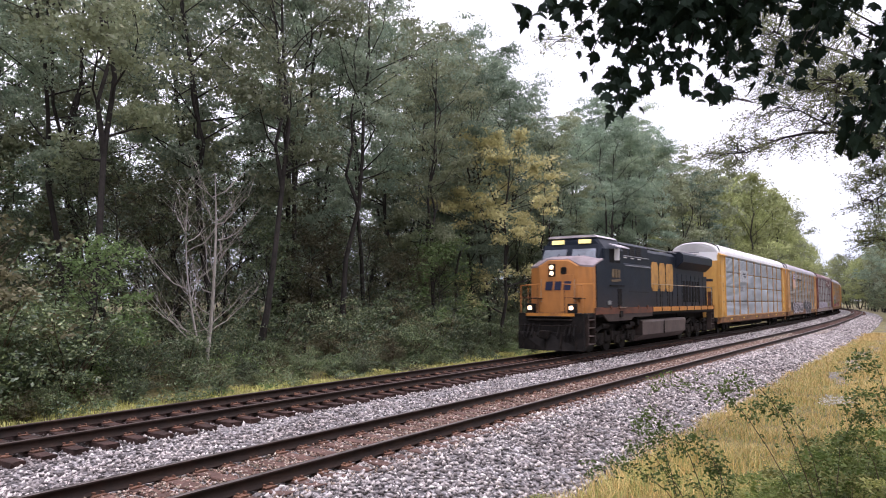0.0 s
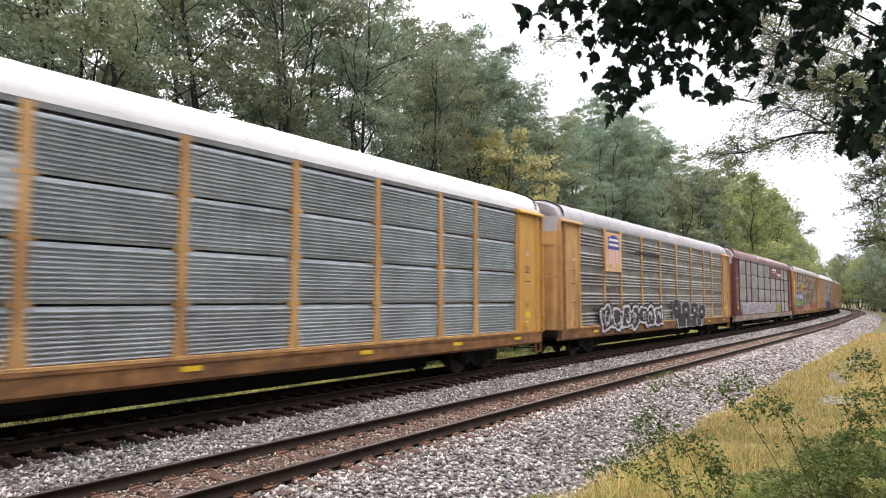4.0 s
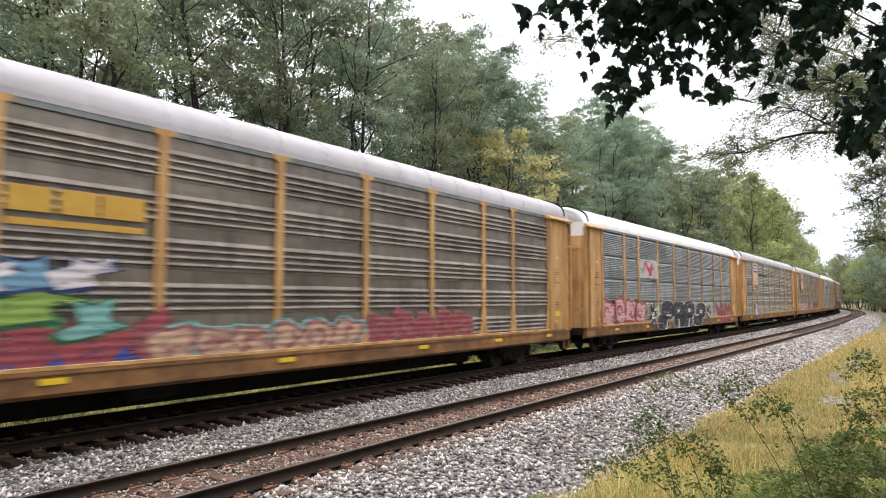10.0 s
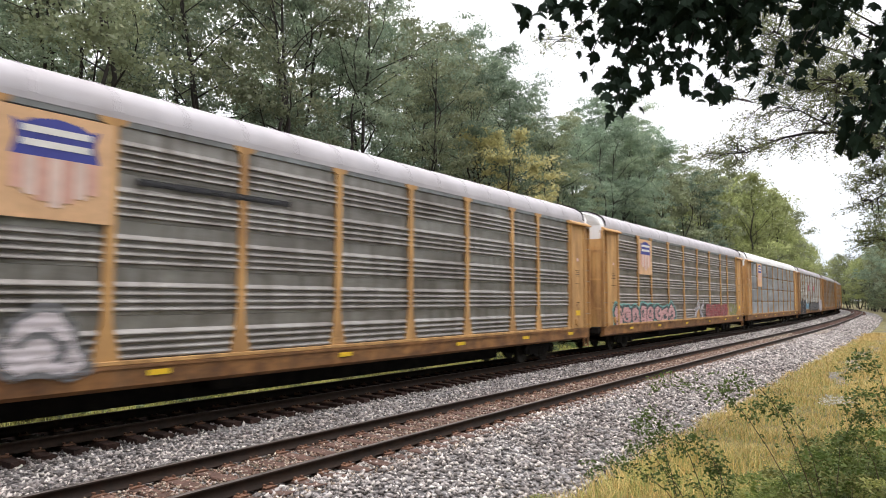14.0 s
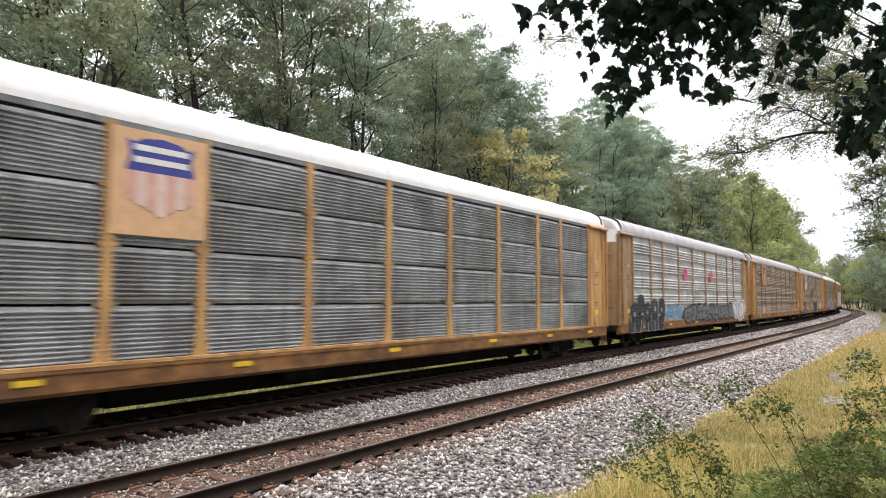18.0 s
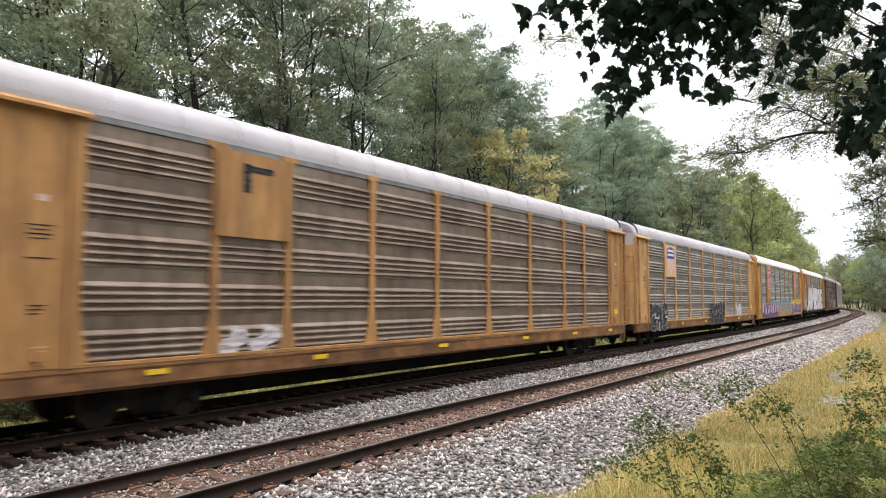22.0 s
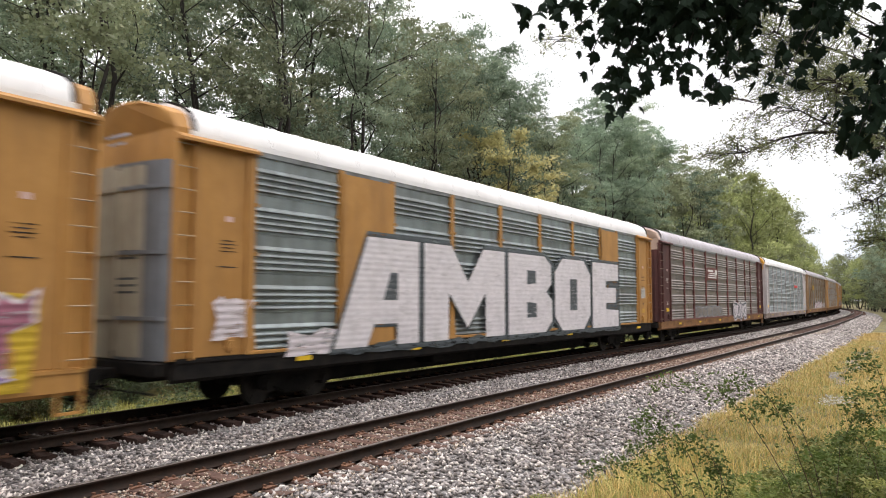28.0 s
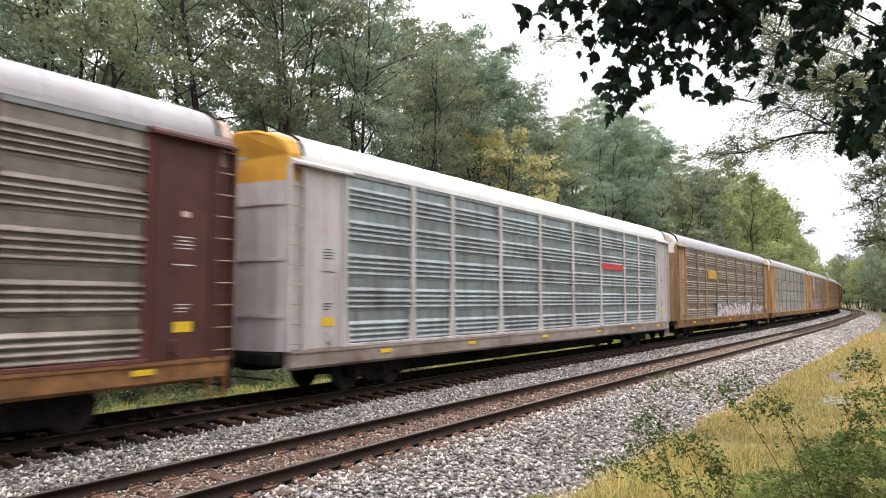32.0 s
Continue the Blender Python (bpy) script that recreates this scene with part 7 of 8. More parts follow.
WOOD_BACK = [grow_tree(55 + i, (17, 15)[i], 0.2, 0.5, 5.0, 16, 26, 0.21, 0.85, M["bark"], (M["leaf_wood"], M["leaf_blue"])[i], sides=4, shape=0.35, subs=3, inner=0.0, thick=0.5) for i in range(2)]
WOOD_TALL = [grow_tree(45 + i, 20, 0.16, (6.0, 4.5, 5.0)[i], (4.2, 4.8, 4.4)[i], 22, 120, 0.066, 0.56, M["bark"], (M["leaf_wood"], M["leaf_blue"], M["leaf_olive"])[i], fork=0.09, flat=0.9, subs=5, thick=0.3, crook=0.018, inner=0.48, big=1.6, thin=0.1) for i in range(3)]
WOODS = "mixed roadside woods behind the railway"
LABELS_T = {"near": "tall slender broadleaf tree with dark trunk and thinning green crown", "mid": "dark-trunked woodland tree with grey-green leaves", "far": "full light-green broadleaf tree along the curve",
            "under": "low understorey tree leafy down to the ground", "back": "broad dark-green tree deep in the woods"}


TOP_S = [0, 22, 28, 31.5, 37.5, 41, 44.5, 48, 51.5, 53.5, 60, 67, 71, 76, 90, 105, 123, 160, 200, 260]
TOP_Z = [23, 22, 20, 18.3, 18.6, 17.2, 16.5, 16.2, 16.6, 19.3, 20.9, 21.7, 19.0, 17.3, 19.0, 20.9, 21.0, 20, 17.0, 15]


def canopy(s, q):
    """How high the wood's roof lies; it rises from its edge inwards."""
    d = max(0.0, -14.0 - q)
    return min(float(np.interp(s / (1 + 0.0444 * d), TOP_S, TOP_Z)) * (1 + 0.039 * d), 23.0)


def tree_row(q, s0, s1, gap, pool, kind, lo, hi, wobble=1.5, group=WOODS):
    s = s0 + rng_p.uniform(0, gap)
    while s < s1:
        me, qq, k = rng_p.choice(pool), q + rng_p.uniform(-wobble, wobble), rng_p.uniform(lo, hi)
        if kind in ("near", "mid", "far") and q < 0:
            k *= (canopy(s, qq) + 0.6) / me[1]["top"]
        plant("understorey_tree" if kind == "under" else "woodland_tree", me, s, qq, LABELS_T[kind], "tree", k, rng_p.uniform(0, 360), group)
        s += gap * rng_p.uniform(0.75, 1.3)


def build_woods():
    tree_row(-14.0, 9, 50, 6.0, WOOD_NEAR, "near", 0.90, 1.02, 1.2)
    tree_row(-18.0, 6, 60, 6.2, WOOD_NEAR, "near", 0.86, 1.02, 1.2)
    tree_row(-23.0, 8, 72, 5.6, WOOD_MID, "mid", 0.85, 1.0)
    tree_row(-29.0, 6, 76, 6.4, WOOD_MID, "mid", 0.8, 0.98)
    # the full grey-green crowns at the wood's shoulder, then the tall tree that stands clear of its edge, and its neighbour
    for s, q, k, turn, i in ((35.5, -14.6, 18.4, 80, 1), (44.0, -19.0, 22.2, 10, 1), (46.0, -13.8, 16.4, 200, 2), (56.5, -13.8, 20.0, 40, 1), (61.5, -14.6, 20.6, 160, 0), (66.5, -14.4, 19.6, 250, 1)):
        me = WOOD_TALL[i]
        plant("woodland_tree", me, s, q, "tall full-crowned woodland tree above its neighbours", "tree", k / me[1]["top"], turn, WOODS)
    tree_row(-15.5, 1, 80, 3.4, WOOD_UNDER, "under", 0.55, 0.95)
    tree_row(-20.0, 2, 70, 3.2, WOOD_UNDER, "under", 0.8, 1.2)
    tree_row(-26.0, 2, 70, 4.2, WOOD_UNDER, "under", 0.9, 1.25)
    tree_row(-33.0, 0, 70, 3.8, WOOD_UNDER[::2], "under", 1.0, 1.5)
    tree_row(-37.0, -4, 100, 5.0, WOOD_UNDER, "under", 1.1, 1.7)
    tree_row(-43.0, 0, 90, 4.6, WOOD_BACK, "back", 0.7, 0.95)
    tree_row(-51.0, 2, 110, 5.2, WOOD_BACK, "back", 0.6, 0.85)
    tree_row(-13.5, 70, 90, 4.8, WOOD_MID, "mid", 0.94, 1.02, 0.8)
    tree_row(-19.5, 66, 92, 5.5, WOOD_MID, "mid", 0.85, 1.0)
    tree_row(-13.0, 90, 250, 6.0, WOOD_FAR, "far", 0.9, 1.03, 0.8)
    tree_row(-19.5, 92, 200, 8.0, WOOD_FAR, "far", 0.85, 1.0)
    tree_row(-28.0, 84, 180, 11.0, WOOD_FAR, "far", 0.85, 1.0)
    # right-hand side, past the grass and along the outside of the curve
    tree_row(7.6, 118, 250, 7.0, WOOD_MID, "far", 0.7, 0.95, 0.8, "trees beyond the grass verge")
    tree_row(10.0, 240, 380, 9.0, WOOD_FAR, "far", 0.75, 0.95, 1.5, "trees beyond the grass verge")
    tree_row(16.0, 90, 300, 11.0, WOOD_FAR, "far", 0.8, 1.0, 1.5, "trees beyond the grass verge")
    tree_row(6.9, 112, 240, 5.0, WOOD_UNDER, "under", 0.8, 1.2, 0.6, "trees beyond the grass verge")
    tree_row(13.0, 230, 390, 5.5, WOOD_UNDER, "under", 1.3, 1.9, 1.5, "trees beyond the grass verge")
    # rows added out of view on the camera's side and behind, blocking low skylight
    tree_row(15.5, -40, 84, 6.0, WOOD_BACK, "back", 0.7, 0.9, 1.2, "trees behind the verge")
    tree_row(21.0, -30, 90, 7.0, WOOD_BACK, "back", 0.85, 1.1, 1.5, "trees behind the verge")
    tree_row(16.5, -50, -4, 6.0, WOOD_BACK, "back", 0.9, 1.1, 1.5, "trees behind the verge")
    tree_row(12.5, -60, -8, 4.5, WOOD_UNDER, "under", 0.9, 1.3, 1.0, "trees behind the verge")
    tree_row(19.0, -60, -2, 4.5, WOOD_UNDER, "under", 1.0, 1.4, 1.0, "trees behind the verge")
    tree_row(23.0, -50, 20, 7.0, WOOD_BACK, "back", 0.9, 1.1, 2.0, "trees behind the verge")


build_woods()
SHRUBS = [shrub_meshes(60 + i, 2.6, 1.7, 18, 66, 0.042, 0.24, M["stem"], (M["leaf_shrub"], M["leaf_ivy"], M["leaf_fresh"], M["leaf_brown"])[i], flat=0.55) for i in range(4)]
SHRUB_WORDS = ("dense dark-green shrub at the wood's edge", "shrub with grey-green drooping leaves at the wood's edge", "bright green leafy shrub at the wood's edge", "brownish thinning shrub at the wood's edge")
# how high the wall of undergrowth stands along the line: a tall mass, a low gap before the bare tree, then a broad mass
EDGE_S = [0, 7, 10.5, 12.5, 14, 19, 21.5, 26, 33, 40, 95]
EDGE_H = [1.5, 1.55, 1.5, 1.1, 0.75, 0.75, 1.0, 1.15, 1.0, 0.9, 0.9]


def build_shrubs():
    s = 3.0
    while s < 95:
        for q, sc in ((-9.9, 0.36), (-11.0, 0.74), (-12.3, 1.1), (-14.3, 1.3)):
            k = rng_p.choices(range(4), (4, 5, 1.0, 1.6))[0]
            ss = s + rng_p.uniform(-0.8, 0.8)
            grow = float(np.interp(ss, EDGE_S, EDGE_H)) if q < -10.5 else 1.0
            plant("shrub", SHRUBS[k], ss, q + rng_p.uniform(-0.5, 0.5), SHRUB_WORDS[k], "shrub", sc * grow * rng_p.uniform(0.75, 1.15), rng_p.uniform(0, 360), "undergrowth at the wood's edge")
        s += rng_p.uniform(1.7, 2.5) * (1 + max(0, s - 34) / 25)


build_shrubs()
YELLOW = grow_tree(71, 11.8, 0.11, 2.0, 3.3, 26, 60, 0.056, 0.36, M["bark"], M["leaf_yellow"], fork=0.12, shape=0.35, flat=0.9, inner=0.5)
plant("yellow_tree", YELLOW, 34.7, -11.6, "slender young tree turning yellow in early autumn", "tree", 1.06, 40)


for s_, q_, h_, pool_ in ((30.0, -12.3, 0.85, 61), (11.2, -11.8, 0.62, 62)):
    FRESH = grow_tree(pool_, 7.0, 0.06, 0.5, 2.3, 15, 46, 0.060, 0.40, M["bark"], M["leaf_fresh" if s_ > 20 else "leaf_mid"], sides=5, shape=0.4)
    plant("sapling", FRESH, s_, q_, "leafy green sapling at the wood's edge", "tree", h_, 70)


def bare_tree():
    rng = np.random.default_rng(5)
    acc = [[], []]
    t = np.linspace(0, 1, 8)
    trunk = np.stack([0.25 * np.sin(t * 2.4), 0.12 * np.sin(t * 4), t * 7.4 - 0.1], 1)
    tube(acc, trunk, 0.085 * (1 - 0.9 * t) + 0.005, 7)
    second = np.stack([-0.75 * np.sin(t * 1.7), 0.1 - 0.4 * t, 0.15 + t * 5.6], 1)
    tube(acc, second, 0.05 * (1 - 0.9 * t) + 0.004, 6)
    for k in range(30):
        h = rng.uniform(0.16, 0.92)
        src = second if k % 3 == 0 else trunk
        p0 = np.array([np.interp(h, t, src[:, c]) for c in range(3)])
        az, ln = k * 2.4 + rng.standard_normal() * 0.3, (1 - h * 0.6) * rng.uniform(2.2, 4.0)
        f = np.linspace(0, 1, 6)
        d = np.array([math.cos(az), math.sin(az), 0])
        p = p0 + d * (f * ln * 0.8)[:, None]
        p[:, 2] += ln * (0.15 * f + 0.62 * f ** 1.7)
        p += np.cumsum(rng.standard_normal((6, 3)) * 0.05, 0)
        tube(acc, p, 0.019 * (1.15 - f), 4)
        for m in range(7):
            fr = rng.uniform(0.25, 0.95)
            b = np.array([np.interp(fr, f, p[:, c]) for c in range(3)])
            sd = np.array([math.cos(az + rng.standard_normal()), math.sin(az + rng.standard_normal()), 1.1])
            tube(acc, b + sd * (np.linspace(0, 1, 4) * rng.uniform(0.4, 1.1))[:, None] + np.cumsum(rng.standard_normal((4, 3)) * 0.02, 0), 0.0075 * (1.15 - np.linspace(0, 1, 4)), 3)
    x, y, _ = along(15.6, -12.4)
    ob = empty("bare_tree", pose(float(x), float(y), float(ground_z([x], [y])[0]), 0, 0, 20), "small leafless tree with pale grey upswept twigs", "tree")
    put("trunk", tube_mesh("trunk", acc, M["pale_bark"]), ob)


bare_tree()


def blades(name, n, s0, s1, q0, q1, h, mat, label, power=1.5, width=0.006, keep=None):
    """Grass: bent blades, each of two pieces."""
    rng = np.random.default_rng(int(abs(s0 * 7 + q0 * 13 + n)))
    s, q = s0 + (s1 - s0) * rng.random(n) ** power, q0 + (q1 - q0) * rng.random(n)
    if keep:
        ok = keep(s, q)
        s, q = s[ok], q[ok]
        n = len(s)
    x, y, _ = along(s, q)
    z = ground_z(x, y) - 0.02
    hh = h * (0.45 + 0.8 * rng.random(n)) * (0.75 + 0.35 * hash2(x * 2.1, y * 2.3))
    az, lean = rng.random(n) * 6.283, 0.25 + 0.95 * rng.random(n)
    wd = width * (1 + 0.05 * np.maximum(s - 8, 0)) * (0.7 + 0.6 * rng.random(n))
    px, py = np.cos(az) * wd, np.sin(az) * wd
    dx, dy = -np.sin(az) * lean * hh, np.cos(az) * lean * hh
    b = np.stack([x, y, z], 1)
    m = b + np.stack([dx * 0.35, dy * 0.35, hh * 0.62], 1)
    t = b + np.stack([dx, dy, hh * 0.95], 1)
    e = np.stack([px, py, np.zeros(n)], 1)
    v = np.stack([b - e, b + e, m + e * 0.75, m - e * 0.75, t], 1).reshape(-1, 3)
    i = 5 * np.arange(n)
    f = np.concatenate([np.stack([i, i + 1, i + 2], 1), np.stack([i, i + 2, i + 3], 1), np.stack([i + 3, i + 2, i + 4], 1)])
    tagged(put(name, mesh_np(name, v, f, mat)), label, "grass", kind="stuff")


M["grass_dead"] = leaf_material("dead_tan_grass", [(0.0, (0.20, 0.145, 0.09)), (0.5, (0.42, 0.31, 0.19)), (1.0, (0.62, 0.48, 0.32))], 0.3)
M["verge"] = leaf_material("worn_verge_grass", [(0.0, (0.22, 0.235, 0.07)), (0.5, (0.50, 0.49, 0.16)), (1.0, (0.74, 0.67, 0.29))], 0.4)


def edge_herbs():
    """Low tangled herbs between the verge grass and the shrubs."""
    rng = np.random.default_rng(27)
    n = 90000
    s, q = 4 + 60 * rng.random(n) ** 1.3, -12.6 + 3.6 * rng.random(n)
    keep = hash2(s * 2.1, q * 2.3) + 0.5 * hash2(s * 6.3, q * 5.1) > 0.1 - 0.5 * (-9.6 - q)
    s, q = s[keep], q[keep]
    x, y, _ = along(s, q)
    top = np.interp(q, [-12.6, -10.6, -9.0], [1.7, 1.1, 0.16]) * (0.6 + 0.45 * hash2(x * 1.9, y * 1.7))
    z = ground_z(x, y) + 0.04 + np.maximum(top, 0.1) * rng.random(len(x)) ** 0.7
    patch = np.where(hash2(s * 1.1, q * 1.3) > 0.35, 2, np.where(hash2(s * 1.7 + 4, q * 1.9) > 0.25, 1, 0))
    for half, mat, words in ((0, "leaf_shrub", "low tangled green herbs along the wood's edge"), (1, "leaf_brown", "low brownish weeds along the wood's edge"), (2, "leaf_fresh", "fresh green herbs along the wood's edge")):
        k = patch == half
        v, f = leaf_quads(rng, np.stack([x, y, z], 1)[k], 0.042, 0.7, 0.5)
        tagged(put("edge_herbs", mesh_np("edge_herbs", v, f, M[mat])), words, "herbs", kind="stuff")


edge_herbs()
ragged = lambda s, q: q > 3.5 + 0.22 * np.sin(s * 1.9) + 0.16 * np.sin(s * 4.7 + 1) + 0.1 * np.sin(s * 9.1)
off_path = lambda s, q: ragged(s, q) & ~((s > 29) & (np.abs(q - 5.4 - 0.3 * np.sin(s * 0.9)) < 0.42 + 0.2 * np.sin(s * 2.3)) & (np.modf(np.abs(s * 91.7 + q * 57.3))[0] > 0.3))
blades("dry_grass", 72000, 6, 75, 3.1, 8.5, 0.25, M["grass_yellow"], "tall dry yellow grass on the verge", 1.8, 0.0045, off_path)
blades("mixed_grass", 34000, 6, 60, 3.3, 8.5, 0.24, M["grass_green"], "greener grass mixed into the dry verge", 1.8, 0.005, off_path)
blades("dead_grass", 14000, 6, 45, 2.9, 4.3, 0.14, M["grass_dead"], "short dead grass along the edge of the ballast", 1.6, 0.004, lambda s, q: q > 3.05 + 0.3 * np.sin(s * 1.9) + 0.22 * np.sin(s * 4.7 + 1) + 0.15 * np.sin(s * 9.1))
blades("verge_grass", 34000, 3, 80, -10.8, -7.6, 0.17, M["verge"], "short yellow-green grass beside the far track", 1.4, 0.008)


# ---- the tree at the path whose boughs hang into view ----
def bough_tree():
    rng = np.random.default_rng(9)
    acc, cen = [[], []], []
    x0, y0 = 11.2, 13.4
    z0 = float(ground_z([x0], [y0])[0])
    t = np.linspace(0, 1, 8)
    trunk = np.stack([x0 + 0.3 * np.sin(t * 3), y0 + 0.2 * t, z0 - 0.1 + t * 12.5], 1)
    tube(acc, trunk, 0.2 * (1 - 0.8 * t), 8)
    # limbs: the points they pass, the thickness, how many twigs, how far these reach
    limbs = [([(8.9, 12.4, 4.9), (7.6, 12.0, 5.14), (6.6, 12.0, 5.24), (5.6, 12.0, 5.02), (5.25, 11.9, 4.76), (4.5, 11.8, 4.78)], 0.06, 34, 0.55),
             ([(8.9, 12.4, 5.0), (7.4, 12.1, 5.2), (6.6, 12.0, 5.36), (5.98, 11.9, 5.58), (5.0, 11.8, 5.68)], 0.045, 34, 0.75),
             ([(9.2, 12.8, 5.6), (7.6, 12.3, 5.9), (6.4, 12.0, 6.1), (5.2, 11.8, 6.45)], 0.05, 60, 0.9),
             ([(9.0, 12.8, 6.2), (7.4, 12.4, 6.7), (6.1, 12.0, 6.8), (5.1, 11.8, 7.0)], 0.05, 64, 0.95),
             ([(9.0, 13.0, 6.8), (7.4, 12.6, 7.4), (6.2, 12.2, 7.5), (5.4, 12.0, 7.5)], 0.045, 64, 0.95),
             ([(9.4, 13.0, 5.2), (8.2, 12.4, 5.6), (7.3, 12.0, 5.9), (6.6, 11.6, 6.0)], 0.04, 64, 0.8),
             ([(9.4, 13.6, 5.4), (8.6, 13.6, 6.3), (7.4, 13.4, 6.6), (6.6, 13.2, 6.9)], 0.045, 60, 0.95),
             ([(9.4, 12.6, 4.2), (8.4, 12.2, 4.5), (7.6, 12.0, 4.5), (6.95, 11.9, 4.30)], 0.035, 26, 0.5),
             ([(9.4, 12.8, 3.8), (8.6, 12.4, 4.1), (7.9, 12.2, 4.05), (7.3, 12.0, 3.85)], 0.035, 28, 0.5),
             ([(9.6, 13.2, 3.2), (8.9, 13.0, 3.5), (8.3, 12.8, 3.4), (7.9, 12.6, 3.2)], 0.03, 28, 0.55),
             ([(8.6, 12.8, 7.2), (6.0, 12.3, 8.3), (4.2, 12.0, 8.1), (3.1, 11.9, 7.6), (2.3, 11.8, 7.0), (2.0, 11.8, 6.75)], 0.03, 20, 0.55),
             ([(9.4, 12.6, 4.8), (8.6, 12.0, 5.1), (7.7, 11.6, 5.0), (7.1, 11.4, 4.8)], 0.035, 40, 0.55)]
    for pts, thick, twigs, reach in limbs:
        start = np.array([np.interp(pts[0][2] - 0.7, trunk[:, 2], trunk[:, c]) for c in range(3)])
        k = np.vstack([start, np.array(pts)])
        u, f = np.linspace(0, 1, len(k)), np.linspace(0, 1, 16)
        p = np.stack([np.interp(f, u, k[:, c]) for c in range(3)], 1)
        p[1:-1] = (p[:-2] + 2 * p[1:-1] + p[2:]) / 4
        p += np.cumsum(rng.standard_normal((16, 3)) * 0.02, 0) * f[:, None]
        tube(acc, p, thick * 0.62 * (1.12 - f), 6)
        for _ in range(twigs):
            fr = 0.3 + 0.7 * rng.random() ** 0.8
            b = np.array([np.interp(fr, f, p[:, c]) for c in range(3)])
            d = rng.standard_normal(3) * np.array([1.0, 1.0, 0.55]) + np.array([-0.7, 0, 0.12])
            d /= np.linalg.norm(d)
            ln = reach * rng.uniform(0.5, 1.15)
            g = np.linspace(0, 1, 5)
            q = b + d * (g * ln)[:, None] + np.cumsum(rng.standard_normal((5, 3)) * 0.03, 0) * g[:, None]
            q[:, 2] -= 0.12 * ln * g ** 2
            tube(acc, q, 0.011 * (1.1 - g), 3)
            for m in range(5):
                h = rng.uniform(0.25, 1.0)
                b2 = np.array([np.interp(h, g, q[:, c]) for c in range(3)])
                d2 = d + rng.standard_normal(3) * np.array([0.8, 0.8, 0.5])
                d2 /= np.linalg.norm(d2)
                l2 = rng.uniform(0.18, 0.42)
                tube(acc, [b2, b2 + d2 * l2 * 0.5, b2 + d2 * l2 + np.array([0, 0, -0.03])], [0.004, 0.003, 0.002], 3)
                for a in np.linspace(0.12, 1.0, 17):
                    cen.append(b2 + d2 * (l2 * a) + rng.standard_normal(3) * 0.034)
    v, f = leaf_quads(rng, np.array(cen), 0.024, 0.7, 0.42)
    ob = empty("overhanging_tree", Matrix(), "light-green tree whose thin boughs hang over the verge", "tree")
    put("trunk", tube_mesh("trunk", acc, M["bark"]), ob)
    put("crown", mesh_np("crown", v, f, M["leaf_light"]), ob)


M["leaf_light"] = leaf_material("thin_light_leaves", [(0.0, (0.09, 0.11, 0.045)), (0.6, (0.19, 0.215, 0.09)), (1.0, (0.33, 0.33, 0.15))], 0.5, 0.45, spec=0.6)
bough_tree()


def maple_leaf(seed):
    """A five-lobed toothed leaf, stalk at the origin, tip towards -z."""
    rng = random.Random(seed)
    half = [(0.0, 0.03), (0.09, 0.10), (0.26, 0.02), (0.24, 0.14), (0.40, 0.16), (0.34, 0.27), (0.58, 0.38), (0.42, 0.44), (0.47, 0.62), (0.34, 0.58), (0.22, 0.54),
            (0.28, 0.74), (0.16, 0.72), (0.11, 0.88), (0.0, 1.06)]
    pts = [(x * rng.uniform(0.85, 1.15), z * rng.uniform(0.94, 1.06)) for x, z in half]
    pts += [(-x * rng.uniform(0.85, 1.15), z * rng.uniform(0.96, 1.04)) for x, z in half[-2:0:-1]]
    curl = rng.uniform(-0.3, 0.3)
    vs = [(x * 0.12, 0.12 * (0.4 * abs(x) + curl * z * z), -z * 0.12) for x, z in pts] + [(0, 0.12 * curl * 0.16, -0.4 * 0.12)]
    n = len(pts)
    vs += [(0.0015, -0.002, 0.05), (-0.0015, -0.002, 0.05), (0, 0.002, 0.0)]
    return vs, [(i, (i + 1) % n, n) for i in range(n)] + [(n + 1, n + 2, n + 3)]


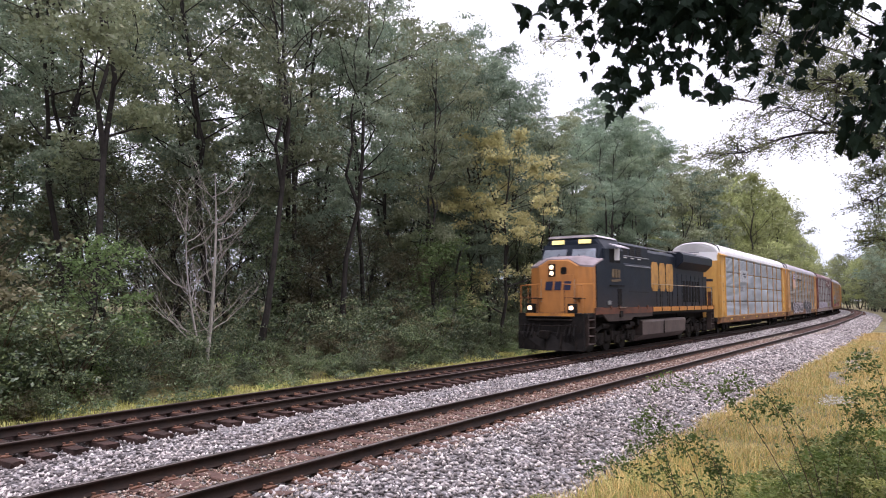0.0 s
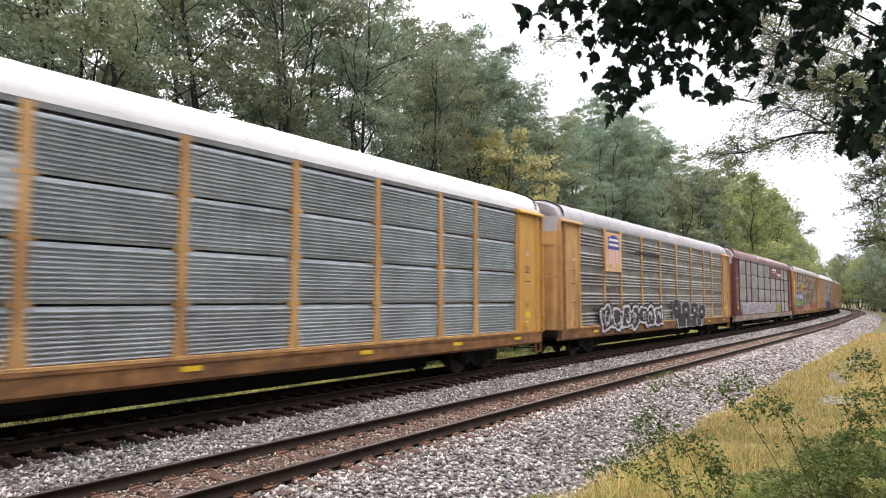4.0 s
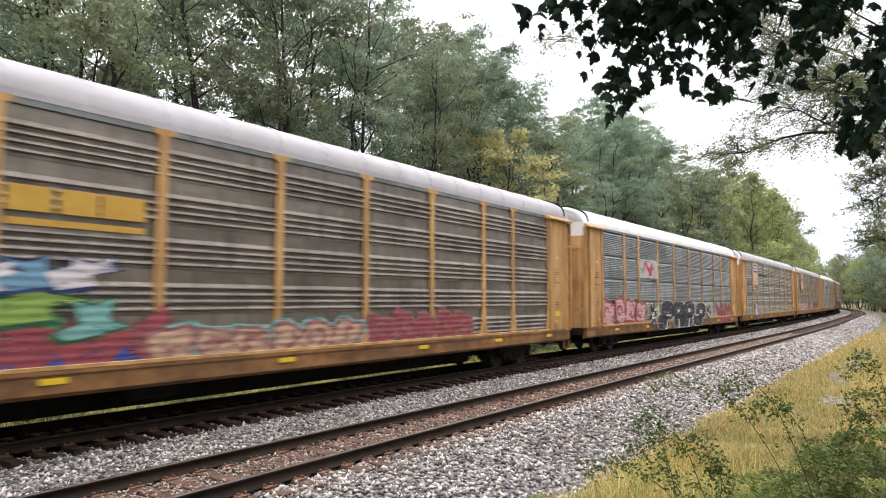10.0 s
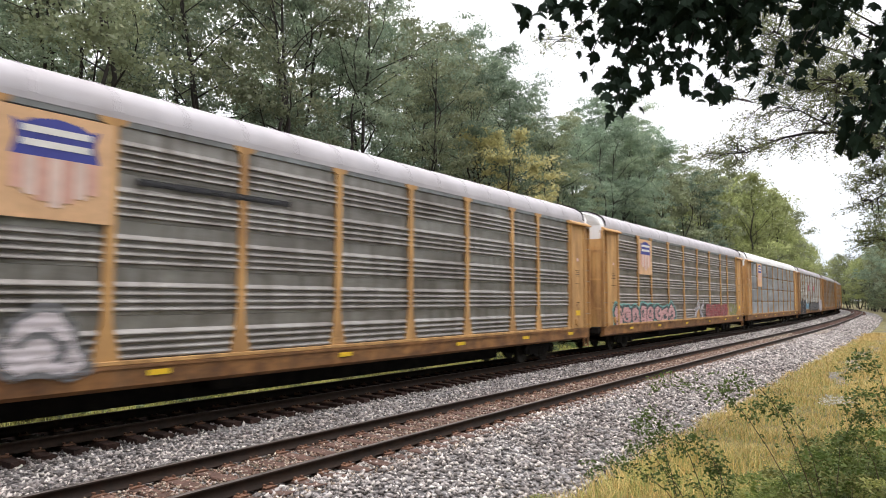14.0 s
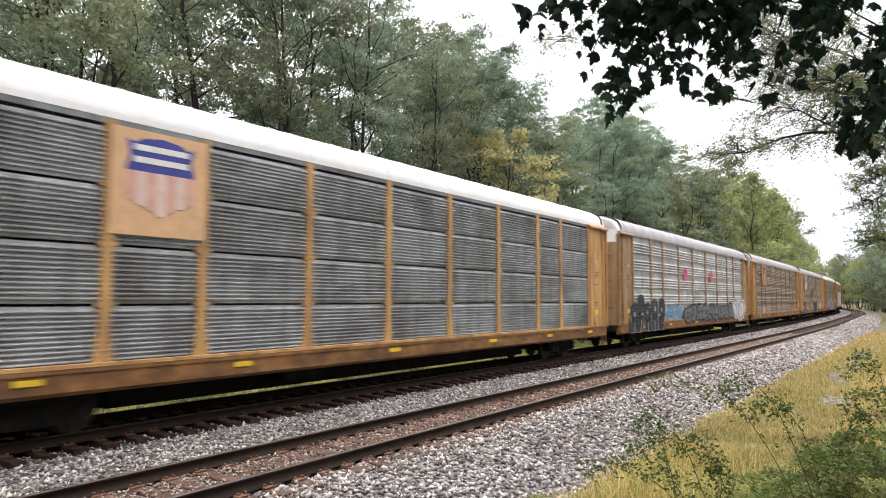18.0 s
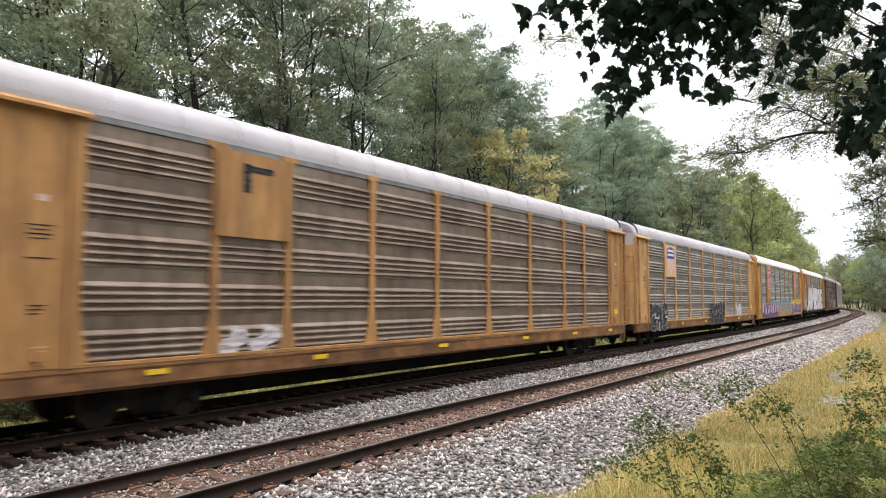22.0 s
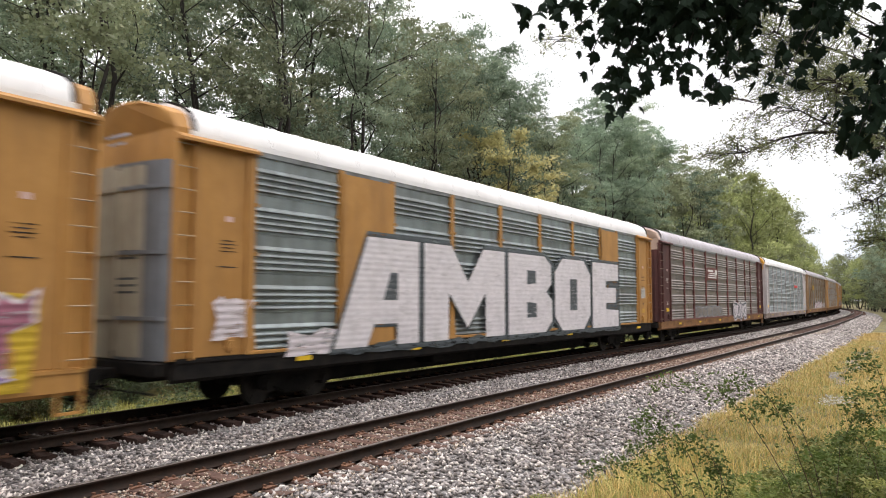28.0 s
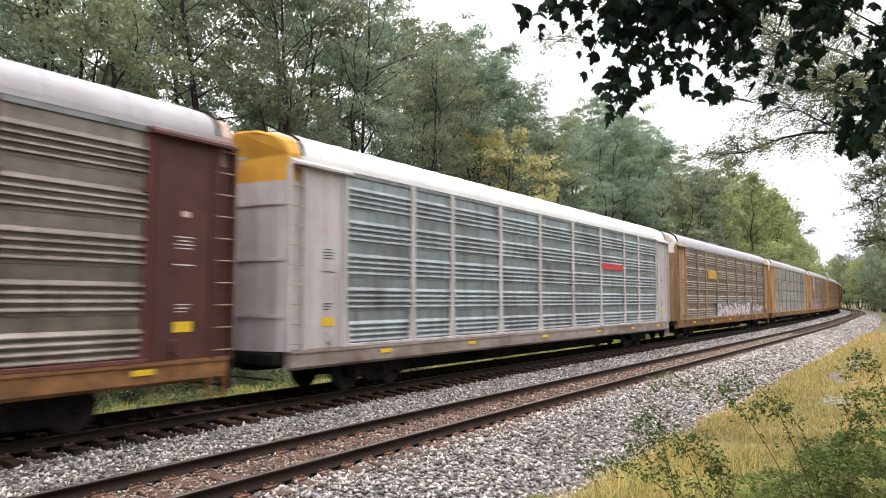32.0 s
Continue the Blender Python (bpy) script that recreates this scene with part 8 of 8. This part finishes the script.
def maple_tree():
    rng = random.Random(4)
    root = empty("maple_tree", Matrix(), "maple whose backlit-dark lobed leaves hang against the sky", "tree")
    shapes = [maple_leaf(i) for i in range(6)]
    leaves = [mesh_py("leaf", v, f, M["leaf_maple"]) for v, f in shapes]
    trunk, limb, acc = [[], []], [[], []], [[], []]
    gz = float(ground_z([5.2], [2.6])[0])
    tube(trunk, [(5.2, 2.6, gz - 0.1), (5.1, 2.7, 1.5), (5.2, 2.7, 3.4), (5.1, 2.8, 5.2), (5.3, 2.8, 7.4), (5.2, 2.9, 9.5)], [0.2, 0.15, 0.14, 0.12, 0.08, 0.03], 10)
    tube(limb, [(5.1, 2.75, 4.3), (4.5, 3.5, 4.9), (3.9, 4.1, 5.0), (3.2, 4.2, 4.95), (2.3, 4.15, 4.75), (1.4, 4.05, 4.5), (0.6, 4.0, 4.25)], [0.06, 0.05, 0.04, 0.034, 0.026, 0.018, 0.008], 7)
    # twigs: start, end, leaves on each, spread
    twigs = [((1.5, 4.05, 4.5), (0.50, 3.95, 4.02), 56, 0.07), ((1.8, 4.1, 4.55), (0.72, 4.0, 4.02), 80, 0.1), ((2.1, 4.1, 4.6), (1.0, 4.0, 3.98), 110, 0.12), ((2.3, 4.1, 4.6), (1.35, 4.0, 3.94), 110, 0.12),
             ((2.4, 4.15, 4.6), (1.62, 4.0, 3.92), 90, 0.1), ((1.35, 4.05, 4.3), (0.99, 3.95, 3.40), 84, 0.06), ((1.2, 4.05, 4.1), (0.86, 3.95, 3.72), 30, 0.06), ((1.6, 4.05, 4.2), (1.18, 3.95, 3.56), 56, 0.07),
             ((1.7, 4.05, 4.2), (1.36, 3.95, 3.62), 34, 0.06), ((1.95, 4.1, 4.3), (1.57, 4.0, 3.46), 74, 0.065), ((2.0, 4.1, 4.3), (1.72, 4.0, 3.62), 34, 0.06), ((2.5, 4.15, 4.6), (1.98, 4.0, 3.58), 54, 0.08),
             ((2.7, 4.15, 4.5), (2.12, 4.0, 3.78), 44, 0.08), ((3.3, 4.2, 4.7), (2.42, 4.05, 3.20), 120, 0.075), ((3.4, 4.2, 4.6), (2.58, 4.1, 3.40), 120, 0.09), ((3.3, 4.2, 4.4), (2.6, 4.1, 3.78), 110, 0.1),
             ((3.2, 4.2, 4.8), (2.3, 4.1, 4.12), 90, 0.11)]
    rest_v, rest_f, off, single = [], [], 0, 0
    for a, b, n, wide in twigs:
        a, b = np.array(a), np.array(b)
        f = np.linspace(0, 1, 6)
        p = a + (b - a) * f[:, None]
        p[:, 2] += 0.12 * np.sin(f * 3.14)
        p[1:-1] += np.array([[rng.gauss(0, 0.025) for _ in range(3)] for _ in range(4)])
        tube(acc, p, 0.010 * (1.15 - f), 5)
        for k in range(int(n * (1.65 if a[2] > 4.45 else 1.5))):
            fr = rng.uniform(0.08, 1.0)
            c = [np.interp(fr, f, p[:, i]) for i in range(3)]
            at = (c[0] + rng.gauss(0, wide), c[1] + rng.gauss(0, 0.11), c[2] + rng.gauss(0, wide * 0.6) - 0.02)
            rot, s, j = (rng.gauss(0, 30), rng.gauss(0, 34), rng.gauss(0, 45)), rng.uniform(0.45, 0.86), rng.randrange(6)
            if k % 6 == 0:
                ob = put("leaf", leaves[j], root, at, rot=rot)
                ob.scale = (s, s, s)
            else:
                m = pose(*at, *rot)
                rest_v += [tuple(m @ (Vector(q) * s)) for q in shapes[j][0]]
                rest_f += [tuple(i + off for i in q) for q in shapes[j][1]]
                off += len(shapes[j][0])
    put("trunk", tube_mesh("trunk", trunk, M["bark"]), root)
    put("branch", tube_mesh("branch", limb, M["bark"]), root)
    put("twig", tube_mesh("twig", acc, M["bark"]), root)
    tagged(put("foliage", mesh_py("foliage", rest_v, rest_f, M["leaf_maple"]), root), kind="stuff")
    # the crown over the trunk, out of view
    g = np.random.default_rng(2)
    cen = np.array([5.4, 2.6, 7.8]) + g.standard_normal((2600, 3)) * np.array([0.8, 0.7, 0.9])
    v, f = leaf_quads(g, cen, 0.09, 0.6)
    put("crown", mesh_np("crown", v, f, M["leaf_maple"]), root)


maple_tree()


# ---- brambles and weeds on the bank in front of the camera ----
def bramble(seed, base, tips, label, heads=None):
    rng = np.random.default_rng(seed)
    z0 = float(ground_z([base[0]], [base[1]])[0])
    root = empty("bramble", Matrix(), label, "bramble", "brambles on the bank")
    cen = []
    for tx, ty, tz in tips:
        b = np.array([base[0] + rng.normal(0, 0.15), base[1] + rng.normal(0, 0.15), z0 - 0.05])
        e = np.array([tx, ty, tz])
        f = np.linspace(0, 1, 12)
        p = b + (e - b) * (f ** 1.25)[:, None]
        p[:, 2] = b[2] + (e[2] - b[2]) * np.sin(f * 1.9) / math.sin(1.9) if e[2] > b[2] else p[:, 2]
        p += np.cumsum(rng.standard_normal((12, 3)) * 0.012, 0)
        acc = [[], []]
        tube(acc, p, 0.0048 * (1.2 - f), 5)
        put("cane", tube_mesh("cane", acc, M["stem"]), root)
        for k in range(64):
            fr = 1.0 - 0.75 * rng.random() ** 1.5
            c = np.array([np.interp(fr, f, p[:, i]) for i in range(3)]) + rng.standard_normal(3) * 0.045
            cen += [c + rng.standard_normal(3) * 0.022 for _ in range(7)]
    v, f = leaf_quads(rng, np.array(cen), 0.017, 0.6, 0.5)
    put("foliage", mesh_np("foliage", v, f, M["leaf_weed"]), root)
    if heads:
        v, f = leaf_quads(rng, np.array(heads) + rng.standard_normal((320, 3)) * np.array([0.075, 0.06, 0.022]), 0.010, 0.5, 0.5)
        tagged(put("seed_head", mesh_np("seed_head", v, f, M["seed_pale"]), root), "pale fluffy seed heads", kind="stuff")


M["leaf_weed"] = leaf_material("bramble_leaves", [(0.0, (0.038, 0.060, 0.014)), (0.6, (0.105, 0.155, 0.036)), (1.0, (0.27, 0.31, 0.08))], 0.35)
M["seed_pale"] = leaf_material("pale_seed_heads", [(0.0, (0.42, 0.40, 0.36)), (1.0, (0.70, 0.68, 0.62))], 0.3)
bramble(1, (3.3, 5.9), [(2.25, 6.0, 1.50), (1.85, 6.2, 1.52), (2.7, 6.0, 1.35), (3.6, 6.2, 1.25)], "arching bramble cane with small green leaves")
bramble(2, (2.3, 5.8), [(1.65, 6.0, 1.12), (1.45, 5.8, 0.98), (1.2, 5.9, 0.85), (2.0, 5.9, 1.05), (2.2, 5.8, 0.95), (1.75, 6.1, 1.25)], "dark-green bramble on the bank")
bramble(3, (4.0, 5.9), [(3.4, 6.0, 1.40), (3.75, 6.1, 1.35), (4.1, 6.2, 1.55), (3.2, 5.9, 1.1), (3.55, 6.0, 1.65)], "tangled bramble with pale seed heads", (3.45, 6.2, 1.42))
M["leaf_grass_green"] = leaf_material("pale_weed_leaves", [(0.0, (0.14, 0.15, 0.05)), (0.6, (0.30, 0.31, 0.10)), (1.0, (0.48, 0.44, 0.17))], 0.4)
M["leaf_herb"] = leaf_material("fresh_weed_leaves", [(0.0, (0.075, 0.105, 0.026)), (0.6, (0.185, 0.235, 0.058)), (1.0, (0.36, 0.38, 0.11))], 0.4)
WEED_WORDS = ("leafy dark-green weed on the grassy bank", "fresh green bushy weed on the grassy bank", "yellowish-green weed among the dry grass")
WEEDS = [shrub_meshes(90 + i, 1.6, 0.62, 30, 110, 0.021, 0.13, M["stem"], (M["leaf_weed"], M["leaf_herb"], M["leaf_grass_green"])[i], thick=0.003) for i in range(3)]


def build_weeds():
    rng = random.Random(8)
    # x, y and how high each one stands
    spots = [(4.7, 7.0, 1.9), (5.1, 7.9, 1.7), (3.0, 6.8, 1.4), (2.4, 5.9, 1.55), (3.4, 5.8, 1.75), (4.0, 5.9, 2.0), (1.55, 6.2, 1.55), (1.95, 6.4, 1.75), (1.85, 5.9, 1.5), (2.3, 6.2, 1.65), (2.55, 6.5, 1.55), (2.75, 6.1, 1.5), (3.05, 6.4, 1.65), (3.3, 6.1, 1.7), (3.35, 6.7, 1.8), (3.65, 6.4, 1.95), (3.9, 6.7, 2.1),
             (4.1, 6.3, 2.1), (4.35, 6.9, 2.2), (4.5, 6.5, 2.2), (3.6, 7.2, 1.7), (4.4, 7.4, 1.9), (4.9, 7.4, 2.1), (1.2, 6.3, 1.35), (2.1, 6.9, 1.35), (5.2, 8.4, 1.8), (5.6, 9.2, 1.6), (4.7, 8.2, 1.6), (2.7, 7.0, 1.2), (1.0, 6.9, 1.1), (2.0, 5.5, 1.2), (2.3, 5.4, 1.25), (2.6, 5.6, 1.3), (2.9, 5.5, 1.35), (3.2, 5.4, 1.45), (3.1, 5.9, 1.4), (3.5, 5.5, 1.5), (3.8, 5.6, 1.6), (1.7, 5.6, 1.15), (1.45, 5.9, 1.2), (3.6, 6.0, 1.55), (2.75, 5.85, 1.35),
             (3.35, 5.75, 1.65), (3.5, 6.05, 1.75), (3.75, 6.2, 1.85), (4.0, 6.55, 1.85), (4.25, 7.0, 1.8), (4.35, 7.3, 1.7), (3.95, 6.9, 1.6), (4.5, 7.7, 1.6), (3.2, 5.6, 1.5), (2.45, 5.7, 1.4), (2.15, 5.75, 1.35), (2.9, 5.75, 1.45)]
    for x, y, h in spots:
        k = rng.choice((0, 0, 1, 0, 2) if x > 3.3 else (1, 2, 1, 0, 1))
        plant("weed", WEEDS[k], 0, 0, WEED_WORDS[k], "weed", h / 1.75 * rng.uniform(0.82, 1.02) * (0.74 if x < 2.7 else 0.95 if x < 3.3 else 1.06), rng.uniform(0, 360), "weeds on the bank", 0.03, (x, y))


build_weeds()
def herb_layer():
    """Low leafy herbs between the weeds and the grass, thick in patches."""
    rng = np.random.default_rng(17)
    n = 150000
    x, y = 0.3 + 6.7 * rng.random(n), 4.8 + 7.2 * rng.random(n) ** 1.2
    patch = hash2(x * 1.7 + 3, y * 1.9) + 0.5 * hash2(x * 5.1, y * 4.7 + 1)
    ok = (patch > 0.10 - 0.36 * (x - 0.8 - (y - 6.4) * 0.28)) & (x < 0.64 * y + 0.4)
    x, y, patch = x[ok], y[ok], patch[ok]
    z = ground_z(x, y) + (0.06 + 0.46 * rng.random(len(x)) * np.clip(0.6 + 0.5 * patch, 0.25, 1.2)) * np.clip((13 - y) / 5, 0.4, 1) + 0.2 * np.clip((7.6 - y) / 1.5, 0, 1) * rng.random(len(x))
    for dark, mat, words in ((True, "leaf_herb", "low green herbs among the dry grass"), (False, "leaf_grass_green", "low yellowish herbs among the dry grass")):
        k = (hash2(x * 2.3 + 1, y * 2.1) > -0.3) == dark
        v, f = leaf_quads(rng, np.stack([x, y, z], 1)[k], 0.022, 0.6, 0.45)
        tagged(put("herbs", mesh_np("herbs", v, f, M[mat])), words, "herbs", kind="stuff")


herb_layer()
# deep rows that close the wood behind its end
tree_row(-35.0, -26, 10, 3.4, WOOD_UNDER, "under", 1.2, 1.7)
tree_row(-41.0, -30, 10, 4.4, WOOD_BACK, "back", 0.65, 0.85)
tree_row(-37.5, -24, 22, 3.8, WOOD_BACK, "back", 0.95, 1.25)
blades("bank_grass", 7000, 2, 14, 3.9, 7.6, 0.5, M["grass_yellow"], "rank dry grass on the bank", 1.0, 0.004)
blades("bank_grass", 9000, 2, 14, 3.9, 7.6, 0.46, M["grass_green"], "rank green grass on the bank", 1.0, 0.004)
blades("rank_grass", 16000, -10, 4, 3.9, 15, 0.4, M["grass_yellow"], "rank dry grass on the top of the bank", 1.0, 0.005)
motions()
